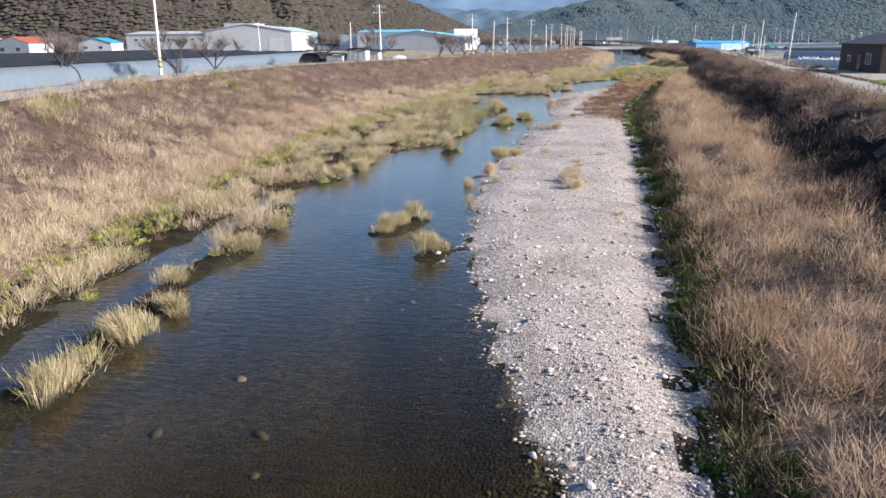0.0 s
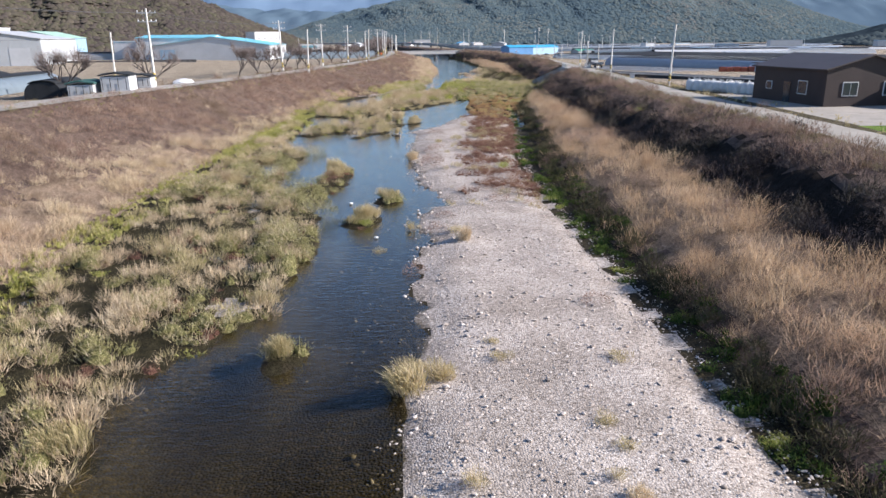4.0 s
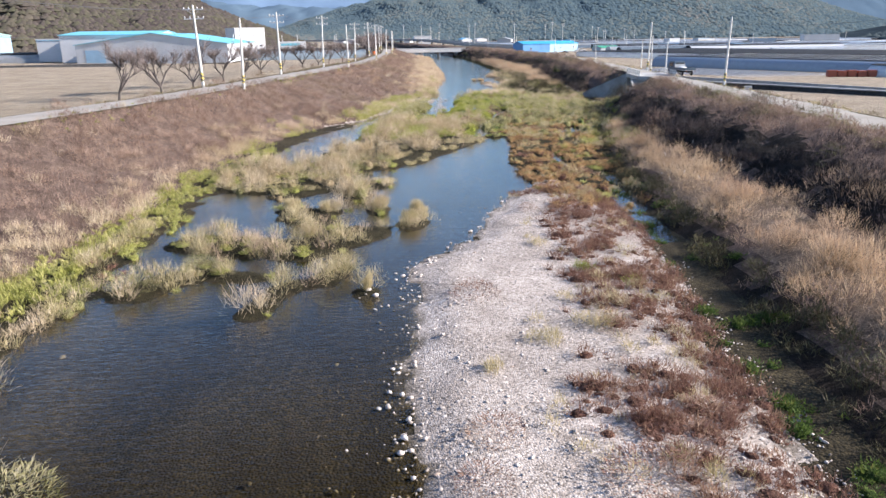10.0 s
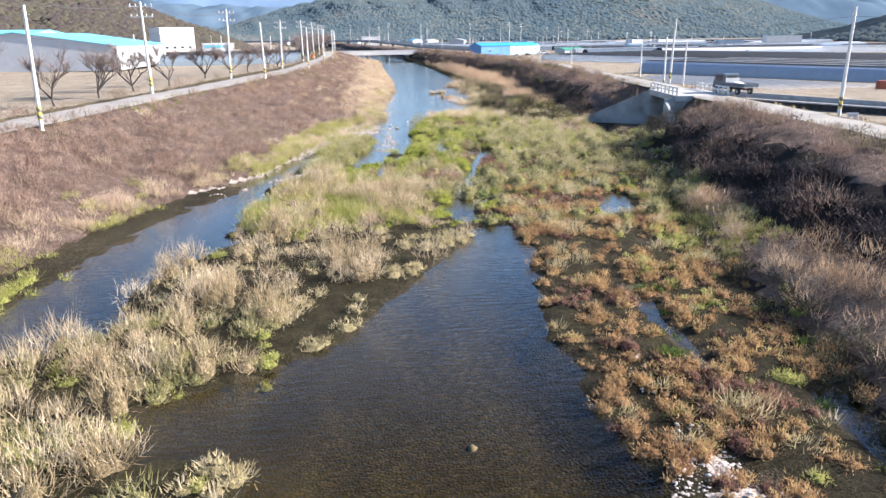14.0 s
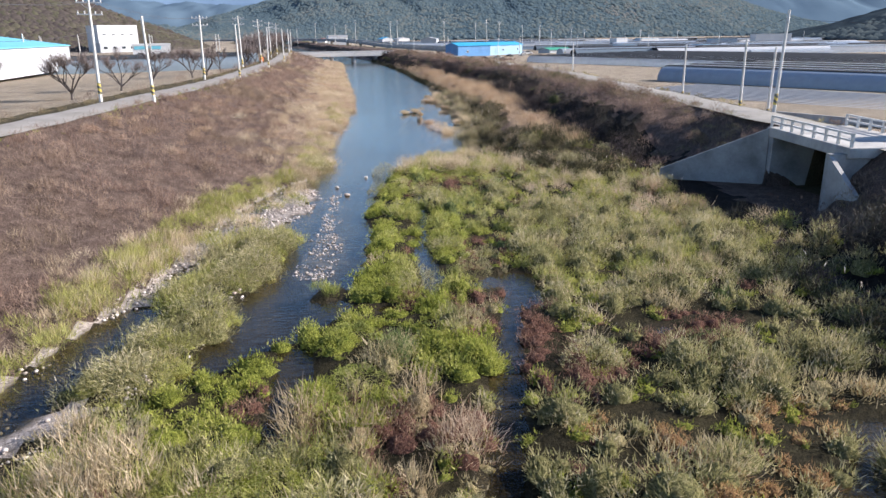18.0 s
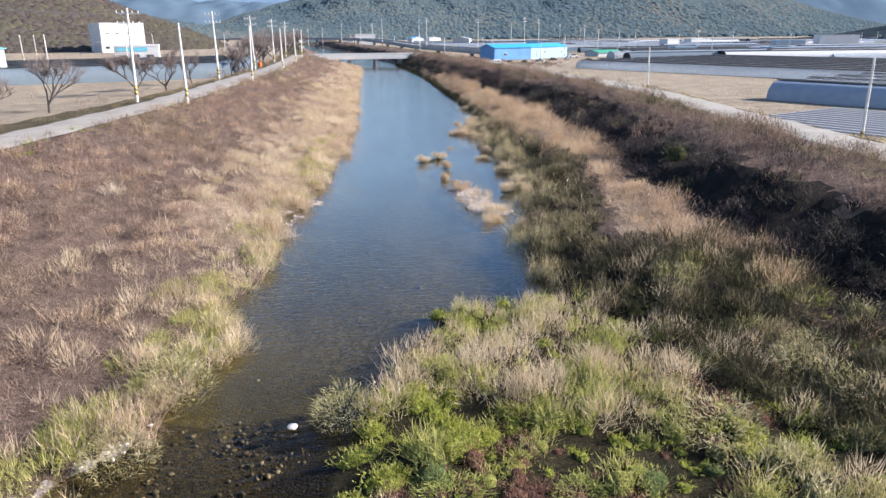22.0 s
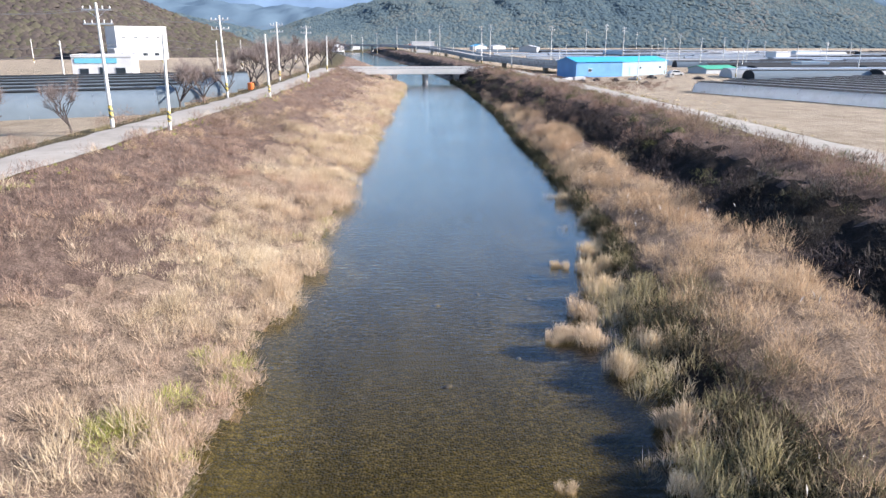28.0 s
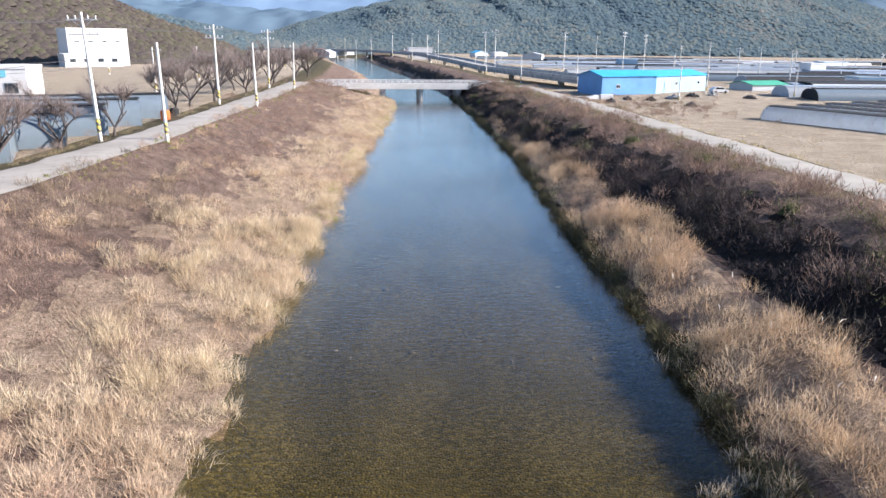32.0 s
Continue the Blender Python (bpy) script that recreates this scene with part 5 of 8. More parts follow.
mounds("reeds", 90000, 160, 214, lambda y: xN(y), lambda y: fE(y) + 1.0, M_TAN, lambda x, y: inm(x, y) * np.maximum(stand(x, y, STRAW_AT), 0.3 * patch(x, y, 5.5, 1.2, 0.0)), "tan dry reeds on the marsh", (0.35, 0.9), 1.15, (0.25, 0.6), (0.011, 0.025), 0.55, 0.5, 90, "reeds")
mounds("marsh_grass", 52000, 150, 200, lambda y: xN(np.maximum(y, 155)) + np.interp(y, [165, 175], [1, 6]), lambda y: fR(y) + 3, M_OLIVE, lambda x, y: above(x, y, 0.0) * nored(x, y) * (x > 2) * mouth_clear(x, y) * np.clip(0.55 + 0.7 * lumps(x, y, 3.0, 6.0), 0.1, 1) * np.interp(y, [180, 200], [1, 0.4]), "straw and olive grass covering the marsh", (0.35, 0.85), 0.9, (0.2, 0.5), (0.012, 0.03), 0.5, 0.5, 110, "marsh grass", heart=0.55)
mounds("marsh_weed", 130000, 154, 213, lambda y: xN(np.maximum(y, 155)) + 0.3, lambda y: fE(y) + 0.3, M_PARSLEY, lambda x, y: above(x, y, -0.01) * (marsh_in(x, y) > -0.1) * mouth_clear(x, y) * nored(x, y) * np.clip(0.75 + 0.4 * lumps(x, y, 2.0, 3.0), 0, 1), "low green growth carpeting the marsh", (0.25, 0.55), 0.6, (0.06, 0.16), (0.025, 0.05), 0.55, 0.35, 60, "marsh plants", heart=0.7)
mounds("marsh_grass", 90000, 178, 214, lambda y: xN(y) + 0.8, lambda y: fE(y) + 0.5, M_LIME, lambda x, y: inm(x, y) * nored(x, y) * np.clip(0.7 + 0.5 * lumps(x, y, 2.6, 8.0), 0.1, 1) * np.clip(np.interp(y, [196, 204, 212], [30, 18.5, 16.5]) - x, 0.08, 1), "yellow-green and straw grass on the marsh", (0.35, 0.85), 1.0, (0.15, 0.4), (0.014, 0.032), 0.55, 0.4, 130, "marsh grass", heart=0.6)
mounds("marsh_grass", 36000, 155, 168, lambda y: xN(np.maximum(y, 155)), lambda y: 0 * y + 1.5, M_LIME, lambda x, y: above(x, y, 0.0) * np.clip(0.8 + 0.4 * lumps(x, y, 2.6, 8.0), 0.1, 1), "long pale green grass lying over the marsh", (0.4, 0.9), 0.7, (0.25, 0.6), (0.012, 0.026), 0.45, 0.25, 120, "marsh grass", heart=0.6)
mounds("reeds", 22000, 203, 214, lambda y: xN(y), lambda y: 0 * y + 22, M_TAN, lambda x, y: above(x, y, -0.02) * np.clip(0.5 + 0.7 * lumps(x, y, 2.4, 8.0), 0.1, 1), "straw reeds at the marsh's upper end", (0.35, 0.8), 1.3, (0.25, 0.6), (0.011, 0.025), 0.5, 0.55, 90, "reeds")
mounds("bramble", 50000, 200, 216, lambda y: np.interp(y, [200, 204, 212, 216], [21.5, 18.5, 16.5, 16]), lambda y: fB(y) + 0.5, M_WEED, lambda x, y: mouth_clear(x, y) * np.clip(0.85 + 0.4 * lumps(x, y, 2.6, 8.0), 0.2, 1), "dark brown wilted scrub at the marsh's edge", (0.5, 1.1), 1.0, (0.2, 0.5), (0.018, 0.04), 0.45, 0.25, 150, "brush")
mounds("reeds", 9000, 200, 216, lambda y: np.interp(y, [200, 204, 212, 216], [20, 17.5, 16.5, 16]), lambda y: fB(y) + 0.5, M_WILLOW, lambda x, y: mouth_clear(x, y) * patch(x, y, 2.4, 1.4, -0.2), "grey-green reeds with pale plumes among the scrub", (0.4, 0.9), 1.3, (0.2, 0.5), (0.014, 0.03), 0.5, 0.6, 100, "reeds")
nobar = lambda x, y: (union(x, y, BARS) < -0.1) * 1.0
mounds("marsh_bush", 34000, 168, 193, lambda y: fT(y) - 0.4, lambda y: fT(y) + 5.5, M_WILLOW, lambda x, y: (union(x, y, ISLES_D) > -0.2) * nobar(x, y), "olive bushy growth on the islets", (0.4, 0.9), 0.9, (0.12, 0.34), (0.016, 0.034), 0.5, 0.4, 130, "marsh plants", heart=0.6)
mounds("green_strip", 60000, 172, 206, lambda y: fT(y) - 2.4, lambda y: fT(y) + 2.6, M_LIME, lambda x, y: above(x, y, 0.0) * nobar(x, y) * np.clip(0.75 + 0.5 * lumps(x, y, 3.0, 2.0), 0.1, 1), "yellow-green grass on the stony embankment foot", (0.35, 0.8), 0.9, (0.2, 0.5), (0.012, 0.028), 0.55, 0.4, 110, "grass")
mounds("marsh_bush", 24000, 168, 193, lambda y: fT(y) - 0.4, lambda y: fT(y) + 5.5, M_LIME, lambda x, y: (union(x, y, ISLES_D) > -0.2) * nobar(x, y), "green-tan low bushes on the islets", (0.3, 0.7), 0.9, (0.1, 0.3), (0.016, 0.034), 0.55, 0.4, 100, "marsh plants", heart=0.6)
mounds("marsh_grass", 26000, 146, 160, lambda y: fR(y) - 1.5, lambda y: fB(y) + 0.8, M_LIME, lambda x, y: above(x, y, 0.0) * np.clip(0.85 + 0.4 * lumps(x, y, 2.2, 2.0), 0.1, 1), "short yellow-green grass below the embankment", (0.25, 0.6), 0.6, (0.1, 0.3), (0.016, 0.034), 0.5, 0.4, 90, "marsh grass", heart=0.6)
mounds("marsh_bush", 30000, 126, 143, lambda y: 0 * y - 19, lambda y: 0 * y - 5, M_WILLOW, lambda x, y: (union(x, y, ISLES_C) > -0.3) * np.clip(0.5 + 0.8 * lumps(x, y, 2.6, 7.0), 0.05, 1), "grey-green bushy growth among the reeds", (0.35, 0.8), 1.0, (0.12, 0.34), (0.016, 0.034), 0.5, 0.4, 120, "marsh plants", heart=0.6)
mounds("water_weed", 22000, 124, 143, lambda y: 0 * y - 19, lambda y: 0 * y - 5, M_LIME, lambda x, y: above(x, y, -0.2) * (union(x, y, ISLES_C) > -0.9) * patch(x, y, 2.4, 1.2, 0.1), "yellow-green water weed between the reeds", (0.25, 0.6), 0.5, (0.06, 0.16), (0.022, 0.05), 0.5, 0.35, 90, "marsh plants", lift=0.05, heart=0.7)
# rust coloured marsh on the right, y 128 to 165
rL = lambda y: np.interp(y, [126, 135, 140, 148, 156, 166], [4.6, 4.4, 4.5, 6.0, 6.6, 8.0])
mounds("marsh_weed", 150000, 122, 168, rL, lambda y: fR(y) + 0.6, M_RUST, lambda x, y: above(x, y, 0.0) * np.clip(0.6 + 0.9 * lumps(x, y, 2.2, 3.0), 0.05, 1), "rust-brown wilted weed in shallow water", (0.2, 0.55), 0.8, (0.06, 0.18), (0.016, 0.035), 0.5, 0.35, 90, "marsh plants", heart=0.66)
mounds("marsh_weed", 50000, 118, 160, rL, lambda y: fR(y) + 0.6, M_MAROON, lambda x, y: above(x, y, 0.0) * patch(x, y, 3.0, 1.2, 0.05), "maroon wilted weed in shallow water", (0.2, 0.5), 0.8, (0.06, 0.2), (0.012, 0.03), 0.5, 0.3, 80, "marsh plants", heart=0.66)
mounds("marsh_weed", 40000, 124, 170, lambda y: fR(y) - 4.5, lambda y: fR(y) + 1.2, M_LIME, lambda x, y: above(x, y, 0.0) * np.clip(0.2 + 0.9 * lumps(x, y, 3.2, 4.0), 0, 1), "green marsh weed below the terrace", (0.2, 0.55), 0.7, (0.06, 0.16), (0.02, 0.045), 0.5, 0.35, 90, "marsh plants", heart=0.66)
mounds("marsh_grass", 36000, 124, 172, rL, lambda y: fR(y) + 0.6, M_OLIVE, lambda x, y: above(x, y, 0.0) * patch(x, y, 3.6, 1.1, 0.1), "olive marsh grass below the terrace", (0.3, 0.7), 1.0, (0.2, 0.5), (0.012, 0.028), 0.55, 0.5, 90, "marsh grass")


# ---- building blocks ----
def part(name, bm, material, parent=None, label=""):
    me = bpy.data.meshes.new(name)
    bm.to_mesh(me)
    bm.free()
    me.materials.append(material)
    ob = new(name, me)
    if parent is not None:
        ob.parent = parent
    if label:
        ob["label"] = label
    return ob


def hull(name, m=None):
    """An Empty at a thing's base."""
    e = new(name)
    if m is not None:
        e.matrix_world = m
    return e


def add_box(bm, x0, y0, z0, x1, y1, z1, bevel=0.0):
    vs = [bm.verts.new(p) for p in ((x0, y0, z0), (x1, y0, z0), (x1, y1, z0), (x0, y1, z0), (x0, y0, z1), (x1, y0, z1), (x1, y1, z1), (x0, y1, z1))]
    fs = [bm.faces.new([vs[i] for i in q]) for q in ((3, 2, 1, 0), (4, 5, 6, 7), (0, 1, 5, 4), (1, 2, 6, 5), (2, 3, 7, 6), (3, 0, 4, 7))]
    if bevel:
        es = list({e for f in fs for e in f.edges})
        bmesh.ops.bevel(bm, geom=es, offset=bevel, segments=1, affect='EDGES')


def box(*a, bevel=0.0):
    bm = bmesh.new()
    add_box(bm, *a, bevel=bevel)
    return bm


def add_rod(bm, p0, p1, r0, r1=None, n=8):
    p0, p1 = Vector(p0), Vector(p1)
    r1 = r0 if r1 is None else r1
    q = (p1 - p0).to_track_quat('Z', 'Y')
    a, b = [], []
    for i in range(n):
        c = Vector((math.cos(2 * math.pi * i / n), math.sin(2 * math.pi * i / n), 0))
        a.append(bm.verts.new(p0 + q @ (c * r0)))
        b.append(bm.verts.new(p1 + q @ (c * r1)))
    for i in range(n):
        bm.faces.new((a[i], a[(i + 1) % n], b[(i + 1) % n], b[i]))
    bm.faces.new(a[::-1])
    bm.faces.new(b)


def rod(p0, p1, r0, r1=None, n=8):
    bm = bmesh.new()
    add_rod(bm, p0, p1, r0, r1, n)
    return bm


def prism(points, axis_len, along='y'):
    """A closed outline in the x-z plane drawn out along y."""
    bm = bmesh.new()
    a = [bm.verts.new((x, 0, z)) for x, z in points]
    b = [bm.verts.new((x, axis_len, z)) for x, z in points]
    n = len(points)
    for i in range(n):
        bm.faces.new((a[i], a[(i + 1) % n], b[(i + 1) % n], b[i]))
    bm.faces.new(a[::-1])
    bm.faces.new(b)
    bmesh.ops.recalc_face_normals(bm, faces=bm.faces)
    return bm


def gz(x, y):
    return float(height(np.array([x]), np.array([y]))[0])


M_CONC = plain("weathered_concrete", (0.42, 0.41, 0.39), 0.85, 0.2, 0, 0.35, 0.7, 9)
M_CONC_D = plain("stained_concrete", (0.34, 0.34, 0.33), 0.85, 0.2, 0, 0.45, 0.5, 6)
M_POLE = plain("pole_concrete", (0.72, 0.70, 0.66), 0.8, 0.2, 0, 0.2, 1.0, 12)
M_BAND = band_mat()
M_STEEL = plain("galvanised_steel", (0.50, 0.51, 0.52), 0.45, 0.5, 0.7, 0.2)
M_CABLE = plain("black_cable", (0.05, 0.05, 0.055), 0.6, 0.3, 0, 0.2)
M_WHITE = plain("white_cladding", (0.63, 0.63, 0.63), 0.55, 0.4, 0, 0.10, 0.3, 6)
M_CREAM = plain("cream_paint", (0.80, 0.765, 0.70), 0.7, 0.3, 0, 0.15, 0.4, 6)
M_GREY = plain("grey_cladding", (0.40, 0.425, 0.445), 0.5, 0.4, 0, 0.12, 0.3, 6)
M_PALE = plain("pale_cladding", (0.46, 0.475, 0.495), 0.5, 0.4, 0, 0.12, 0.3, 6)
M_BLUE = plain("blue_roof", (0.03, 0.36, 0.62), 0.4, 0.5, 0, 0.15, 0.4, 5)
M_BLUEW = plain("blue_wall", (0.10, 0.27, 0.52), 0.5, 0.4, 0, 0.15, 0.4, 5)
M_LBLUE = plain("light_blue_wall", (0.27, 0.42, 0.55), 0.5, 0.4, 0, 0.12, 0.4, 5)
M_TEAL = plain("teal_roof", (0.16, 0.50, 0.62), 0.45, 0.4, 0, 0.15, 0.4, 5)
M_MINT = plain("mint_roof", (0.36, 0.55, 0.44), 0.5, 0.4, 0, 0.15, 0.4, 5)
M_GREENR = plain("green_roof", (0.05, 0.33, 0.20), 0.5, 0.4, 0, 0.2, 0.4, 5)
M_BROWN = plain("dark_brown_cladding", (0.045, 0.030, 0.028), 0.6, 0.35, 0, 0.2, 0.5, 6)
M_BROWNR = plain("dark_brown_roof", (0.060, 0.044, 0.040), 0.55, 0.4, 0, 0.2, 0.5, 6)
M_GLASS = plain("dark_window_glass", (0.03, 0.04, 0.05), 0.08, 0.8, 0, 0.1)
M_NET = plain("dark_shade_cloth", (0.025, 0.028, 0.032), 0.8, 0.2, 0, 0.3)
M_NETG = plain("green_shade_cloth", (0.03, 0.09, 0.085), 0.75, 0.3, 0, 0.25)
M_FILM = film_mat("clear_tunnel_film", (0.88, 0.93, 0.98), 0.8)
M_FILMB = film_mat("bluish_tunnel_film", (0.20, 0.25, 0.29), 0.3)
M_FILMD = film_mat("dusty_dark_film", (0.30, 0.34, 0.39), 0.1, 0.3)
M_BAG = plain("white_woven_bag", (0.68, 0.68, 0.67), 0.8, 0.2, 0, 0.18, 2.0, 20)
M_RUBBER = plain("tyre_rubber", (0.025, 0.025, 0.025), 0.8, 0.3)
M_TRUCK = plain("dark_blue_paint", (0.055, 0.085, 0.12), 0.35, 0.5, 0, 0.15)
M_BARK = plain("grey_brown_bark", (0.10, 0.085, 0.08), 0.9, 0.2, 0, 0.3, 4, 30)
M_TWIG = leaf_mat("bare_twigs", [(0.14, 0.115, 0.105), (0.20, 0.16, 0.145), (0.27, 0.22, 0.20)], 0.5, 0.1)
M_RIDGE = film_mat("dusty_mulch_film", (0.33, 0.33, 0.325), 0.1, 0.6)
M_MULCH = film_mat("white_mulch_film", (0.60, 0.615, 0.635), 0.15, 0.45)
M_ORANGE = plain("orange_plastic", (0.70, 0.16, 0.03), 0.5, 0.4, 0, 0.15)
M_REDROOF = plain("red_tile_roof", (0.36, 0.10, 0.06), 0.7, 0.3, 0, 0.2)
M_LAWN = soil_mat("mown_green_field", (0.13, 0.21, 0.035), (0.18, 0.28, 0.05), (0.25, 0.35, 0.085), 0.35)


# ---- far hills ----
def ridge(name, x0, y0, x1, y1, depth, crest, mat, label, n=160, rows=26, rough=0.18, seed=1.0, z0=0.0):
    """A wooded ridge from one end to the other; crest: heights at even steps along it."""
    v = []
    dx, dy = x1 - x0, y1 - y0
    ln = math.hypot(dx, dy)
    px, py = -dy / ln, dx / ln
    u = np.linspace(0, 1, n)
    h = np.interp(u, np.linspace(0, 1, len(crest)), crest)
    w = np.linspace(-1, 1, rows)
    U, W = np.meshgrid(u, w)
    H = np.interp(U, u, h)
    X, Y = x0 + dx * U + px * W * depth, y0 + dy * U + py * W * depth
    spur = lumps(X, Y, depth * 0.45, seed) * 0.5 + lumps(X, Y, depth * 0.14, seed + 1) * 0.22 + lumps(X, Y, depth * 0.045, seed + 2) * 0.12 + lumps(X, Y, 14.0, seed + 3) * 0.02
    Z = H * np.clip(1 - np.abs(W) ** 1.3, 0, 1) * (1 + rough * 2 * spur) - (np.abs(W) > 0.99) * 5 + z0
    val = lumps(U * ln + 0.25 * W * depth, 0 * U + seed * 90, depth * 0.4, seed + 4)
    Z = np.where(Z > 0, Z * (1 - 0.2 * np.clip(val, 0, 1) * np.clip(4 * np.abs(W) * (1 - np.abs(W)), 0, 1)), Z)
    q = (np.arange(rows - 1)[:, None] * n + np.arange(n - 1)[None, :]).ravel()
    ob = mesh_object(name, np.stack([X.ravel(), Y.ravel(), Z.ravel()], 1), np.stack([q, q + 1, q + n + 1, q + n], 1), [mat], None, True)
    return tagged(ob, label, "hill", kind="structure"), X, Y, Z


def woods(hill, n, size, mat, label, seed, u0=0.0, u1=1.0):
    """Crowns of many trees over the side of a hill that faces the river."""
    ob, X, Y, Z = hill
    g = np.random.default_rng(seed)
    rows, cols = X.shape
    a, b = g.uniform(0.0, 0.54, n) * (rows - 1), g.uniform(u0, u1, n) * (cols - 1.001)
    i, j = a.astype(int), b.astype(int)
    p, q = a - i, b - j
    at = lambda M: M[i, j] * (1 - p) * (1 - q) + M[i + 1, j] * p * (1 - q) + M[i, j + 1] * (1 - p) * q + M[i + 1, j + 1] * p * q
    x, y, z = at(X), at(Y), at(Z)
    keep = z > 0.5
    x, y, z = x[keep], y[keep], z[keep]
    m = len(x)
    ca = np.arange(6) * math.pi / 3
    dome = np.concatenate([np.stack([np.cos(ca), np.sin(ca), 0 * ca - 0.5], 1), [[0.1, 0, 0.6]]])
    r = size * g.uniform(0.55, 1.3, m)
    sc = np.stack([r * g.uniform(0.8, 1.2, m), r * g.uniform(0.8, 1.2, m), r * g.uniform(0.45, 0.75, m)], 1)
    v = dome[None] * sc[:, None] * g.uniform(0.75, 1.25, (m, 7, 1)) + np.stack([x, y, z], 1)[:, None]
    i6 = np.arange(6)
    f = np.stack([i6, (i6 + 1) % 6, 0 * i6 + 6], 1)
    f = (f[None] + 7 * np.arange(m)[:, None, None]).reshape(-1, 3)
    return tagged(mesh_object("woods", v.reshape(-1, 3), f, [mat], None, True), label, "woods", kind="stuff")


F_BROWN = forest_mat("autumn_forest", [(0.036, 0.032, 0.034), (0.06, 0.05, 0.047), (0.095, 0.076, 0.063), (0.088, 0.088, 0.055), (0.115, 0.095, 0.082)], 0.12)
# air haze is mixed into the blue tones of F_MIX, F_BLUE and F_MID
F_MIX = forest_mat("hazed_mixed_forest", [(0.048, 0.076, 0.095), (0.066, 0.10, 0.118), (0.095, 0.13, 0.142), (0.14, 0.158, 0.155), (0.115, 0.145, 0.165)], 0.06)
F_BLUE = forest_mat("hazed_distant_forest", [(0.13, 0.20, 0.29), (0.155, 0.23, 0.325), (0.18, 0.26, 0.35)], 0.004, True)
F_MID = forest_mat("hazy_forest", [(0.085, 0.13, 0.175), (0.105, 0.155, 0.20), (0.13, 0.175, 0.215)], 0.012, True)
F_DARK = forest_mat("pine_forest", [(0.03, 0.042, 0.052), (0.045, 0.06, 0.068), (0.07, 0.085, 0.088)], 0.09)
ridge("backdrop_far_range", -3600, 3600, 3800, 3900, 900, [340, 300, 330, 290, 235, 222, 275, 300, 330, 300, 340, 380], F_BLUE, "distant mountain range with blue haze in its colour", 220, 22, 0.10, 2.0)
ridge("backdrop_range", -2200, 2500, 2600, 2650, 620, [230, 215, 190, 150, 105, 92, 130, 170, 215, 250, 230], F_MID, "blue-green mountain range with haze in its colour", 260, 30, 0.14, 6.0)
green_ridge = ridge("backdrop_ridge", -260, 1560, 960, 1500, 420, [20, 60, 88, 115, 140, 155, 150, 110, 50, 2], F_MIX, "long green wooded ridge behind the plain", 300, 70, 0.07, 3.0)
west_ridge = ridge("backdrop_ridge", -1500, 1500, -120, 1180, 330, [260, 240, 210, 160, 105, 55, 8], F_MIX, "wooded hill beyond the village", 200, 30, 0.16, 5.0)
brown_hill = ridge("backdrop_hill", -1250, 520, -72, 690, 170, [230, 240, 235, 225, 205, 180, 150, 105, 55, 3], F_BROWN, "brown autumn wooded hill behind the factories", 420, 60, 0.09, 7.0)
dark_hill = ridge("backdrop_hill", 400, 680, 1300, 640, 220, [3, 50, 95, 130, 150, 150], F_DARK, "dark wooded hill at the plain's edge", 180, 30, 0.14, 9.0)
C_BROWN = crown_mat("autumn_crowns", [(0.05, 0.045, 0.044), (0.068, 0.058, 0.054), (0.088, 0.074, 0.065), (0.085, 0.082, 0.055), (0.12, 0.10, 0.082)])
# C_MIX crowns carry the same haze in their base colour
C_MIX = crown_mat("hazed_mixed_crowns", [(0.058, 0.088, 0.108), (0.068, 0.10, 0.118), (0.082, 0.114, 0.124), (0.108, 0.13, 0.126), (0.14, 0.142, 0.135)])
C_DARK = crown_mat("pine_crowns", [(0.05, 0.068, 0.078), (0.07, 0.088, 0.092), (0.10, 0.11, 0.105)])
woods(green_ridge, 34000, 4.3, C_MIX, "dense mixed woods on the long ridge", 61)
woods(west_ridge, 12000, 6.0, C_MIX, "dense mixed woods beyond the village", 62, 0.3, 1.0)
woods(brown_hill, 24000, 3.4, C_BROWN, "grey-brown autumn woods behind the factories", 63, 0.35, 1.0)
woods(dark_hill, 7000, 4.5, C_DARK, "dark woods at the plain's edge", 64)


# ---- utility poles ----
def power_pole(h=9.2):
    e = hull("power_pole")
    part("shaft", rod((0, 0, -0.4), (0, 0, h), 0.17, 0.10, 12), M_POLE, e)
    part("warning_band", rod((0, 0, 0.75), (0, 0, 1.75), 0.172, 0.165, 12), M_BAND, e, "yellow and black striped band")
    for z in (h - 0.5, h - 1.5):
        a = part("crossarm", box(-1.1, -0.05, z - 0.05, 1.1, 0.05, z + 0.05), M_STEEL, e)
        for x in (-1.0, -0.45, 0.45, 1.0):
            part("insulator", rod((x, 0, z + 0.05), (x, 0, z + 0.28), 0.06, 0.045, 8), M_WHITE, a)
    bm = bmesh.new()
    add_rod(bm, (-0.7, 0, h - 0.55), (0, 0, h - 1.1), 0.02, n=5)
    add_rod(bm, (0.7, 0, h - 0.55), (0, 0, h - 1.1), 0.02, n=5)
    part("brace", bm, M_STEEL, e)
    return tagged(e, "tall concrete power pole with steel crossarms and striped band", "utility pole", "poles beside the lanes")


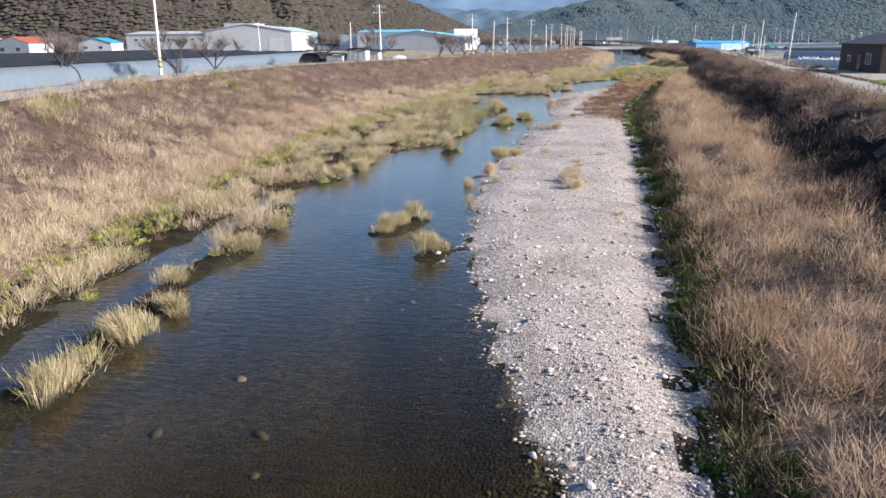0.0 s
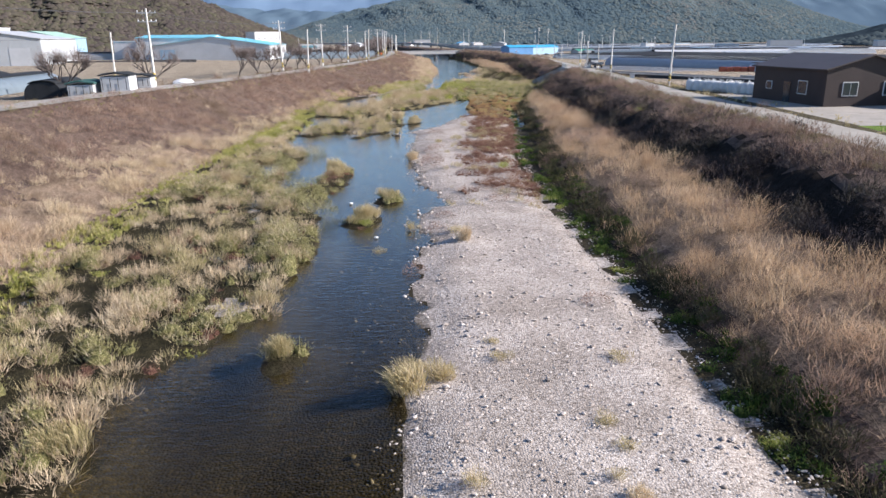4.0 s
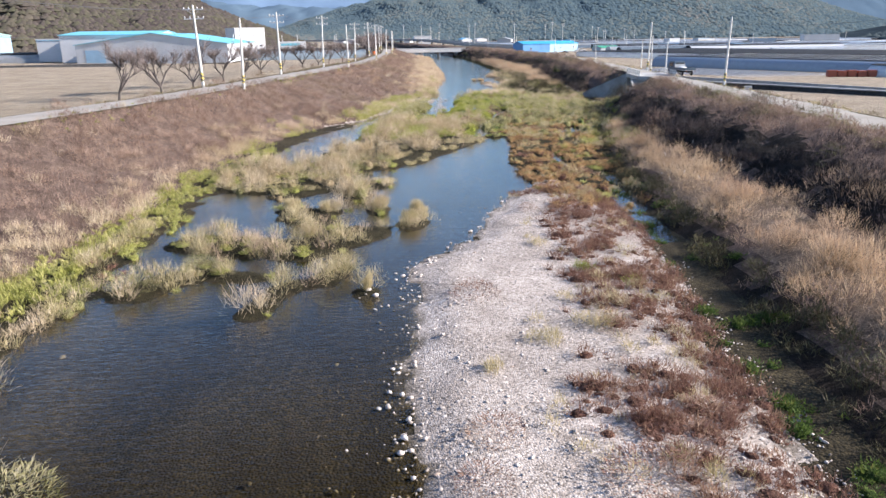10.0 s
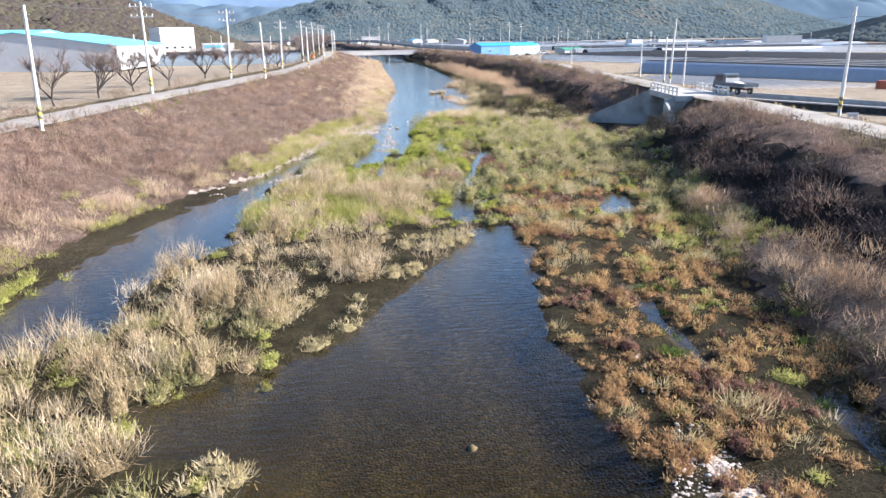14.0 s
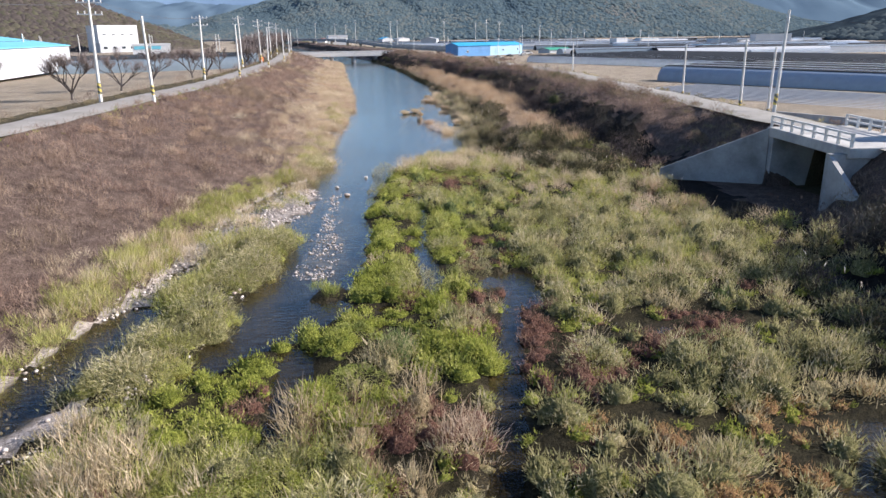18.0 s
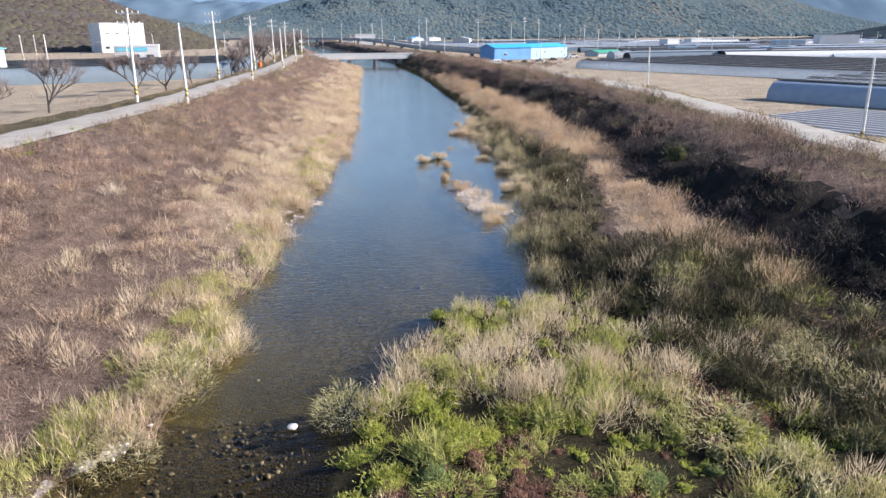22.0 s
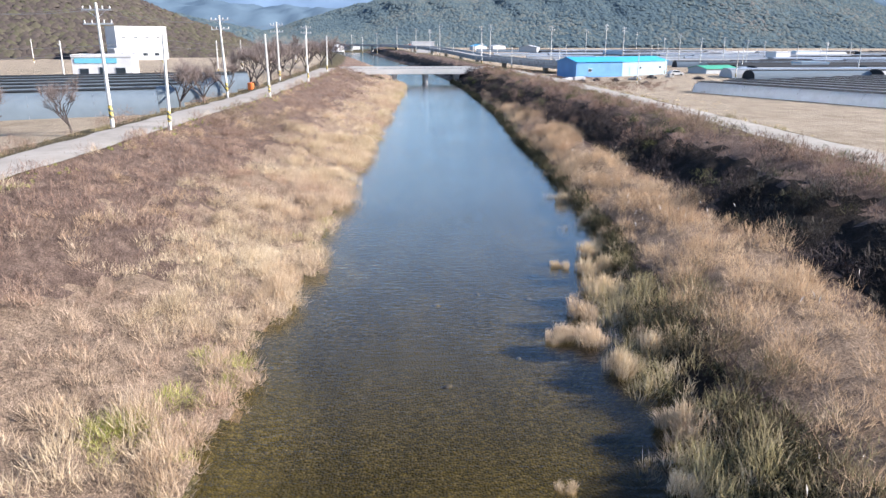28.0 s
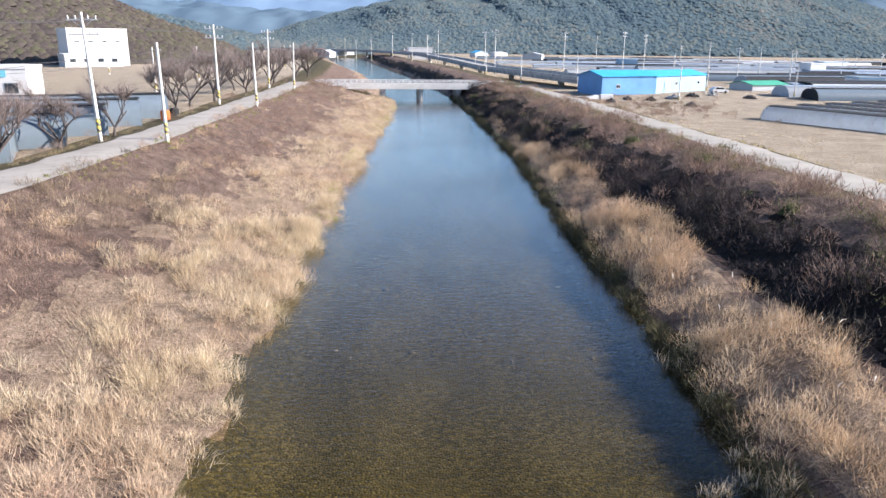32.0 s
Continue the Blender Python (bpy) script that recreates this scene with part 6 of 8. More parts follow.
def cable_pole(h=7.9):
    e = hull("cable_pole")
    part("shaft", rod((0, 0, -0.4), (0, 0, h), 0.15, 0.095, 12), M_POLE, e)
    part("warning_band", rod((0, 0, 0.7), (0, 0, 1.6), 0.152, 0.146, 12), M_BAND, e, "yellow and black striped band")
    part("clamp", rod((0, 0, h - 1.0), (0, 0, h - 0.86), 0.13, n=10), M_STEEL, e)
    part("bracket", box(-0.25, -0.03, h - 0.6, 0.25, 0.03, h - 0.54), M_STEEL, e)
    return tagged(e, "slender concrete cable pole with striped foot", "utility pole", "poles beside the lanes")


POWER = [(-41.1, 63.5, 1.0), (-35.8, 121.2, 1.0), (-27.3, 167.9, 1.0), (-22.6, 196, 1.0), (-18.8, 224.6, 1.04), (-14.7, 263, 1.0), (-12.5, 298.7, 1.08), (-11.2, 331.9, 1.1), (-10.9, 368, 1.1), (-10.9, 402, 1.1)]
CABLE = [(-22.5, 167.2, 0.8), (-13.9, 224.3, 1.0), (-9.5, 262, 1.0), (-7.5, 297.8, 1.05), (-5.8, 331.8, 1.0), (-5.6, 366, 1.0), (-6.2, 400, 1.0)]
RIGHTP = [(31.1, 126.6, 1.0), (35.1, 167.3, 0.98), (38.6, 204.6, 0.99)]
pp, cp = power_pole(), cable_pole()
for i, (x, y, k) in enumerate(POWER):
    m = pose(x, y, gz(x, y) - 0.05, 1.2 * math.sin(3 * i), 1.5 * math.sin(5 * i + 1), 12) @ Matrix.Diagonal((1, 1, k, 1))
    if i == 0:
        pp.matrix_world = m
    else:
        copy_thing(pp, m @ Matrix.Diagonal((1 / pp.scale.x, 1 / pp.scale.y, 1 / pp.scale.z, 1)))
for i, (x, y, k) in enumerate(CABLE):
    m = pose(x, y, gz(x, y) - 0.05, 1.5 * math.sin(4 * i), 1.6 * math.sin(2 * i + 2), 10)
    cp.matrix_world = m if i == 0 else cp.matrix_world
    if i:
        copy_thing(cp, m)
cp2 = cable_pole(8.1)
for i, (x, y, k) in enumerate(RIGHTP):
    m = pose(x, y, gz(x, y) - 0.05, 1.0 * math.sin(4 * i + 1), 2.0, 15)
    if i == 0:
        cp2.matrix_world = m
    else:
        copy_thing(cp2, m)
# slender poles on the plains and along the far road
fp = cable_pole(7.6)
FAR = [(50, 241), (44, 218), (46.5, 217), (56, 300), (70, 420), (84, 440), (60, 470), (46, 480), (38, 500), (100, 430), (120, 470), (140, 440), (165, 520), (190, 470), (120, 560), (90, 600), (60, 640),
       (40, 560), (34, 610), (28, 670), (20, 740), (10, 820), (150, 640), (220, 600), (260, 520), (300, 560), (-30, 400), (-34, 440), (-52, 300), (-60, 360), (-40, 350), (-90, 420), (-48, 141), (-72, 150), (-110, 330), (-70, 330), (-62, 460), (-24, 470), (-28, 520), (-36, 580), (-110, 480)]
fp.matrix_world = pose(FAR[0][0], FAR[0][1], gz(*FAR[0]) - 0.1)
for i, (x, y) in enumerate(FAR[1:]):
    copy_thing(fp, pose(x, y, gz(x, y) - 0.1, math.sin(i * 2.0), math.sin(i * 3.0), 20 * i))


tall = power_pole(12.5)
TALL = [(118, 676, 1.3), (213, 882, 1.3), (169, 684, 0.9), (119, 524, 1.0), (114, 490, 0.85), (133, 515, 0.88), (131, 491, 0.8), (187, 592, 0.75), (161, 493, 0.75), (245, 615, 0.7), (27, 609, 1.3), (40, 524, 1.2), (43.5, 524, 1.25),
        (68, 526, 1.22), (97, 553, 1.3), (101, 540, 1.2), (15, 628, 1.05), (3, 732, 1.25), (-12, 766, 1.2), (-25, 805, 1.2), (-35, 827, 1.25), (23, 651, 1.2)]
for i, (x, y, k) in enumerate(TALL):
    m = pose(x, y, gz(x, y) - 0.1, 0, 0, 30 * math.sin(i)) @ Matrix.Diagonal((1, 1, k, 1))
    if i == 0:
        tall.matrix_world = m
    else:
        copy_thing(tall, m @ Matrix.Diagonal((1 / tall.scale.x, 1 / tall.scale.y, 1 / tall.scale.z, 1)))


def cable(name, pts, sag, r=0.012, label="thin black overhead cable between the poles"):
    """Sagging line through the pole tops."""
    bm = bmesh.new()
    for a, b in zip(pts[:-1], pts[1:]):
        last = None
        for k in range(9):
            t = k / 8
            p = Vector(a).lerp(Vector(b), t) - Vector((0, 0, sag * 4 * t * (1 - t)))
            if last is not None:
                add_rod(bm, last, p, r, n=3)
            last = p
    return tagged(part(name, bm, M_CABLE), label, "cable", "overhead cables")


for off, dz in ((-1.0, 8.75), (0.45, 8.75), (1.0, 8.75), (0.12, 6.2)):
    cable("overhead_cable", [(x + off, y + 0.2 * off, gz(x, y) + dz * k) for x, y, k in POWER], 0.7)
for dz in (7.2, 6.7):
    cable("overhead_cable", [(x, y, gz(x, y) + dz) for x, y, k in CABLE[1:]], 0.5)
cable("overhead_cable", [(x, y, gz(x, y) + 7.4) for x, y, k in RIGHTP] + [(50, 241, gz(50, 241) + 7.2)], 0.6)


# ---- bare roadside trees ----
def bare_tree(seed, h=4.6, spread=1.0):
    r = random.Random(seed)
    e = hull("bare_tree")
    trunk, twigs, limb_tips = bmesh.new(), [], []

    def grow(p, d, ln, rad, depth):
        q = p + d * ln
        add_rod(trunk, p, q, rad, rad * 0.68, 6 if depth < 2 else 4)
        if depth >= 4:
            limb_tips.append((p, q))
            return
        for k in range(r.choice((2, 2, 3)) if depth else r.choice((4, 5))):
            a = r.uniform(0, 2 * math.pi)
            t = r.uniform(0.45, 1.0) if depth else r.uniform(0.75, 1.0)
            nd = (d * (0.9 if depth else 0.75) + Vector((math.cos(a), math.sin(a), r.uniform(0.0, 0.5))) * (0.62 if depth else 0.8) * spread).normalized()
            grow(p + d * ln * t, nd, ln * (r.uniform(0.62, 0.82) if depth else r.uniform(1.9, 2.5)), rad * 0.6, depth + 1)

    grow(Vector((0, 0, -0.15)), Vector((r.uniform(-0.12, 0.12), r.uniform(-0.12, 0.12), 1)).normalized(), h * 0.06, 0.15, 0)
    part("trunk", trunk, M_BARK, e)
    b, tip = [], []
    for p, q in limb_tips:
        for k in range(34):
            s = p.lerp(q, r.uniform(0.1, 1.0))
            d = (q - p).normalized() * 0.6 + Vector((r.gauss(0, 0.6), r.gauss(0, 0.6), r.gauss(0.25, 0.4)))
            b.append(s)
            tip.append(d.normalized() * r.uniform(0.4, 1.3) * h / 12)
    b, tip = np.array(b), np.array(tip)
    ob = blade_mesh("crown", b, tip[:, 2], tip[:, :2], np.full(len(b), 0.028), M_TWIG)
    ob.parent = e
    return tagged(e, "leafless roadside tree with spreading grey-brown branches", "tree", "bare trees along the lane")


trees = [bare_tree(3, 16), bare_tree(8, 15.5, 1.15), bare_tree(15, 17.0, 0.9)]
TREES = [(-52, 63, 1.0), (-46.5, 84, 1.0), (-44.6, 72, 0.9), (-44.5, 116, 1.1), (-40.5, 134, 1.2), (-33.4, 158, 1.0), (-31.9, 167, 1.05), (-31, 177, 1.0), (-29.8, 189, 0.9), (-28.6, 198, 1.0), (-27.8, 208, 1.0), (-25.5, 216, 0.9), (-24, 233, 1.0),
         (-22, 245, 0.9), (-20.6, 256, 0.9), (-19, 279, 1.05), (-18, 289, 1.0), (-17, 301, 0.8), (-14.2, 322, 1.05), (-14, 331, 0.95), (-13.4, 340, 0.9), (-15, 363, 1.3), (-16, 372, 1.4), (-15, 381, 1.4), (-17, 390, 1.4), (-14, 398, 1.4), (-18, 406, 1.3), (-13, 414, 1.4), (-19, 418, 1.3), (-15, 428, 1.5), (-10, 444, 1.4), (-14, 452, 1.4), (-12, 462, 1.3)]
for i, (x, y, k) in enumerate(TREES):
    m = pose(x, y, gz(x, y), 0, 0, 77 * i) @ Matrix.Scale(k, 4)
    if i < 3:
        trees[i].matrix_world = m
    else:
        src = trees[i % 3]
        copy_thing(src, m @ Matrix.Diagonal((1 / src.scale.x, 1 / src.scale.y, 1 / src.scale.z, 1)))


# ---- growing tunnels ----
def tunnel(name, x, y, ang, length, w=6.2, h=2.7, film=M_FILM, strip=M_NET, label="", ribs=True, z=None, shade=0.30, ends=None):
    """A film tunnel from its near end, along its own +y. A dark shade strip lies on the ridge."""
    e = hull(name, pose(x, y, gz(x, y) if z is None else z, 0, 0, ang))
    n = 14

    def at(i, r=0.0):
        a = math.pi * i / n
        c, s = math.cos(a), math.sin(a)
        return (-(w / 2 + r) * (abs(c) ** 0.7) * (1 if c > 0 else -1), (h + r) * s ** 0.75)
    bm = bmesh.new()
    rows = []
    segs = max(2, int(length / 9))
    for k in range(segs + 1):
        yy = length * k / segs
        rows.append([bm.verts.new((at(i)[0], yy, at(i)[1] - 0.05)) for i in range(n + 1)])
    for k in range(segs):
        for i in range(n):
            bm.faces.new((rows[k][i], rows[k][i + 1], rows[k + 1][i + 1], rows[k + 1][i]))
    for f in bm.faces:
        f.smooth = True
    part("film", bm, film, e)
    for yy, flip in ((0.02, 1), (length - 0.02, -1)):
        bm = bmesh.new()
        bm.faces.new([bm.verts.new((at(i)[0], yy, at(i)[1] - 0.05)) for i in range(n + 1)])
        ex = bmesh.ops.extrude_face_region(bm, geom=list(bm.faces))
        bmesh.ops.translate(bm, verts=[v for v in ex["geom"] if isinstance(v, bmesh.types.BMVert)], vec=(0, 0.05 * flip, 0))
        bmesh.ops.recalc_face_normals(bm, faces=bm.faces)
        part("end_wall", bm, ends or strip, e, "end cloth")
    lo, hi = int(n * (0.5 - shade / 2)), int(math.ceil(n * (0.5 + shade / 2)))
    bm = bmesh.new()
    a, b = [], []
    for i in range(lo, hi + 1):
        p = at(i, 0.05)
        a.append(bm.verts.new((p[0], -0.1, p[1])))
        b.append(bm.verts.new((p[0], length + 0.1, p[1])))
    for i in range(len(a) - 1):
        bm.faces.new((a[i], a[i + 1], b[i + 1], b[i]))
    ex = bmesh.ops.extrude_face_region(bm, geom=list(bm.faces))
    bmesh.ops.translate(bm, verts=[v for v in ex["geom"] if isinstance(v, bmesh.types.BMVert)], vec=(0, 0, 0.05))
    part("shade_strip", bm, strip, e, "dark rolled shade cloth on the ridge")
    if ribs:
        for k in range(0, int(length), 3 if ribs is True else 6):
            bm = bmesh.new()
            for i in range(0, n, 2):
                p, q = at(i, 0.02), at(i + 2, 0.02)
                add_rod(bm, (p[0], k + 0.3, p[1] - 0.04), (q[0], k + 0.3, q[1] - 0.04), 0.025, n=3)
            part("hoop", bm, M_STEEL, e)
    return tagged(e, label, "greenhouse", "growing tunnels on the plain")


# left: long tunnels beside the lane at the start, then a block with its ends towards the lane
for k in range(5):
    tunnel("greenhouse", -51.5 - 7.2 * k, 28 + 1.5 * k, 3.5, 112, 6.2, 2.05, film=M_FILMB if k == 0 else M_FILM, label="long bluish plastic-film greenhouse with dark ridge cloth" if k == 0 else "long pale plastic-film greenhouse with dark ridge cloth", ribs="few" if k == 0 else False, shade=0.2 if k == 0 else 0.45)
tunnel("greenhouse", -45.5, 113, 6, 9, 4.0, 2.0, M_NET, M_NET, "small tunnel hut under dark cloth", False)
for k in range(6):
    tunnel("greenhouse", -16.0 + 0.2 * k, 319.5 + 8.0 * k, 114, 58, 6.6, 2.6, film=M_FILMB, label="bluish plastic-film greenhouse with a dark cloth ridge", ribs="few" if k < 4 else False, shade=0.14, ends=None if k in (0, 2) else M_FILMB)
for k in range(4):
    tunnel("greenhouse", -84, 300 + 9 * k, 96, 60, film=M_FILM, label="pale plastic-film greenhouse on the far plain", ribs=False, shade=0.4)
# right: rows slanting across the plain
RA = -(180 - math.degrees(math.atan2(0.44, 0.90)))
for k in range(9):
    tunnel("greenhouse", 74.5 + 7.6 * 0.9 * k, 389 + 7.6 * 0.44 * k, RA, 150, 6.2, 2.25, film=M_FILM, label="very long white plastic-film greenhouse with dark ridge cloth", ribs="few" if k < 2 else False, shade=0.28, z=0.75)
for k in range(5):
    tunnel("greenhouse", 71.5 + 8 * 0.9 * k, 287 + 8 * 0.44 * k, RA, 95, 7.0, 3.0, M_FILMD if k == 0 else M_FILM, M_NET, "long dusty grey film greenhouse with black side cloth" if k == 0 else "long pale film greenhouse", "few" if k == 0 else False, shade=0.12, z=0.75)
for k in range(3):
    tunnel("greenhouse", 92 + 8 * k, 222 + 4 * k, RA, 60, 7.5, 2.8, M_MULCH, M_NET, "white film greenhouse with a dark ridge", False, shade=0.15, z=0.75)
FILMS = (M_FILM, M_MULCH, M_FILM, M_FILMB, M_NET, M_FILM)
for i in range(96):
    r = random.Random(900 + i)
    yy = 425 + 420 * (i / 96) ** 1.3
    xx = r.uniform(108, 150 + (yy - 400) * 0.9) if i % 3 else r.uniform(60, 140) + (40 if yy < 500 else 0)
    tunnel("greenhouse", xx, yy, -90 + r.uniform(-6, 6), r.uniform(45, 95), r.choice((7, 9, 12)), r.uniform(2.4, 3.2), FILMS[i % 6], M_NET if i % 2 else M_FILMD, "far plastic-film greenhouse on the plain", False, shade=r.choice((0.12, 0.15, 0.3)), z=0.75)
# mulched rows beside the right lane
for k in range(12):
    x0, y0 = 50 + 1.9 * k * 0.9 - 0.0, 262 + 1.9 * k * 0.44
    bm = prism([(-0.5, 0), (-0.36, 0.2), (0.36, 0.2), (0.5, 0)], 66)
    ob = part("planting_ridge", bm, M_RIDGE)
    ob.matrix_world = pose(x0, y0, 1.0 if x0 > 49 else 1.3, 0, 0, RA)
    tagged(ob, "long planting ridge under dusty grey plastic film", "planting row", "mulched rows")


# low concrete channel wall across the right plain, and the tilled plots beside it
def field_wall(x0, y0, x1, y1, z):
    ln = math.hypot(x1 - x0, y1 - y0)
    ob = part("channel_wall", box(0, -0.15, -0.4, ln, 0.15, 0.45, bevel=0.02), M_CONC)
    ob.matrix_world = pose(x0, y0, z, 0, 0, math.degrees(math.atan2(y1 - y0, x1 - x0)))
    return tagged(ob, "low pale concrete wall of a field channel", "wall", "field channel walls")


field_wall(47.5, 228, 68, 181.6, 1.5)
field_wall(68, 181.6, 92, 128, 1.9)


def stone_wall(pts, z):
    """Dark field-stone retaining wall of the side channel under a pale coping."""
    for (x0, y0), (x1, y1) in zip(pts[:-1], pts[1:]):
        ln = math.hypot(x1 - x0, y1 - y0)
        e = hull("retaining_wall", pose(x0, y0, z, 0, 0, math.degrees(math.atan2(y1 - y0, x1 - x0))))
        part("wall", box(0, -0.2, -2.2, ln, 0.2, 0.0), M_STONEWALL, e)
        part("coping", box(-0.05, -0.4, 0.0, ln + 0.05, 0.35, 0.16, bevel=0.02), M_CONC, e, "pale concrete coping")
        tagged(e, "dark stone retaining wall with a pale concrete coping", "wall", "channel retaining walls")


M_STONEWALL = soil_mat("dark_field_stone", (0.05, 0.05, 0.055), (0.10, 0.098, 0.10), (0.17, 0.165, 0.16), 2.2)
stone_wall([(46.0, 204), (52.5, 192), (60, 178.5), (70.5, 160)], 2.05)


def notice_board(x, y, ang):
    e = hull("notice_board", pose(x, y, gz(x, y) - 0.05, 0, 0, ang))
    for s in (-0.42, 0.42):
        part("post", rod((s, 0.03, 0), (s, 0.03, 1.75), 0.03), M_STEEL, e)
    p = part("panel", box(-0.5, -0.02, 0.55, 0.5, 0.0, 1.85, bevel=0.008), M_WHITE, e)
    part("print", box(-0.38, -0.026, 0.75, 0.38, -0.021, 1.25), M_LBLUE, p, "faded pale blue print")
    part("print", box(-0.38, -0.026, 1.5, 0.38, -0.021, 1.68), M_GREY, p, "faded grey heading bar")
    tagged(e, "white notice board on two thin posts in the weeds", "sign")


notice_board(41.8, 174.5, -12)
for k in range(5):
    ob = part("crate_stack", box(-0.8, -0.6, 0, 0.8, 0.6, 1.3 - 0.12 * (k % 2), bevel=0.03), M_REDROOF)
    ob.matrix_world = pose(82 + 1.75 * k, 221 - 0.5 * k, gz(82 + 1.75 * k, 221 - 0.5 * k), 0, 0, -16 + 3 * k)
    tagged(ob, "stack of faded red plastic crates at the field's edge", "crates", "red crate stacks")


def field_hut(x, y, ang, w, d, h, cover, label):
    """Small hut of pale boards under a sagging cloth cover."""
    e = hull("field_hut", pose(x, y, gz(x, y), 0, 0, ang))
    part("wall", box(0, 0, -0.2, w, d, h - 0.25), M_PALE, e)
    bm = bmesh.new()
    n, m = 8, 5
    g = [[bm.verts.new((-0.18 + (w + 0.36) * i / n, -0.18 + (d + 0.36) * j / m, h - 0.45 + 0.5 * math.sin(math.pi * (0.12 + 0.76 * i / n)) ** 0.6 + 0.06 * math.sin(5 * i + 3 * j))) for i in range(n + 1)] for j in range(m + 1)]
    for j in range(m):
        for i in range(n):
            bm.faces.new((g[j][i], g[j][i + 1], g[j + 1][i + 1], g[j + 1][i]))
    ex = bmesh.ops.extrude_face_region(bm, geom=list(bm.faces))
    bmesh.ops.translate(bm, verts=[v for v in ex["geom"] if isinstance(v, bmesh.types.BMVert)], vec=(0, 0, 0.12))
    bmesh.ops.recalc_face_normals(bm, faces=bm.faces)
    part("cover", bm, cover, e, "sagging cloth cover")
    for k in range(4):
        part("tie_down", box(0.2 + (w - 0.5) * k / 3, -0.22, 0.3, 0.26 + (w - 0.5) * k / 3, -0.19, h - 0.4), M_NET, e)
    tagged(e, label, "hut", "field huts beside the lane")


field_hut(-41.9, 111, 8, 2.6, 4.5, 1.9, M_NETG, "small pale field hut under green cloth")
field_hut(-38.9, 112.5, 6, 3.0, 3.6, 2.0, M_NET, "small pale field hut under black cloth")
field_hut(-37.4, 117.5, 6, 2.2, 2.6, 1.5, M_NET, "low store heap under black cloth")
bm = bmesh.new()
bmesh.ops.create_icosphere(bm, subdivisions=3, radius=1.0)
for v in bm.verts:
    v.co *= 1 + 0.18 * noise.noise(v.co * 2.2)
    v.co = Vector((v.co.x * 1.7, v.co.y * 1.0, max(v.co.z, -0.1) * 0.6))
ob = part("covered_heap", bm, M_MULCH)
ob.matrix_world = pose(-34.6, 129, gz(-34.6, 129), 0, 0, 60)
tagged(ob, "low heap under white plastic sheet beside the lane", "heap")
field_edge = part("field_bank", prism([(-0.7, -0.3), (-0.45, 0.8), (0.45, 0.8), (0.7, -0.3)], 34), M_STONEWALL)
field_edge.matrix_world = pose(-63, 242, 4.6, 0, 0, 104)
tagged(field_edge, "low dark stone wall along the field's far edge", "wall")


# ---- buildings ----
def gable(name, x, y, ang, w, d, eave, ridge_h, wall_m, roof_m, label, windows=(), doors=(), z=None, overhang=0.3, across=True, category="building"):
    """A hall with a pitched roof. Local x across the front, y to the back; windows: (side, place, z, width, height)."""
    e = hull(name, pose(x, y, gz(x, y) if z is None else z, 0, 0, ang))
    if across:      # gable end faces the front
        out = [(0, -0.2), (w, -0.2), (w, eave), (w / 2, ridge_h), (0, eave)]
        bm = prism(out, d)
    else:
        bm = bmesh.new()
        pts = [(0, -0.2), (d, -0.2), (d, eave), (d / 2, ridge_h), (0, eave)]
        a = [bm.verts.new((0, p, q)) for p, q in pts]
        b = [bm.verts.new((w, p, q)) for p, q in pts]
        for i in range(5):
            bm.faces.new((a[i], a[(i + 1) % 5], b[(i + 1) % 5], b[i]))
        bm.faces.new(a)
        bm.faces.new(b[::-1])
        bmesh.ops.recalc_face_normals(bm, faces=bm.faces)
    part("wall", bm, wall_m, e)
    t, o = 0.12, overhang
    for s in (0, 1):
        half = (w if across else d) / 2
        sl = (ridge_h - eave) / half
        lo_z, a0, a1 = eave - o * sl + 0.02, -o, half
        prof = [(a0, lo_z), (a1, ridge_h + 0.02), (a1, ridge_h + 0.02 + t), (a0, lo_z + t)]
        if s:
            prof = [((w if across else d) - p, q) for p, q in prof]
        bm = prism(prof, (d if across else w) + 2 * o)
        m = Matrix.Translation((0, -o, 0)) if across else Matrix.Translation((-o, 0, 0)) @ Matrix(((0, 1, 0, 0), (1, 0, 0, 0), (0, 0, 1, 0), (0, 0, 0, 1)))
        bmesh.ops.transform(bm, matrix=m, verts=bm.verts)
        bmesh.ops.recalc_face_normals(bm, faces=bm.faces)
        part("roof", bm, roof_m, e)
    for side, p, zz, ww, hh in windows:
        box_a = {"front": (p, -0.05, zz, p + ww, 0.03, zz + hh), "left": (-0.05, p, zz, 0.03, p + ww, zz + hh), "right": (w - 0.03, p, zz, w + 0.05, p + ww, zz + hh)}[side]
        fr = part("window", box(*box_a), M_WHITE, e, "white window frame")
        g = [v for v in box_a]
        if side == "front":
            for k in (0, 1):
                x0 = p + 0.08 + k * (ww - 0.08) / 2
                part("pane", box(x0, -0.07, zz + 0.08, x0 + (ww - 0.24) / 2, -0.045, zz + hh - 0.08), M_GLASS, fr)
        elif side == "left":
            part("pane", box(-0.07, p + 0.08, zz + 0.08, -0.045, p + ww - 0.08, zz + hh - 0.08), M_GLASS, fr)
        else:
            part("pane", box(w + 0.045, p + 0.08, zz + 0.08, w + 0.07, p + ww - 0.08, zz + hh - 0.08), M_GLASS, fr)
    for side, p, ww, hh, mat in doors:
        if side == "front":
            part("door", box(p, -0.06, 0, p + ww, 0.02, hh), mat, e)
        else:
            part("door", box(-0.06, p, 0, 0.02, p + ww, hh), mat, e)
    return tagged(e, label, category)


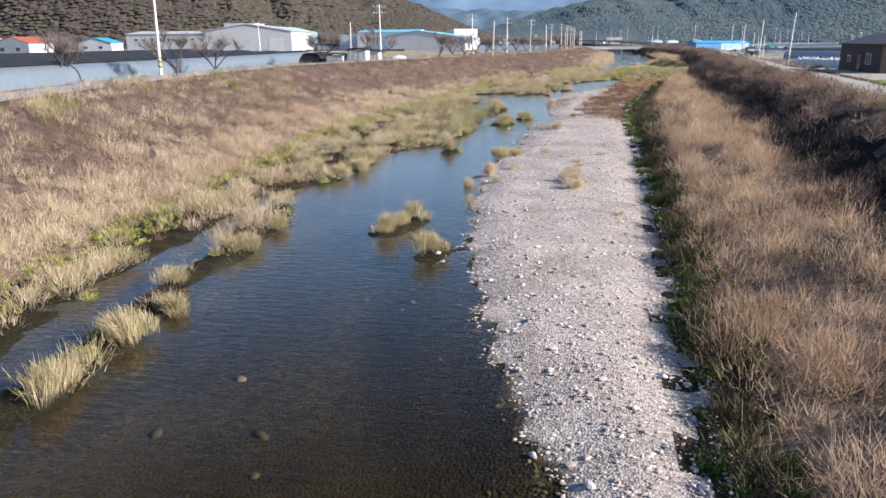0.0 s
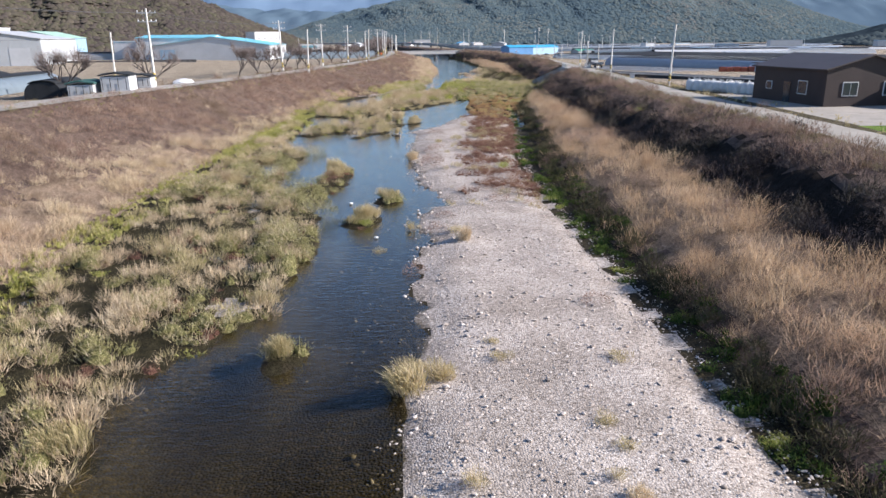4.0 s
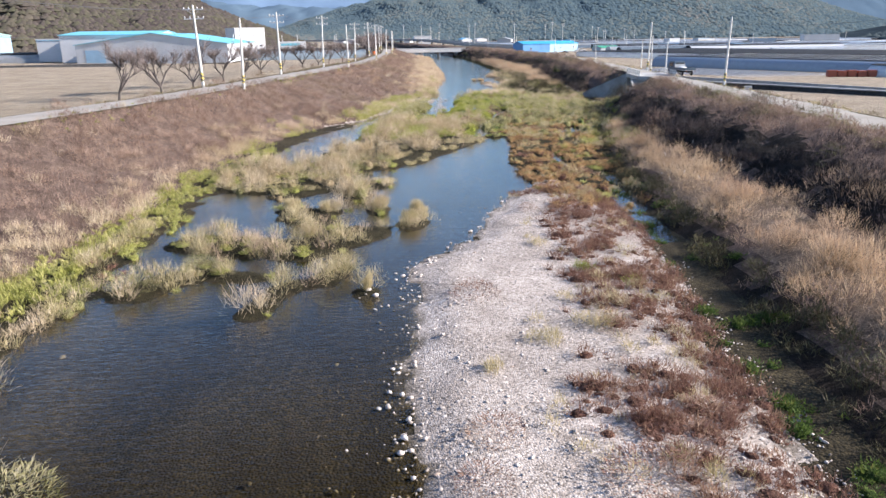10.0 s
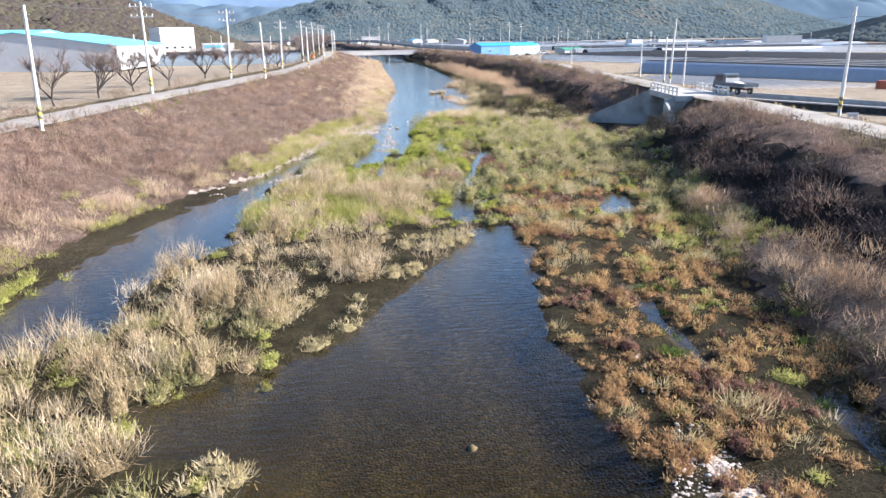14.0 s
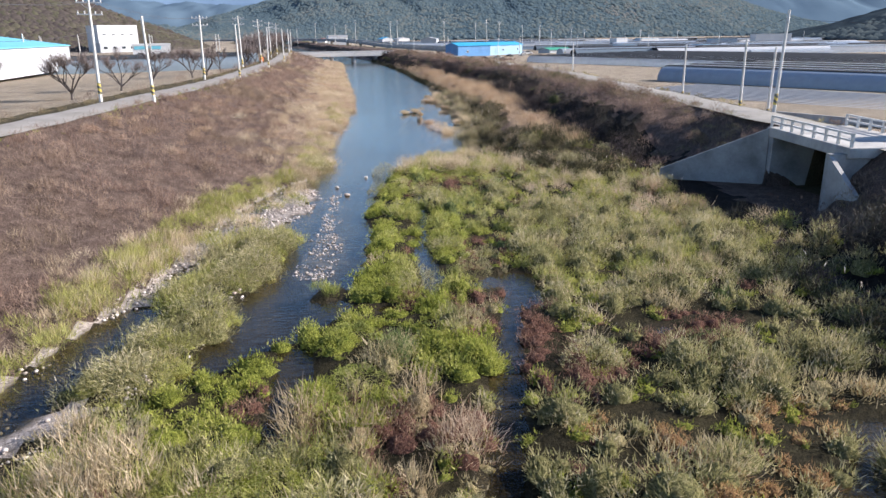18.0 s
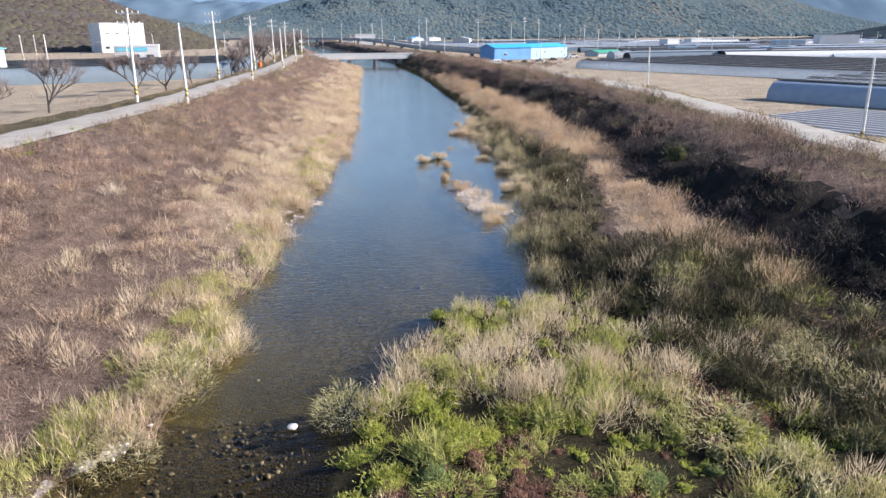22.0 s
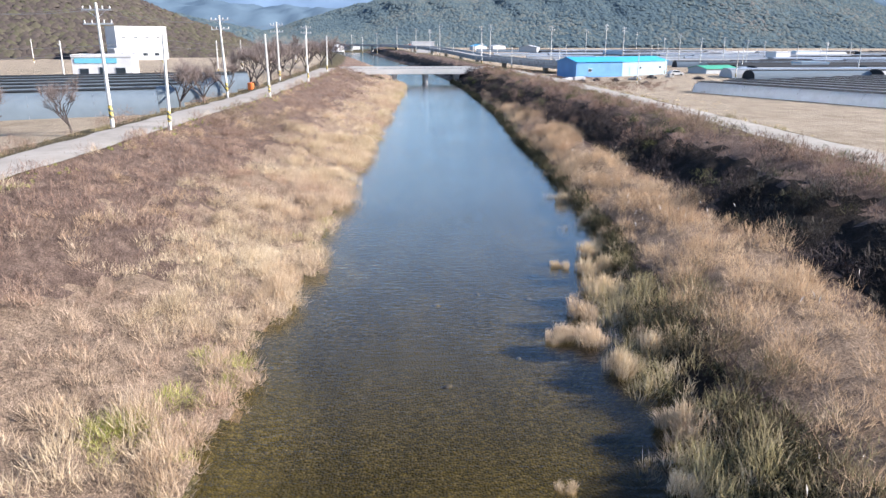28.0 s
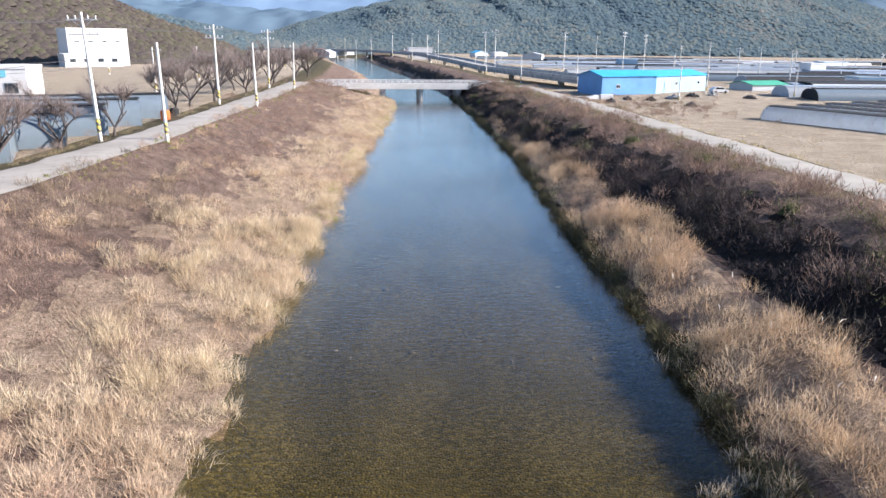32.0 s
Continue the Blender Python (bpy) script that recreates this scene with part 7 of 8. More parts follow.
def block(name, x, y, ang, w, d, h, wall_m, label, windows=(), roof_m=None, z=None, parapet=0.35, category="building", band=None):
    """A flat-roofed box building with parapet and windows in its front and left faces."""
    e = hull(name, pose(x, y, gz(x, y) if z is None else z, 0, 0, ang))
    part("wall", box(0, 0, -0.3, w, d, h), wall_m, e)
    part("roof", box(-0.1, -0.1, h, w + 0.1, d + 0.1, h + 0.12), roof_m or wall_m, e)
    for a in ((-0.1, -0.1, w + 0.1, 0.1), (-0.1, d - 0.1, w + 0.1, d + 0.1), (-0.1, 0.1, 0.1, d - 0.1), (w - 0.1, 0.1, w + 0.1, d - 0.1)):
        part("parapet", box(a[0], a[1], h + 0.12, a[2], a[3], h + 0.12 + parapet), wall_m, e)
    for p, zz, ww, hh in windows:
        fr = part("window", box(p, -0.06, zz, p + ww, 0.02, zz + hh), M_GREY, e)
        part("pane", box(p + 0.06, -0.08, zz + 0.06, p + ww - 0.06, -0.055, zz + hh - 0.06), M_GLASS, fr)
    if band:
        part("sign_band", box(0.5, -0.09, h - 1.1, w * 0.75, -0.02, h - 0.2), band, e)
    return tagged(e, label, category)


# dark house with its yard, bags, cloth tunnel and lawn on the right
house = gable("house", 33.3, 94.0, 5, 8.8, 11.5, 3.4, 4.6, M_BROWN, M_BROWNR, "dark brown clad farmhouse with white-framed windows",
              windows=(("front", 1.7, 1.0, 1.6, 1.3), ("front", 5.9, 1.0, 1.6, 1.3), ("left", 2.6, 1.0, 1.4, 1.3), ("left", 8.2, 1.2, 1.0, 0.8)), doors=(("left", 5.2, 1.0, 2.1, M_GLASS),), z=3.9, category="house")
tunnel("greenhouse", 42.3, 93.0, -86, 16, 6.0, 3.2, M_NETG, M_NETG, "tunnel shed under dark green cloth", "few", z=3.85)
pad = part("yard", box(0, 0, 0, 17, 33, 0.10), M_PAD)
pad.matrix_world = pose(25.6, 78.5, 3.87, 0, 0, -9)
tagged(pad, "pale concrete farm yard", "yard", kind="structure")
lawn = part("lawn", box(0, 0, 0, 40, 24, 0.13), M_LAWN)
lawn.matrix_world = pose(24.6, 56, 3.85, 0, 0, -4)
tagged(lawn, "bright green mown field", "lawn", kind="structure")


def bulk_bag():
    bm = bmesh.new()
    rows = []
    for zz, r in ((0, 0.46), (0.1, 0.52), (0.5, 0.55), (0.95, 0.53), (1.12, 0.44), (1.2, 0.2)):
        rows.append([bm.verts.new((r * math.copysign(abs(math.cos(a)) ** 0.7, math.cos(a)), r * math.copysign(abs(math.sin(a)) ** 0.7, math.sin(a)), zz)) for a in [2 * math.pi * i / 14 for i in range(14)]])
    for a, b in zip(rows[:-1], rows[1:]):
        for i in range(14):
            bm.faces.new((a[i], a[(i + 1) % 14], b[(i + 1) % 14], b[i]))
    bm.faces.new(rows[-1])
    for f in bm.faces:
        f.smooth = True
    e = hull("bulk_bag")
    part("sack", bm, M_BAG, e)
    for s in (-1, 1):
        bm = bmesh.new()
        add_rod(bm, (0.35 * s, -0.25, 1.1), (0.3 * s, 0, 1.42), 0.03, n=5)
        add_rod(bm, (0.3 * s, 0, 1.42), (0.35 * s, 0.25, 1.1), 0.03, n=5)
        part("loop", bm, M_BAG, e)
    return tagged(e, "white woven bulk bag standing in a row", "bulk bag", "bags in the yard")


bag = bulk_bag()
for i in range(13):
    t = i / 12
    for row in (0, 1):
        if row and i % 3 == 2:
            continue
        m = pose(30.8 + 5.2 * t + 0.4 * row, 118.2 - 10.6 * t + 1.2 * row, 3.87, 0, 0, 40 * i) @ Matrix.Scale(1.08, 4)
        if i == 0 and row == 0:
            bag.matrix_world = m
        else:
            copy_thing(bag, m @ Matrix.Diagonal((1 / bag.scale.x, 1 / bag.scale.y, 1 / bag.scale.z, 1)))


# factories on the left plain
gable("factory", -117, 205, 12, 27, 40, 6.3, 8.4, M_GREY, M_PALE, "large pale grey steel shed with a rounded roof", windows=(), doors=(("front", 20, 4.5, 4.2, M_PALE),), z=4.9)
gable("factory", -165, 236, 8, 52, 24, 6.0, 7.0, M_PALE, M_PALE, "long low grey factory with a row of small windows", windows=tuple(("front", 3 + 3.0 * k, 3.6, 1.3, 0.9) for k in range(15)), z=5.0, across=False)
block("factory", -140, 262, 8, 12, 12, 9.5, M_PALE, "tall grey factory block with a white parapet", z=5.0)
gable("factory", -141, 290, 6, 20, 26, 6.8, 9.0, M_LBLUE, M_MINT, "pale blue hall with a mint green roof", windows=(("front", 4, 4.0, 1.2, 1.6), ("front", 8, 4.0, 1.2, 1.6), ("front", 13, 4.0, 1.2, 1.6)), doors=(("front", 3, 4, 2.8, M_GLASS),), z=5.1)
gable("warehouse", -82, 264, 2, 36, 46, 4.4, 7.0, M_PALE, M_TEAL, "long grey warehouse with a shallow pale roof", doors=(("front", 2.2, 4.6, 3.2, M_LBLUE),), z=4.6, across=True)
gable("warehouse", -92, 279, 4, 24, 30, 6.6, 7.6, M_WHITE, M_TEAL, "white warehouse wing with a teal roof", doors=(("front", 6, 3.6, 3.4, M_GREY),), z=4.8, across=False)
block("warehouse", -105, 294, 4, 12, 16, 5.4, M_WHITE, "low white warehouse annex with an open bay", roof_m=M_TEAL, z=4.8)
# white plant building with the low shop before it
block("plant_building", -97.8, 517.5, 38, 19, 12.5, 11.6, M_WHITE, "tall plain white plant building with a dark strip of windows", windows=tuple((2 + 4.3 * k, 7.6, 1.7, 0.5) for k in range(4)), z=3.9)
block("plant_building", -95, 508, 38, 17.5, 8, 3.6, M_PALE, "low white loading wing of the plant", windows=tuple((1.5 + 4.2 * k, 1.4, 1.8, 1.1) for k in range(4)), z=3.9)
block("shop", -50.5, 376, 12, 10.4, 8, 4.2, M_WHITE, "low white shop with a coloured sign band", windows=((1.2, 0.8, 1.6, 1.4), (4.6, 0.1, 1.2, 2.3), (7.4, 0.8, 1.8, 1.5)), z=3.9, band=M_TEAL)
# blue workshop, green shed and clutter on the right plain
gable("workshop", 57.0, 432.4, 23, 15.6, 9, 3.9, 5.0, M_BLUEW, M_BLUE, "blue steel workshop with a bright blue roof", windows=(("front", 4, 1.2, 1.2, 0.9),), z=1.7, across=False)
gable("workshop", 71.4, 438.5, 38, 22, 9, 3.8, 4.9, M_LBLUE, M_BLUE, "light blue workshop wing with a bright blue roof", windows=(("front", 8, 1.6, 1.0, 0.8), ("front", 18, 1.6, 1.0, 0.8)), z=1.7, across=False)
def rubble_heap(x, y, w, seed):
    bm = bmesh.new()
    r = random.Random(seed)
    for k in range(46):
        a, q = r.uniform(0, 2 * math.pi), r.uniform(0, 1) ** 0.6
        sz = r.uniform(0.12, 0.42)
        c = Vector((w * q * math.cos(a), 0.7 * w * q * math.sin(a), 0.45 * w * (1 - q) + 0.05))
        bmesh.ops.create_icosphere(bm, subdivisions=1, radius=sz, matrix=Matrix.Translation(c) @ Euler((r.uniform(0, 3), r.uniform(0, 3), 0)).to_matrix().to_4x4() @ Matrix.Diagonal((1.3, 0.8, 0.6, 1)))
    ob = part("rubble_heap", bm, (M_CONC, M_STONEWALL, M_BARK)[seed % 3])
    ob.matrix_world = pose(x, y, gz(x, y) - 0.05, 0, 0, 40 * seed)
    tagged(ob, ("grey heap of broken concrete on waste ground", "dark heap of stones on waste ground", "brown heap of timber scraps on waste ground")[seed % 3], "rubble heap", "heaps by the workshop")


for i, (x, y, w) in enumerate([(50, 424, 1.8), (56, 421, 1.5), (66, 425, 1.6), (72, 428, 1.9), (78, 433, 1.5), (70, 413, 1.4), (84, 436, 1.7), (61, 426, 1.2), (90, 430, 1.4)]):
    rubble_heap(x, y, w, i)
for i, (x, y, a) in enumerate([(52, 426, 20), (53.8, 427, 24), (55.5, 427.2, 18)]):
    ob = part("board_stack", box(0, 0, 0, 3.2, 1.1, 0.6 + 0.15 * i, bevel=0.02), M_PALE)
    ob.matrix_world = pose(x, y, gz(x, y), 0, 0, a)
    tagged(ob, "stack of pale boards beside the workshop", "boards", "board stacks")


def parked_car(x, y, ang, paint, label):
    e = hull("car", pose(x, y, gz(x, y), 0, 0, ang))
    bm = prism([(-2.1, 0.3), (2.1, 0.3), (2.15, 0.75), (1.3, 0.9), (0.7, 1.42), (-1.2, 1.45), (-1.95, 0.95), (-2.15, 0.7)], 1.7)
    part("body", bm, paint, e)
    part("side_window", prism([(-1.5, 0.95), (1.05, 0.93), (0.62, 1.35), (-1.1, 1.38)], 1.74), M_GLASS, e).location = (0, -0.02, 0)
    for a in (-1.3, 1.3):
        for b in (0.05, 1.65):
            part("wheel", rod((a, b - 0.1, 0.32), (a, b + 0.1, 0.32), 0.32, n=12), M_RUBBER, e)
    tagged(e, label, "car", "parked cars")


parked_car(88, 441, 10, M_WHITE, "white car parked on the waste ground")
parked_car(-63, 372, 15, M_TRUCK, "dark blue car parked beside the shop")
parked_car(-68.5, 371, 12, M_WHITE, "white car parked beside the shop")
parked_car(-73, 374, 15, M_WHITE, "white car parked beside the shop")
gable("shed", 101, 452, 20, 12, 8, 2.0, 2.8, M_GREY, M_GREENR, "low shed with a green roof", z=1.0, across=False)
for i in range(16):
    t = i / 15
    gable("house", -330 + 430 * t + 30 * math.sin(i * 5), 880 + 90 * math.sin(i * 1.7), 25 * math.sin(i * 3), 11 + 3 * math.sin(i), 9, 3.2, 4.6 + 0.5 * math.sin(2 * i), (M_WHITE, M_PALE, M_GREY)[i % 3], (M_REDROOF, M_BLUE, M_PALE, M_GREY)[i % 4], "small far village house with a pitched roof", z=2.4, category="house")
for i, (x, y) in enumerate([(-190, 150), (-205, 180), (-178, 190), (-215, 215), (-232, 245), (-196, 250), (-240, 190)]):
    gable("house", x, y, 15 * math.sin(i * 3), 13, 10, 3.4, 5.2, (M_WHITE, M_PALE)[i % 2], (M_REDROOF, M_BLUE, M_REDROOF, M_TEAL)[i % 4], "village house with a pitched roof", windows=(("front", 2, 1.0, 1.6, 1.2), ("front", 8, 1.0, 1.6, 1.2)), z=4.8, category="house")
for i, (x, y, w, h) in enumerate([(140, 470, 9, 3.4), (172, 452, 8, 3), (215, 520, 14, 4.5), (300, 610, 26, 6), (240, 660, 16, 4), (120, 640, 10, 4.5), (330, 520, 30, 6), (182, 570, 8, 5)]):
    block("shed", x, y, 14 * math.sin(i * 2), w, 7, h, (M_WHITE, M_LBLUE, M_PALE, M_WHITE)[i % 4], "small pale farm shed on the plain", z=0.8, roof_m=(M_BLUE, M_PALE)[i % 2])
block("farm_building", 13, 760, 4, 16, 10, 7, M_WHITE, "white flat-roofed house beyond the river", windows=((3, 2, 2, 1.4), (9, 2, 2, 1.4)), z=2.5)


# ---- weir-side culvert with wing walls and rail ----
def culvert():
    """A short concrete bridge in the right lane over a side ditch: deck, abutments, fin, wings and post-and-bar rail."""
    e = hull("culvert", pose(31.4, 190.8, 0, 0, 0, 82.5))          # local x along the lane (up river), y towards the river
    part("deck", box(-4.75, -5.6, 3.45, 4.75, 0.1, 4.06, bevel=0.03), M_CONC, e, "pale concrete deck")
    part("abutment", box(3.9, -5.6, -0.3, 4.6, 0, 3.45), M_CONC_D, e)
    part("pier_fin", box(-4.6, -5.6, -0.3, -4.1, 1.0, 3.7), M_CONC_D, e)
    part("back_wall", box(-4.1, -5.95, -0.3, 3.9, -5.6, 3.45), M_CONC, e, "pale inner wall")
    for x0, y0, x1, y1, top, start in ((4.55, 0.0, 7.35, 6.4, 0.83, 4.0), (-4.55, 0.95, -7.4, 0.4, 1.2, 3.6)):
        bm = bmesh.new()
        ln = math.hypot(x1 - x0, y1 - y0)
        ox, oy = (y1 - y0) / ln * 0.15, -(x1 - x0) / ln * 0.15
        pts = [(0, -0.3), (1, -0.3), (1, top), (0, start)]
        fr = [bm.verts.new((x0 + (x1 - x0) * u + ox, y0 + (y1 - y0) * u + oy, q)) for u, q in pts]
        bk = [bm.verts.new((x0 + (x1 - x0) * u - ox, y0 + (y1 - y0) * u - oy, q)) for u, q in pts]
        for i in range(4):
            bm.faces.new((fr[i], fr[(i + 1) % 4], bk[(i + 1) % 4], bk[i]))
        bm.faces.new(fr)
        bm.faces.new(bk[::-1])
        bmesh.ops.recalc_face_normals(bm, faces=bm.faces)
        part("wing_wall", bm, M_CONC_D, e, "sloping stained concrete wing wall")
    for y in (0.0, -5.2):
        for k in range(8):
            part("rail_post", box(-4.6 + 1.3 * k, y - 0.2, 4.04, -4.46 + 1.3 * k, y - 0.06, 4.85), M_POLE, e)
        for zz in (4.38, 4.74):
            part("rail_bar", box(-4.65, y - 0.18, zz, 4.65, y - 0.08, zz + 0.11), M_POLE, e)
    return tagged(e, "concrete culvert bridge with wing walls and a pale railing", "culvert")


culvert()


def truck():
    """A small cab-over pickup with drop sides."""
    e = hull("pickup_truck", pose(37.6, 187.2, 4.08, 0, 0, 8))    # drives along +y
    bm = prism([(0, 0.45), (1.95, 0.45), (1.95, 1.05), (1.85, 1.15), (1.55, 1.92), (0.12, 1.97), (0, 1.85)], 1.66)
    bmesh.ops.transform(bm, matrix=Matrix(((0, 1, 0, -0.83), (1, 0, 0, 0.45), (0, 0, 1, 0), (0, 0, 0, 1))), verts=bm.verts)
    bmesh.ops.recalc_face_normals(bm, faces=bm.faces)
    cab = part("cab", bm, M_TRUCK, e, "dark blue painted cab")
    part("rear_window", box(-0.6, 0.43, 1.25, 0.6, 0.46, 1.75), M_GLASS, cab)
    for s in (-1, 1):
        part("side_window", box(s * 0.835 - 0.01, 0.9, 1.2, s * 0.835 + 0.01, 1.9, 1.78), M_GLASS, cab)
    part("windscreen", box(-0.7, 2.16, 1.2, 0.7, 2.2, 1.7), M_GLASS, cab)
    part("bed", box(-0.85, -2.6, 0.72, 0.85, 0.4, 0.80), M_STEEL, e)
    for a in ((-0.87, -2.6, -0.82, 0.4), (0.82, -2.6, 0.87, 0.4), (-0.82, -2.62, 0.82, -2.57)):
        part("drop_side", box(a[0], a[1], 0.78, a[2], a[3], 1.12), M_TRUCK, e)
    part("headboard", box(-0.82, 0.33, 0.8, 0.82, 0.38, 1.55), M_STEEL, e)
    for s in (-0.55, 0.0, 0.6):
        part("load", box(-0.6 + 0.3 * s, -1.2 + s, 0.80, 0.3 + 0.3 * s, -0.6 + s, 1.12 + 0.1 * s, bevel=0.05), M_BAG, e, "white sack")
    part("chassis", box(-0.4, -2.4, 0.45, 0.4, 2.2, 0.70), M_RUBBER, e)
    for x in (-0.75, 0.75):
        for y in (-1.6, 1.6):
            w = part("wheel", rod((x - 0.1, y, 0.3), (x + 0.1, y, 0.3), 0.31, n=14), M_RUBBER, e)
            part("rim", rod((x - 0.11, y, 0.3), (x + 0.11, y, 0.3), 0.17, n=10), M_STEEL, w)
    for s in (-0.7, 0.6):
        part("tail_light", box(s, -2.65, 0.62, s + 0.14, -2.61, 0.72), M_REDROOF, e)
    return tagged(e, "small dark blue pickup truck parked on the lane", "truck")


truck()


# ---- bridge over the river ----
def bridge():
    e = hull("bridge", pose(-6, 432.5, -1.0, 0, 0, 3.5))
    part("deck", box(0, 0, 3.35, 40.5, 6.5, 4.15, bevel=0.05), M_CREAM, e)
    part("road_surface", box(0, 0.5, 4.154, 40.5, 6.0, 4.2), M_ROAD, e)
    for y in (0.0, 6.2):
        part("parapet_base", box(0, y, 4.15, 40.5, y + 0.3, 4.5), M_CREAM, e)
        part("rail", box(0, y + 0.06, 5.0, 40.5, y + 0.24, 5.2), M_POLE, e)
        part("rail", box(0, y + 0.1, 4.68, 40.5, y + 0.2, 4.82), M_POLE, e)
        for k in range(31):
            part("rail_post", box(0.1 + 1.34 * k, y + 0.05, 4.5, 0.4 + 1.34 * k, y + 0.25, 5.0), M_POLE, e)
    for x in (14.0, 22.5, 31.0):
        p = part("pier", rod((x, 1.0, -1), (x, 1.0, 2.9), 0.6, n=16), M_CONC, e)
        part("column", rod((x, 5.4, -1), (x, 5.4, 2.9), 0.6, n=16), M_CONC, p)
        part("pier_cap", box(x - 0.65, 0.2, 2.8, x + 0.65, 6.2, 3.35), M_CONC, p)
    bm = prism([(1.2, 0), (6.0, 0), (3.2, 3.35), (1.2, 3.35)], 6.1)
    bmesh.ops.translate(bm, verts=bm.verts, vec=(0, 0.2, 0))
    part("abutment", bm, M_CONC_D, e, "sloping concrete abutment")
    part("abutment", box(38.2, 0.2, 0, 40.3, 6.3, 3.35), M_CONC_D, e)
    for x in (-0.7, 40.2):
        part("end_block", box(x, -0.15, 4.1, x + 1.0, 0.45, 5.3), M_WHITE, e)
    return tagged(e, "low white concrete road bridge with post railing on round piers", "bridge")


bridge()


def highway():
    """The far raised road: a bending deck on piers, with guard posts."""
    e = hull("viaduct")
    pts = [(60, 452), (42, 520), (34, 600), (22, 700), (-6, 820), (-60, 900), (-130, 960)]
    zs = [3.9, 4.6, 5.6, 6.4, 6.6, 6.4, 6.0]
    for (a, b, z0, z1) in zip(pts[:-1], pts[1:], zs[:-1], zs[1:]):
        d = Vector((b[0] - a[0], b[1] - a[1], 0))
        n = Vector((-d.y, d.x, 0)).normalized() * 4.5
        for nm, off0, off1, lo, hi, mt in (("deck", -1, 1, -0.9, 0.0, M_CONC_D), ("kerb", -1, -0.93, 0.0, 0.8, M_CONC), ("kerb", 0.93, 1, 0.0, 0.8, M_CONC)):
            bm = bmesh.new()
            vs = []
            for p, z in ((a, z0), (b, z1)):
                for o, h in ((off0, lo), (off1, lo), (off1, hi), (off0, hi)):
                    vs.append(bm.verts.new((p[0] + n.x * o, p[1] + n.y * o, z + h)))
            for q in ((0, 1, 5, 4), (1, 2, 6, 5), (2, 3, 7, 6), (3, 0, 4, 7), (3, 2, 1, 0), (4, 5, 6, 7)):
                bm.faces.new([vs[i] for i in q])
            bmesh.ops.recalc_face_normals(bm, faces=bm.faces)
            part(nm, bm, mt, e)
        for k in range(2):
            t = (k + 0.5) / 2
            x, y, z = a[0] + (b[0] - a[0]) * t, a[1] + (b[1] - a[1]) * t, z0 + (z1 - z0) * t
            part("pier", rod((x, y, -1), (x, y, z - 0.9), 0.9, n=12), M_CONC, e)
    return tagged(e, "distant raised concrete road on round piers", "viaduct")


highway()

# barrels and clutter by the lane
for i, (x, y, m, lab) in enumerate([(-12.6, 352, M_ORANGE, "orange plastic barrel"), (-14.5, 357, M_TEAL, "blue plastic barrel"), (-16.5, 360, M_WHITE, "white water tank"), (-12.4, 354.5, M_RUBBER, "black covered farm cart")]):
    e = hull("barrel", pose(x, y, gz(x, y), 0, 0, 30 * i))
    part("body", rod((0, 0, 0), (0, 0, 1.0), 0.5, 0.52, 14), m, e)
    part("lid", rod((0, 0, 1.0), (0, 0, 1.1), 0.46, 0.4, 14), m, e)
    tagged(e, lab + " beside the lane", "barrel")


# ---- reeds on the islands and at the water's edge, as masses ----
def spots(x, y, group):
    return (union(x, y, group) > 0.05).astype(float) * above(x, y, -0.02)


W0, W1 = (lambda y: 0 * y - 18), (lambda y: 0 * y + 7)
mounds("reeds", 130000, 122, 170, W0, W1, M_REED, lambda x, y: spots(x, y, ISLES_C) * np.clip(0.5 + 0.7 * lumps(x, y, 3.0, 2.0), 0.1, 1), "tall tan reeds on a river island", (0.4, 0.95), 1.45, (0.25, 0.65), (0.013, 0.03), 0.5, 0.6, 150, "reeds", heart=0.5)
mounds("reeds", 150000, 122, 170, W0, W1, M_TAN, lambda x, y: spots(x, y, ISLES_C) * np.clip(0.35 + 0.9 * lumps(x, y, 4.5, 6.0), 0.05, 1), "tan dry reeds on a river island", (0.4, 0.95), 1.5, (0.25, 0.65), (0.01, 0.024), 0.5, 0.6, 150, "reeds")
mounds("marsh_weed", 70000, 120, 170, W0, W1, M_OLIVE, lambda x, y: (union(x, y, ISLES_C) > -0.2) * above(x, y, 0.0), "low olive growth on a river island", (0.3, 0.6), 0.6, (0.08, 0.22), (0.02, 0.04), 0.55, 0.35, 90, "marsh plants", heart=0.6)
mounds("marsh_weed", 30000, 120, 160, W0, W1, M_LIME, lambda x, y: (union(x, y, ISLES_C) > -0.3) * above(x, y, -0.06) * np.clip(0.1 - 0.07 * (x + 8) + 0.9 * lumps(x, y, 3.2, 1.0), 0.06, 1), "bright green leafy weed on a river island", (0.3, 0.7), 0.7, (0.05, 0.14), (0.02, 0.05), 0.55, 0.35, 110, "marsh plants", heart=0.66)
mounds("marsh_weed", 60000, 50, 92, lambda y: 0 * y - 15, lambda y: 0 * y - 6, M_WILLOW, lambda x, y: (union(x, y, ISLES_A) > 0.0) * above(x, y, -0.02), "olive leafy growth on a narrow river island", (0.25, 0.6), 0.9, (0.1, 0.28), (0.016, 0.034), 0.5, 0.4, 90, "marsh plants", heart=0.6)
mounds("marsh_weed", 40000, 50, 92, lambda y: 0 * y - 15, lambda y: 0 * y - 6, M_MAROON, lambda x, y: (union(x, y, ISLES_A) > -0.1) * above(x, y, -0.05) * patch(x, y, 2.4, 1.0, 0.2), "maroon wilted weed on a narrow river island", (0.2, 0.45), 0.7, (0.08, 0.22), (0.014, 0.03), 0.5, 0.35, 70, "marsh plants", heart=0.5)
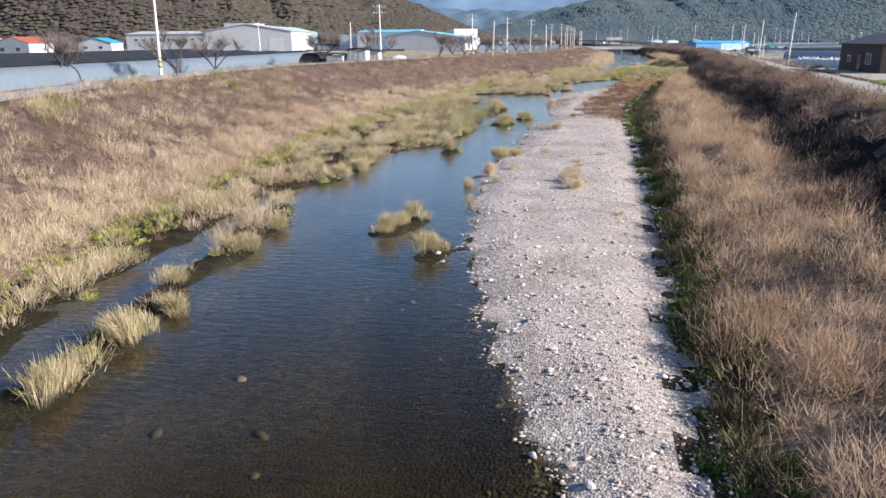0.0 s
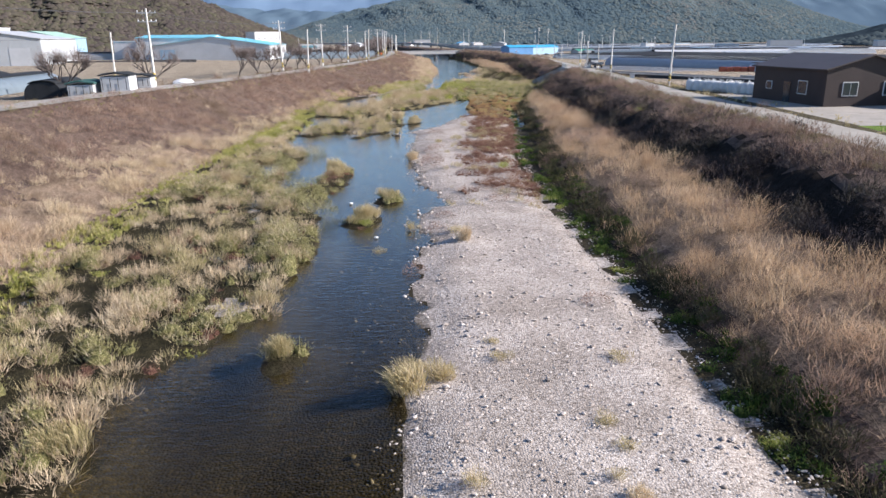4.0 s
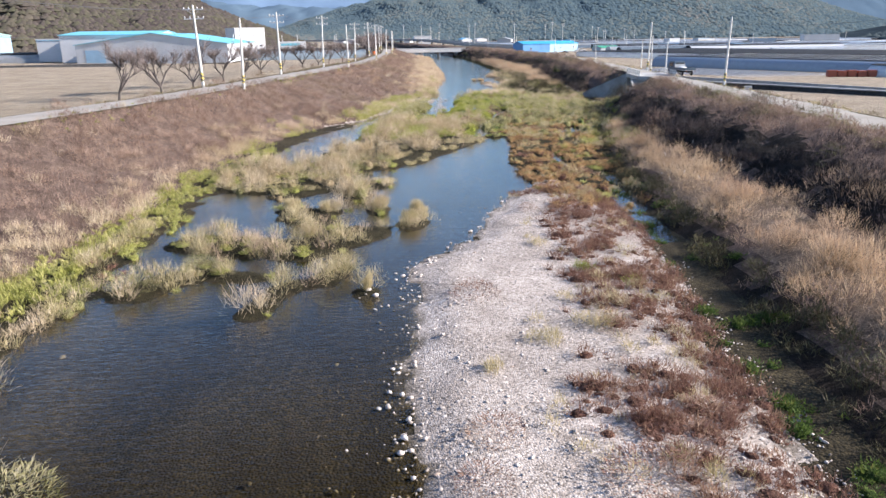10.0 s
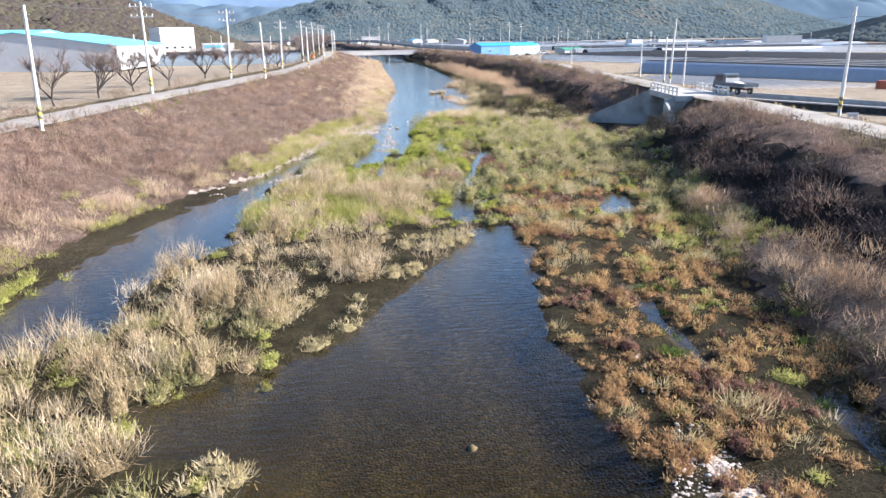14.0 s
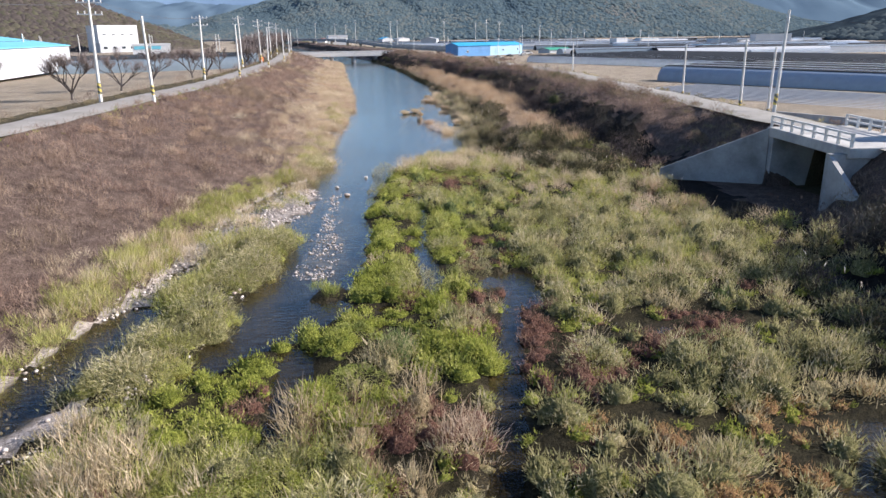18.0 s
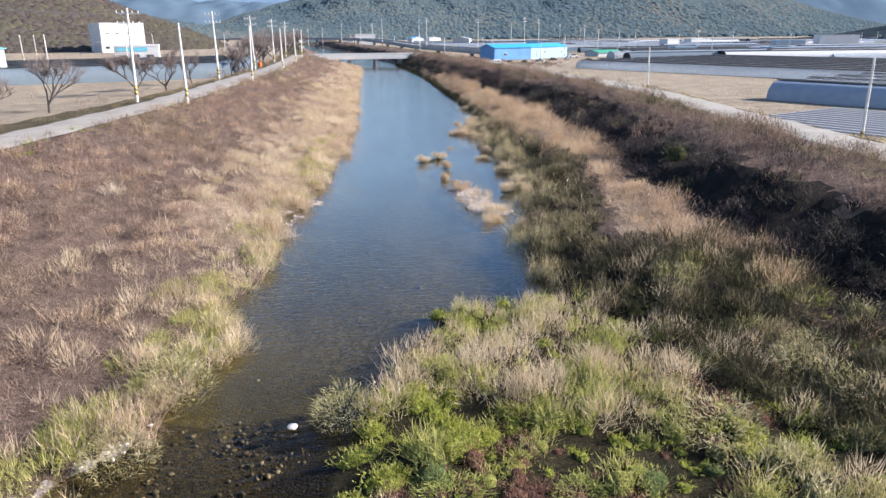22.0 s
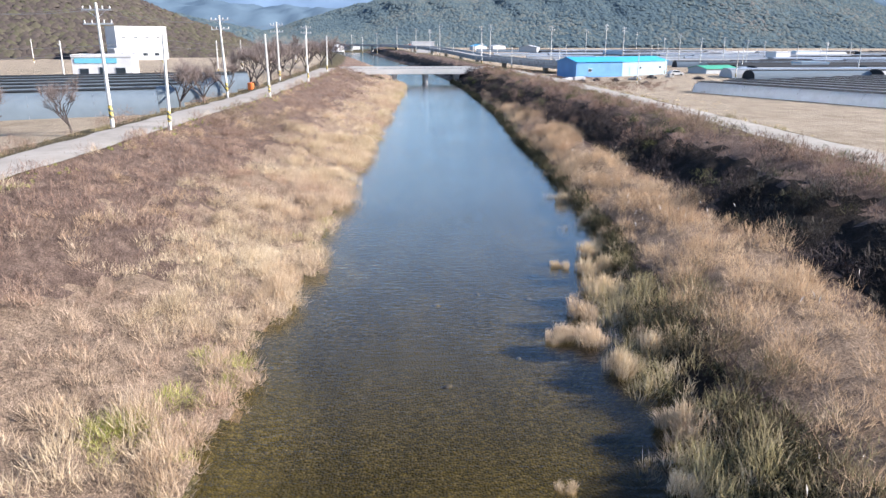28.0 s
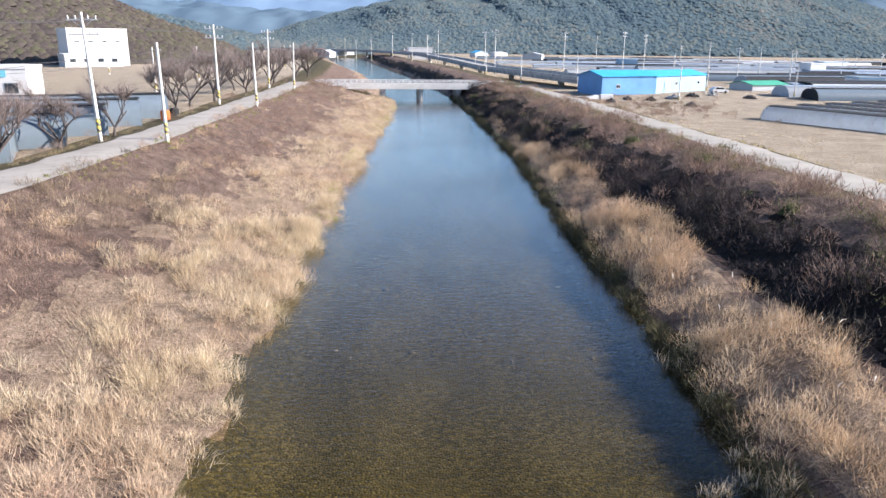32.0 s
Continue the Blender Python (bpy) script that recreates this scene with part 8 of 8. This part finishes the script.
mounds("reeds", 60000, 104, 126, W0, W1, M_OLIVE, lambda x, y: spots(x, y, ISLES_B), "olive reeds on small river islands", (0.3, 0.75), 1.3, (0.25, 0.6), (0.011, 0.026), 0.5, 0.6, 100, "reeds")
mounds("reeds", 40000, 104, 126, W0, W1, M_TAN, lambda x, y: spots(x, y, ISLES_B) * patch(x, y, 3.0, 1.0, 0.4), "tan reeds on small river islands", (0.3, 0.7), 1.4, (0.25, 0.6), (0.01, 0.024), 0.5, 0.6, 100, "reeds")
mounds("marsh_weed", 16000, 104, 132, W0, W1, M_LIME, lambda x, y: (union(x, y, ISLES_B + ISLES_C) > -0.35) * above(x, y, -0.08) * patch(x, y, 2.4, 1.2, 0.15), "bright green weed round small river islands", (0.2, 0.5), 0.6, (0.05, 0.13), (0.02, 0.045), 0.55, 0.35, 80, "marsh plants", heart=0.66)
mounds("reeds", 40000, 214, 268, lambda y: fR(y) - 1.2, lambda y: fR(y) + 1.0, M_OLIVE, lambda x, y: np.clip(0.35 + 0.9 * lumps(x, y, 2.6, 2.0), 0, 1), "straw reeds standing at the water's edge", (0.3, 0.7), 1.7, (0.3, 0.7), (0.01, 0.024), 0.5, 0.7, 80, "reeds")
mounds("reeds", 24000, 268, 440, lambda y: fR(y) - 0.5, lambda y: fR(y) + 0.7, M_OLIVE, lambda x, y: np.clip(0.1 + 0.9 * lumps(x, y, 3.6, 2.0), 0, 1), "straw reeds standing at the water's edge", (0.3, 0.6), 1.6, (0.3, 0.6), (0.008, 0.02), 0.5, 0.7, 60, "reeds")
mounds("reeds", 18000, 180, 212, lambda y: fT(y) - 1.6, lambda y: fT(y) + 2.4, M_TAN, lambda x, y: above(x, y, 0.0) * np.clip(0.25 + 0.9 * lumps(x, y, 2.6, 4.0), 0, 1), "tan grass on the stony foot of the embankment", (0.35, 0.9), 1.1, (0.25, 0.6), (0.01, 0.024), 0.55, 0.5, 90, "grass")
# pale seed plumes above the terrace and the marsh
x, y = scatter(800, 120, 330, lambda y: fR(y) + 0.5, lambda y: fB(y) - 0.8, lambda x, y: np.clip(0.1 + 0.8 * lumps(x, y, 6, 2.0), 0, 1))
b = on_ground(x, y)
b[:, 2] += rng.uniform(1.1, 1.6, len(x))
tagged(blade_mesh("seed_plumes", b, rng.uniform(0.2, 0.35, len(x)), rng.normal(0, 0.12, (len(x), 2)), rng.uniform(0.03, 0.06, len(x)), M_PLUME, True), "pale fluffy reed plumes above the dry grass", "reeds", kind="stuff")


# ---- single clumps and shrubs ----
def clump(kind, r, h, mat, seed, n=1000):
    """A fan of reeds or a twiggy shrub, rooted at its base."""
    g = np.random.default_rng(seed)
    az, out = g.uniform(0, 2 * math.pi, n), np.sqrt(g.uniform(0, 1, n)) * r
    d = np.stack([np.cos(az), np.sin(az)], 1)
    if kind == "reed":
        tufts = 6
        k = g.integers(0, tufts, n)
        ta, to, th = g.uniform(0, 2 * math.pi, tufts), np.sqrt(g.uniform(0, 1, tufts)) * r * 0.72, g.uniform(0.5, 1.0, tufts)
        cen = np.stack([np.cos(ta) * to, np.sin(ta) * to], 1)[k]
        low = g.uniform(0, 0.55, n) ** 1.4
        tallk = h * th[k]
        base = np.concatenate([cen + d * (out * 0.36)[:, None], (-0.08 + tallk * low)[:, None]], 1)
        hh = tallk * (1 - low) * g.uniform(0.45, 0.95, n) * (1.0 - 0.3 * out / r)
        wind = np.array([-0.12, 0.06]) * h
        ln = d * (out * 0.20 + g.uniform(0, 0.10, n) * h)[:, None] + g.normal(0, 0.10, (n, 2)) * h + wind
        wd = g.uniform(0.012, 0.028, n)
    else:
        up = g.uniform(0.15, 1.0, n)
        zz = h * up * np.sqrt(np.clip(1 - (out / r) ** 2, 0.05, 1))
        base = np.concatenate([d * out[:, None], (zz - 0.06)[:, None]], 1)
        s = g.uniform(0.10, 0.26, n)
        hh = s * g.uniform(-0.1, 0.9, n)
        ln = d * (s * 0.7)[:, None] + g.normal(0, 0.09, (n, 2))
        wd = g.uniform(0.018, 0.04, n)
    return blade_mesh({"reed": "reed_clump", "shrub": "shrub", "willow": "bush"}[kind], base, hh, ln, wd, mat, True)


def plant_out(models, places, label, category, group):
    """Stand copies of the models on the ground, turned and sized: places are (x, y, width, height)."""
    for ob in models:
        tagged(ob, label, category, group)
    for i, (x, y, r, h) in enumerate(places):
        m = pose(x, y, max(gz(x, y), -0.12), 0, 0, 67 * i) @ Matrix.Diagonal((r, r, h, 1))
        if i < len(models):
            models[i].matrix_world = m
        else:
            ob = models[i % len(models)].copy()
            scene.collection.objects.link(ob)
            ob.matrix_world = m


reed = [clump("reed", 1, 1, M_OLIVE, 10 + k) for k in range(4)]
plant_out(reed, [(-11, 87.2, 0.9, 1.8), (-10.8, 86, 0.95, 1.8), (-11.1, 84.6, 0.8, 1.4), (-8.5, 28.6, 0.7, 1.2), (-7.7, 31, 0.8, 1.2), (-8.1, 29.8, 0.6, 1.0), (-5.8, 25.8, 0.75, 1.6), (-10.2, 52.2, 0.8, 1.1), (-8.6, 70.3, 0.9, 1.6), (-8.1, 71.3, 0.8, 1.3), (-6.9, 76.2, 0.9, 1.2), (-5.9, 49.4, 1.1, 1.3),
                 (-5.2, 50.4, 0.8, 1.0), (-4.2, 120.3, 0.9, 1.4), (-6.1, 124.1, 0.7, 1.3), (-3.8, 122.5, 0.8, 1.2)],
          "olive reed clump standing in the shallow water", "reed clump", "reed clumps in the river")
reed2 = [clump("reed", 1, 1, M_OLIVE, 30 + k, 900) for k in range(3)]
plant_out(reed2, [(-9.1, 123.5, 0.8, 1.0), (-11.4, 124.4, 1.0, 1.2), (-6.2, 109.6, 0.4, 1.1), (-13.5, 25.5, 0.9, 0.9), (-13.4, 28.5, 0.8, 1.0), (-12.2, 13, 0.9, 1.2), (-12.4, 16, 0.9, 1.3), (-12.6, 18.5, 0.8, 1.0), (-12.6, 10.5, 1.0, 1.2), (-14.2, 21, 0.7, 0.8), (-14.8, 41, 0.8, 1.3), (-14.6, 43.5, 0.9, 1.3), (-15, 47, 0.9, 1.2),
                  (-11.8, 57, 0.7, 1.0), (-16.2, 97, 0.8, 0.9), (-18, 93, 0.9, 0.9)],
          "olive marsh reed clump at the water's edge", "reed clump", "reed clumps in the river")
tan = [clump("reed", 1, 1, M_TAN, 50 + k, 900) for k in range(4)]
plant_out(tan, [(-5.5, 42, 0.55, 1.5), (-6.6, 39.5, 0.5, 0.9), (-0.75, 42.6, 0.45, 1.0), (-0.85, 43.5, 0.35, 0.8), (-0.8, 41.6, 0.5, 1.1), (-0.8, 39.6, 0.5, 1.1), (-0.9, 40.6, 0.75, 1.3), (-0.7, 38.6, 0.7, 1.3), (-5.2, 92.5, 0.75, 1.6), (-2.8, 65.5, 0.6, 1.3), (13.1, 247, 0.7, 0.9), (14.7, 248.4, 0.8, 1.1),
                (14.9, 243.8, 0.55, 1.1), (14.1, 239.2, 0.45, 1.2), (14.7, 234.9, 0.7, 1.3), (17.7, 234, 0.6, 1.4), (19.2, 235.2, 0.8, 2.0), (18.9, 232.4, 0.8, 1.8), (19.1, 241.3, 0.9, 1.8), (18.5, 247.6, 0.8, 1.2), (19.2, 251, 0.8, 1.4)],
          "straw-coloured dry reed clump in the shallows", "reed clump", "reed clumps in the river")
tan2 = [clump("reed", 1, 1, M_TAN, 60 + k, 900) for k in range(3)]
plant_out(tan2, [(19.3, 263.5, 0.9, 1.4), (19.7, 266, 0.8, 1.6), (18.5, 264.1, 0.7, 1.1), (20, 261, 0.8, 1.6), (18, 263.6, 0.4, 0.9), (23.4, 288, 0.7, 1.5), (23.9, 282.3, 0.6, 1.2), (20.1, 273, 0.5, 0.8), (22, 275, 0.8, 1.6), (19.6, 254.1, 0.6, 1.0), (16.5, 254.2, 0.3, 0.5), (20.6, 257, 0.8, 1.7), (21.2, 269, 0.9, 1.8), (21.6, 272, 0.9, 1.7), (21.3, 262, 0.8, 1.8),
                 (14.5, 237.6, 0.4, 0.8), (15.2, 226.5, 0.7, 1.1), (16.6, 224.6, 0.8, 1.2)],
          "straw-coloured dry reed clump beside the shore", "reed clump", "reed clumps in the river")
tus = [clump("reed", 1, 1, M_OLIVE, 80 + k, 380) for k in range(4)]
plant_out(tus, [(-6, 50.8, 0.6, 0.7), (-5.9, 43.6, 0.4, 0.6), (-1.1, 44.4, 0.3, 0.5), (-5.9, 35.3, 0.4, 0.9), (1.5, 32.6, 0.35, 0.35), (-3.1, 52.4, 0.35, 0.3), (-4.5, 44.4, 0.4, 0.8), (-5, 40.1, 0.3, 0.5), (-2.9, 51.2, 0.45, 0.5), (-0.6, 46.9, 0.5, 0.4), (-0.5, 45.6, 0.35, 0.4), (1, 50.7, 0.5, 0.4), (-2.9, 66.9, 0.6, 0.7), (-5.4, 68.4, 0.5, 1.0), (-7.2, 64.6, 0.45, 0.5),
                (-0.1, 103.5, 0.7, 0.7), (3.2, 106.4, 0.8, 0.8), (-2.1, 101.6, 0.5, 0.7), (2.2, 104.8, 1.0, 0.9)],
          "low olive grass tussock on the gravel bar", "grass tussock", "plants on the gravel bar")
tus2 = [clump("reed", 1, 1, M_GREEN, 90 + k, 380) for k in range(3)]
plant_out(tus2, [(3.8, 45.7, 0.6, 0.4), (3.9, 41, 0.6, 0.4), (3.9, 74.8, 0.6, 0.6), (3.7, 72.5, 0.5, 0.5), (2.3, 86.5, 0.8, 0.7), (4.8, 109, 0.6, 0.5), (8.4, 126.8, 0.7, 0.7), (3.3, 111, 0.7, 0.7), (-7.0, 76.9, 0.6, 0.5), (-8.2, 69.4, 0.6, 0.6), (1.5, 179.5, 0.8, 0.7), (7.8, 124, 0.6, 0.7), (4.7, 127.6, 0.5, 0.6), (3.9, 60, 0.6, 0.4)],
          "yellow-green grass tussock beside the gravel", "grass tussock", "plants on the gravel bar")
mar = [clump("shrub", 1, 1, M_MAROON, 100 + k, 520) for k in range(4)]
MAR = [(1.6, 56, 0.6, 0.4), (-5.5, 61, 0.6, 0.6), (-3.4, 70.6, 0.6, 0.35), (-4, 68, 0.6, 0.5), (-3.2, 90, 1.0, 1.1), (-3.5, 88.4, 0.8, 1.0), (-0.3, 85, 0.9, 0.8), (0.4, 74.7, 0.8, 0.6), (0.5, 79.7, 0.9, 0.7), (2.3, 77.3, 1.0, 0.7), (0.9, 95.7, 1.1, 0.8), (3.4, 98, 1.0, 0.7), (2.3, 73.2, 0.6, 0.4), (2.1, 96.5, 1.1, 0.8),
       (1.1, 87.1, 1.0, 0.8), (2.4, 83.2, 1.0, 0.7), (0.3, 78.2, 0.9, 0.7)]
plant_out(mar, MAR, "maroon dried weed shrub growing on the gravel bar", "shrub", "plants on the gravel bar")
mar2 = [clump("shrub", 1, 1, M_MAROON, 120 + k, 520) for k in range(3)]
MAR2 = [(2.3, 81.2, 0.9, 0.7), (-2.4, 98, 0.8, 0.6), (-3, 95.9, 0.7, 0.5), (1.1, 91.3, 1.0, 0.8), (2.4, 84.2, 0.8, 0.6), (-1.9, 108, 1.0, 0.7), (5.6, 121.5, 0.9, 0.6), (7.1, 119.7, 1.0, 0.7), (2.8, 121.8, 0.7, 0.5), (4.3, 126.6, 0.6, 0.6), (5.7, 126.4, 0.8, 0.6), (7.6, 126.6, 0.8, 0.6), (5.2, 122.5, 0.9, 0.6), (-11.2, 81.4, 0.8, 0.7), (-11.1, 83.2, 0.8, 0.8)]
for k in range(26):
    yy = 78 + 46 * k / 25
    MAR2.append((float(np.interp(yy, YG, XGR)) - 0.4 - 3.2 * abs(math.sin(k * 2.4)), yy + 1.5 * math.sin(k * 4.1), 0.45 + 0.35 * abs(math.sin(k * 1.9)), 0.35 + 0.25 * abs(math.sin(k * 2.9))))
plant_out(mar2, MAR2, "small maroon-brown weed shrub among the stones", "shrub", "plants on the gravel bar")
wil = [clump("willow", 1, 1, M_WILLOW, 140 + k, 1300) for k in range(4)]
plant_out(wil, [(-4.7, 172.4, 1.3, 1.2), (-4.1, 175, 1.2, 1.1), (-3.3, 178, 1.3, 1.2), (-2.0, 182.6, 1.4, 1.2), (-1.2, 186, 1.3, 1.1), (-11.2, 72.3, 1.3, 1.3), (-12, 65, 1.2, 1.3), (-13.2, 74.6, 1.5, 1.4), (-12.7, 79.2, 1.2, 1.0), (-15.6, 82.8, 1.4, 1.2), (-15.3, 87.7, 1.1, 1.0), (-14, 96.4, 1.1, 1.1), (-15.3, 94.5, 1.1, 1.0), (-15.9, 91.2, 1.0, 0.9), (-19.8, 79, 1.8, 1.5), (-17.4, 84, 1.6, 1.4), (-17.5, 77, 1.5, 1.3), (-12.6, 67.4, 1.0, 1.1), (-18.4, 87, 1.4, 1.3), (-2.4, 181.4, 1.2, 1.0), (-1.6, 184, 1.1, 0.9),
                (-0.8, 187, 1.0, 0.9), (1.4, 164.2, 1.3, 1.3), (4.3, 163.6, 1.0, 1.2), (-16, 110.5, 1.0, 0.9), (-13.8, 112.8, 0.9, 0.8), (6.4, 205, 1.0, 1.2), (5.4, 198.5, 0.8, 1.0), (1.0, 207, 1.3, 1.6), (0.4, 203.5, 1.0, 1.2)],
          "grey-green willow-like bush at the water", "bush", "bushes in the marsh")

bus = [clump("willow", 1, 1, M_WILLOW, 160 + k, 1100) for k in range(3)]
BUS = []
for k in range(20):
    r = random.Random(4000 + k)
    yy = r.uniform(157, 210)
    xn = float(np.interp(yy, YN, XN))
    xx = r.uniform(xn + 5, min(25, xn + 19)) if k % 4 else r.uniform(xn + 1, xn + 5)
    if gz(xx, yy) > 0.02:
        BUS.append((xx, yy, r.uniform(0.6, 1.25), r.uniform(0.7, 1.35)))
plant_out(bus, BUS, "grey-green bushy reed growth in the marsh", "bush", "bushes in the marsh")
gre = [clump("willow", 1, 1, M_GREEN, 170 + k, 900) for k in range(3)]
GRE = []
for k in range(14):
    r = random.Random(5000 + k)
    yy = r.uniform(157, 211)
    xn = float(np.interp(yy, YN, XN))
    xx = r.uniform(xn + 0.4, xn + 8)
    if gz(xx, yy) > 0.0:
        GRE.append((xx, min(yy, 200), r.uniform(0.6, 1.1), r.uniform(0.45, 0.8)))
plant_out(gre, GRE, "bright green leafy marsh clump", "marsh plant", "green clumps in the marsh")

# ---- loose stones ----
t5 = (1 + 5 ** 0.5) / 2
ICO_V = np.array([(-1, t5, 0), (1, t5, 0), (-1, -t5, 0), (1, -t5, 0), (0, -1, t5), (0, 1, t5), (0, -1, -t5), (0, 1, -t5), (t5, 0, -1), (t5, 0, 1), (-t5, 0, -1), (-t5, 0, 1)]) / 1.9
ICO_F = np.array([(0, 11, 5), (0, 5, 1), (0, 1, 7), (0, 7, 10), (0, 10, 11), (1, 5, 9), (5, 11, 4), (11, 10, 2), (10, 7, 6), (7, 1, 8), (3, 9, 4), (3, 4, 2), (3, 2, 6), (3, 6, 8), (3, 8, 9), (4, 9, 5), (2, 4, 11), (6, 2, 10), (8, 6, 7), (9, 8, 1)])


OCT_V = np.array([(1, 0, 0), (0, 1, 0), (-1, 0, 0), (0, -1, 0), (0.15, 0.1, 1), (0, 0, -1)])
OCT_F = np.array([(0, 1, 4), (1, 2, 4), (2, 3, 4), (3, 0, 4)])


def stones(name, x, y, size, label, lift=0.25, small=False):
    n = len(x)
    SV, SF = (OCT_V, OCT_F) if small else (ICO_V, ICO_F)
    nv = len(SV)
    a = rng.uniform(0, 2 * math.pi, n)
    sc = np.stack([size * rng.uniform(0.7, 1.3, n), size * rng.uniform(0.55, 1.0, n), size * rng.uniform(0.35, 0.7, n)], 1)
    v = SV[None] * sc[:, None] * rng.uniform(0.75, 1.2, (n, nv, 1))
    c, s = np.cos(a)[:, None], np.sin(a)[:, None]
    vx, vy = v[:, :, 0] * c - v[:, :, 1] * s, v[:, :, 0] * s + v[:, :, 1] * c
    z = height(x, y) + sc[:, 2] * lift
    vv = np.stack([vx + x[:, None], vy + y[:, None], v[:, :, 2] + z[:, None]], 2).reshape(-1, 3)
    f = (SF[None] + nv * np.arange(n)[:, None, None]).reshape(-1, 3)
    return tagged(mesh_object(name, vv, f, [M_STONE]), label, "stones", kind="stuff")


def sizes(n, lo, hi):
    return lo + (hi - lo) * rng.uniform(0, 1, n) ** 2.6


x, y = scatter(36000, 4, 132, lambda y: np.interp(y, YG, XGL) - 0.6, lambda y: np.interp(y, YG, XGR) + 0.3)
stones("cobbles", x, y, sizes(len(x), 0.022, 0.085), "pale grey river cobbles covering the gravel bar", 0.12, True)
x, y = scatter(900, 4, 137, lambda y: np.interp(y, YG, XGL) - 0.4, lambda y: np.interp(y, YG, XGR) + 0.2)
stones("cobbles", x, y, sizes(len(x), 0.05, 0.11), "larger grey cobbles on the gravel bar")
x, y = scatter(700, 8, 130, lambda y: np.interp(y, YG, XGL) - 2.6, lambda y: np.interp(y, YG, XGL) - 0.2, lambda x, y: np.clip(0.4 + 0.6 * lumps(x, y, 3, 1.0), 0, 1))
stones("cobbles", x, y, sizes(len(x), 0.04, 0.15), "wet cobbles in the shallows", 0.15)
x, y = scatter(2600, 62, 128, lambda y: np.interp(y, YG, XGL) - 3.0, lambda y: np.interp(y, YG, XGL) + 0.4, lambda x, y: np.clip((x - np.interp(y, YG, XGL) + 3.0) / 3.0, 0, 1) ** 2 * np.clip(0.45 + 0.8 * lumps(x, y, 2.2, 1.0), 0, 1) * (height(x, y) > -0.16))
stones("cobbles", x, y, sizes(len(x), 0.04, 0.13), "pale stones scattered off the gravel bar's edge", 0.9)
x, y = scatter(9000, 164, 206, lambda y: fT(y) - 0.2, lambda y: fT(y) + 5.2, lambda x, y: np.clip(0.3 + 0.9 * lumps(x, y, 2.2, 4.0), 0, 1) * (np.interp(y, YN, XN) > x))
stones("cobbles", x, y, sizes(len(x), 0.03, 0.11), "pale stones in the riffle and along the embankment foot", 1.2)
x, y = scatter(60000, 172, 234, lambda y: 0 * y - 10, lambda y: 0 * y + 6, lambda x, y: (union(x, y, BARS[:2] + TOE_BARS) > -0.25).astype(float) * np.clip(0.5 + 0.8 * lumps(x, y, 1.6, 2.0), 0, 1))
stones("cobbles", x, y, sizes(len(x), 0.025, 0.085), "pale stones of a shoal in the riffle", 0.7)
x, y = scatter(4500, 226, 237, lambda y: 0 * y + 13.6, lambda y: 0 * y + 17, lambda x, y: (union(x, y, BARS) > -0.1).astype(float))
stones("cobbles", x, y, sizes(len(x), 0.02, 0.05), "pale stones on a small gravel spit", 0.1)
x, y = scatter(1200, 8, 330, lambda y: fT(y) + 1, lambda y: fR(y) - 1, lambda x, y: (height(x, y) < -0.1) * np.clip(0.1 + 0.9 * lumps(x, y, 5, 3.0), 0, 1))
stones("bed_stones", x, y, sizes(len(x), 0.05, 0.28), "dark stones on the river bed", -0.2)
x, y = scatter(260, 62, 100, lambda y: 0 * y - 9, lambda y: 0 * y - 4.5)
stones("cobbles", x, y, sizes(len(x), 0.03, 0.09), "scattered pale stones standing out of the water", 2.2)

x, y = scatter(7000, 8, 112, lambda y: np.interp(y, YG, XGR) - 0.9, lambda y: np.interp(y, YG, XGR) + 0.9, lambda x, y: np.clip(0.75 + 0.5 * lumps(x, y, 1.5, 3.0) - 0.5 * np.abs(x - np.interp(y, YG, XGR)), 0, 1))
stones("cobbles", x, y, sizes(len(x), 0.025, 0.075), "stones spilling from the bar into the ditch", 0.6)

# the larger stones of the near bar, one by one
stone_meshes = []
for k in range(6):
    g = np.random.default_rng(200 + k)
    v = ICO_V * g.uniform(0.75, 1.2, (12, 1)) * np.array([1.0, 0.75, 0.5])
    me = bpy.data.meshes.new("stone")
    me.from_pydata(v.tolist(), [], ICO_F.tolist())
    me.materials.append(M_STONE)
    stone_meshes.append(me)
x, y = scatter(300, 10, 66, cur(YG, XGL), cur(YG, XGR))
for i in range(300):
    ob = new("stone", stone_meshes[i % 6])
    ob.parent = ground
    s = 0.06 + 0.07 * rng.uniform() ** 2
    ob.matrix_world = pose(x[i], y[i], gz(x[i], y[i]) + 0.03, 0, 0, 137 * i) @ Matrix.Scale(s, 4)

# litter: a white sheet and a pale bag caught in the water, foam boxes
for i, (x0, y0, w) in enumerate([(-9.3, 75.3, 0.15), (-7.4, 66.9, 0.12), (2.6, 201.2, 0.17), (3.2, 198.6, 0.2), (4.9, 204.5, 0.15)]):
    bm = bmesh.new()
    bmesh.ops.create_icosphere(bm, subdivisions=2, radius=w)
    for v in bm.verts:
        v.co *= 1 + 0.35 * noise.noise(v.co * 4 + Vector((i, 0, 0)))
        v.co.z *= 0.5
    ob = part("plastic_sheet" if i < 2 else "boulder", bm, M_BAG if i < 2 else M_STONE)
    ob.matrix_world = pose(x0, y0, 0.08)
    tagged(ob, "crumpled white plastic sheet lying in the shallow water" if i < 2 else "pale boulder lying in the riffle", "litter" if i < 2 else "boulder")
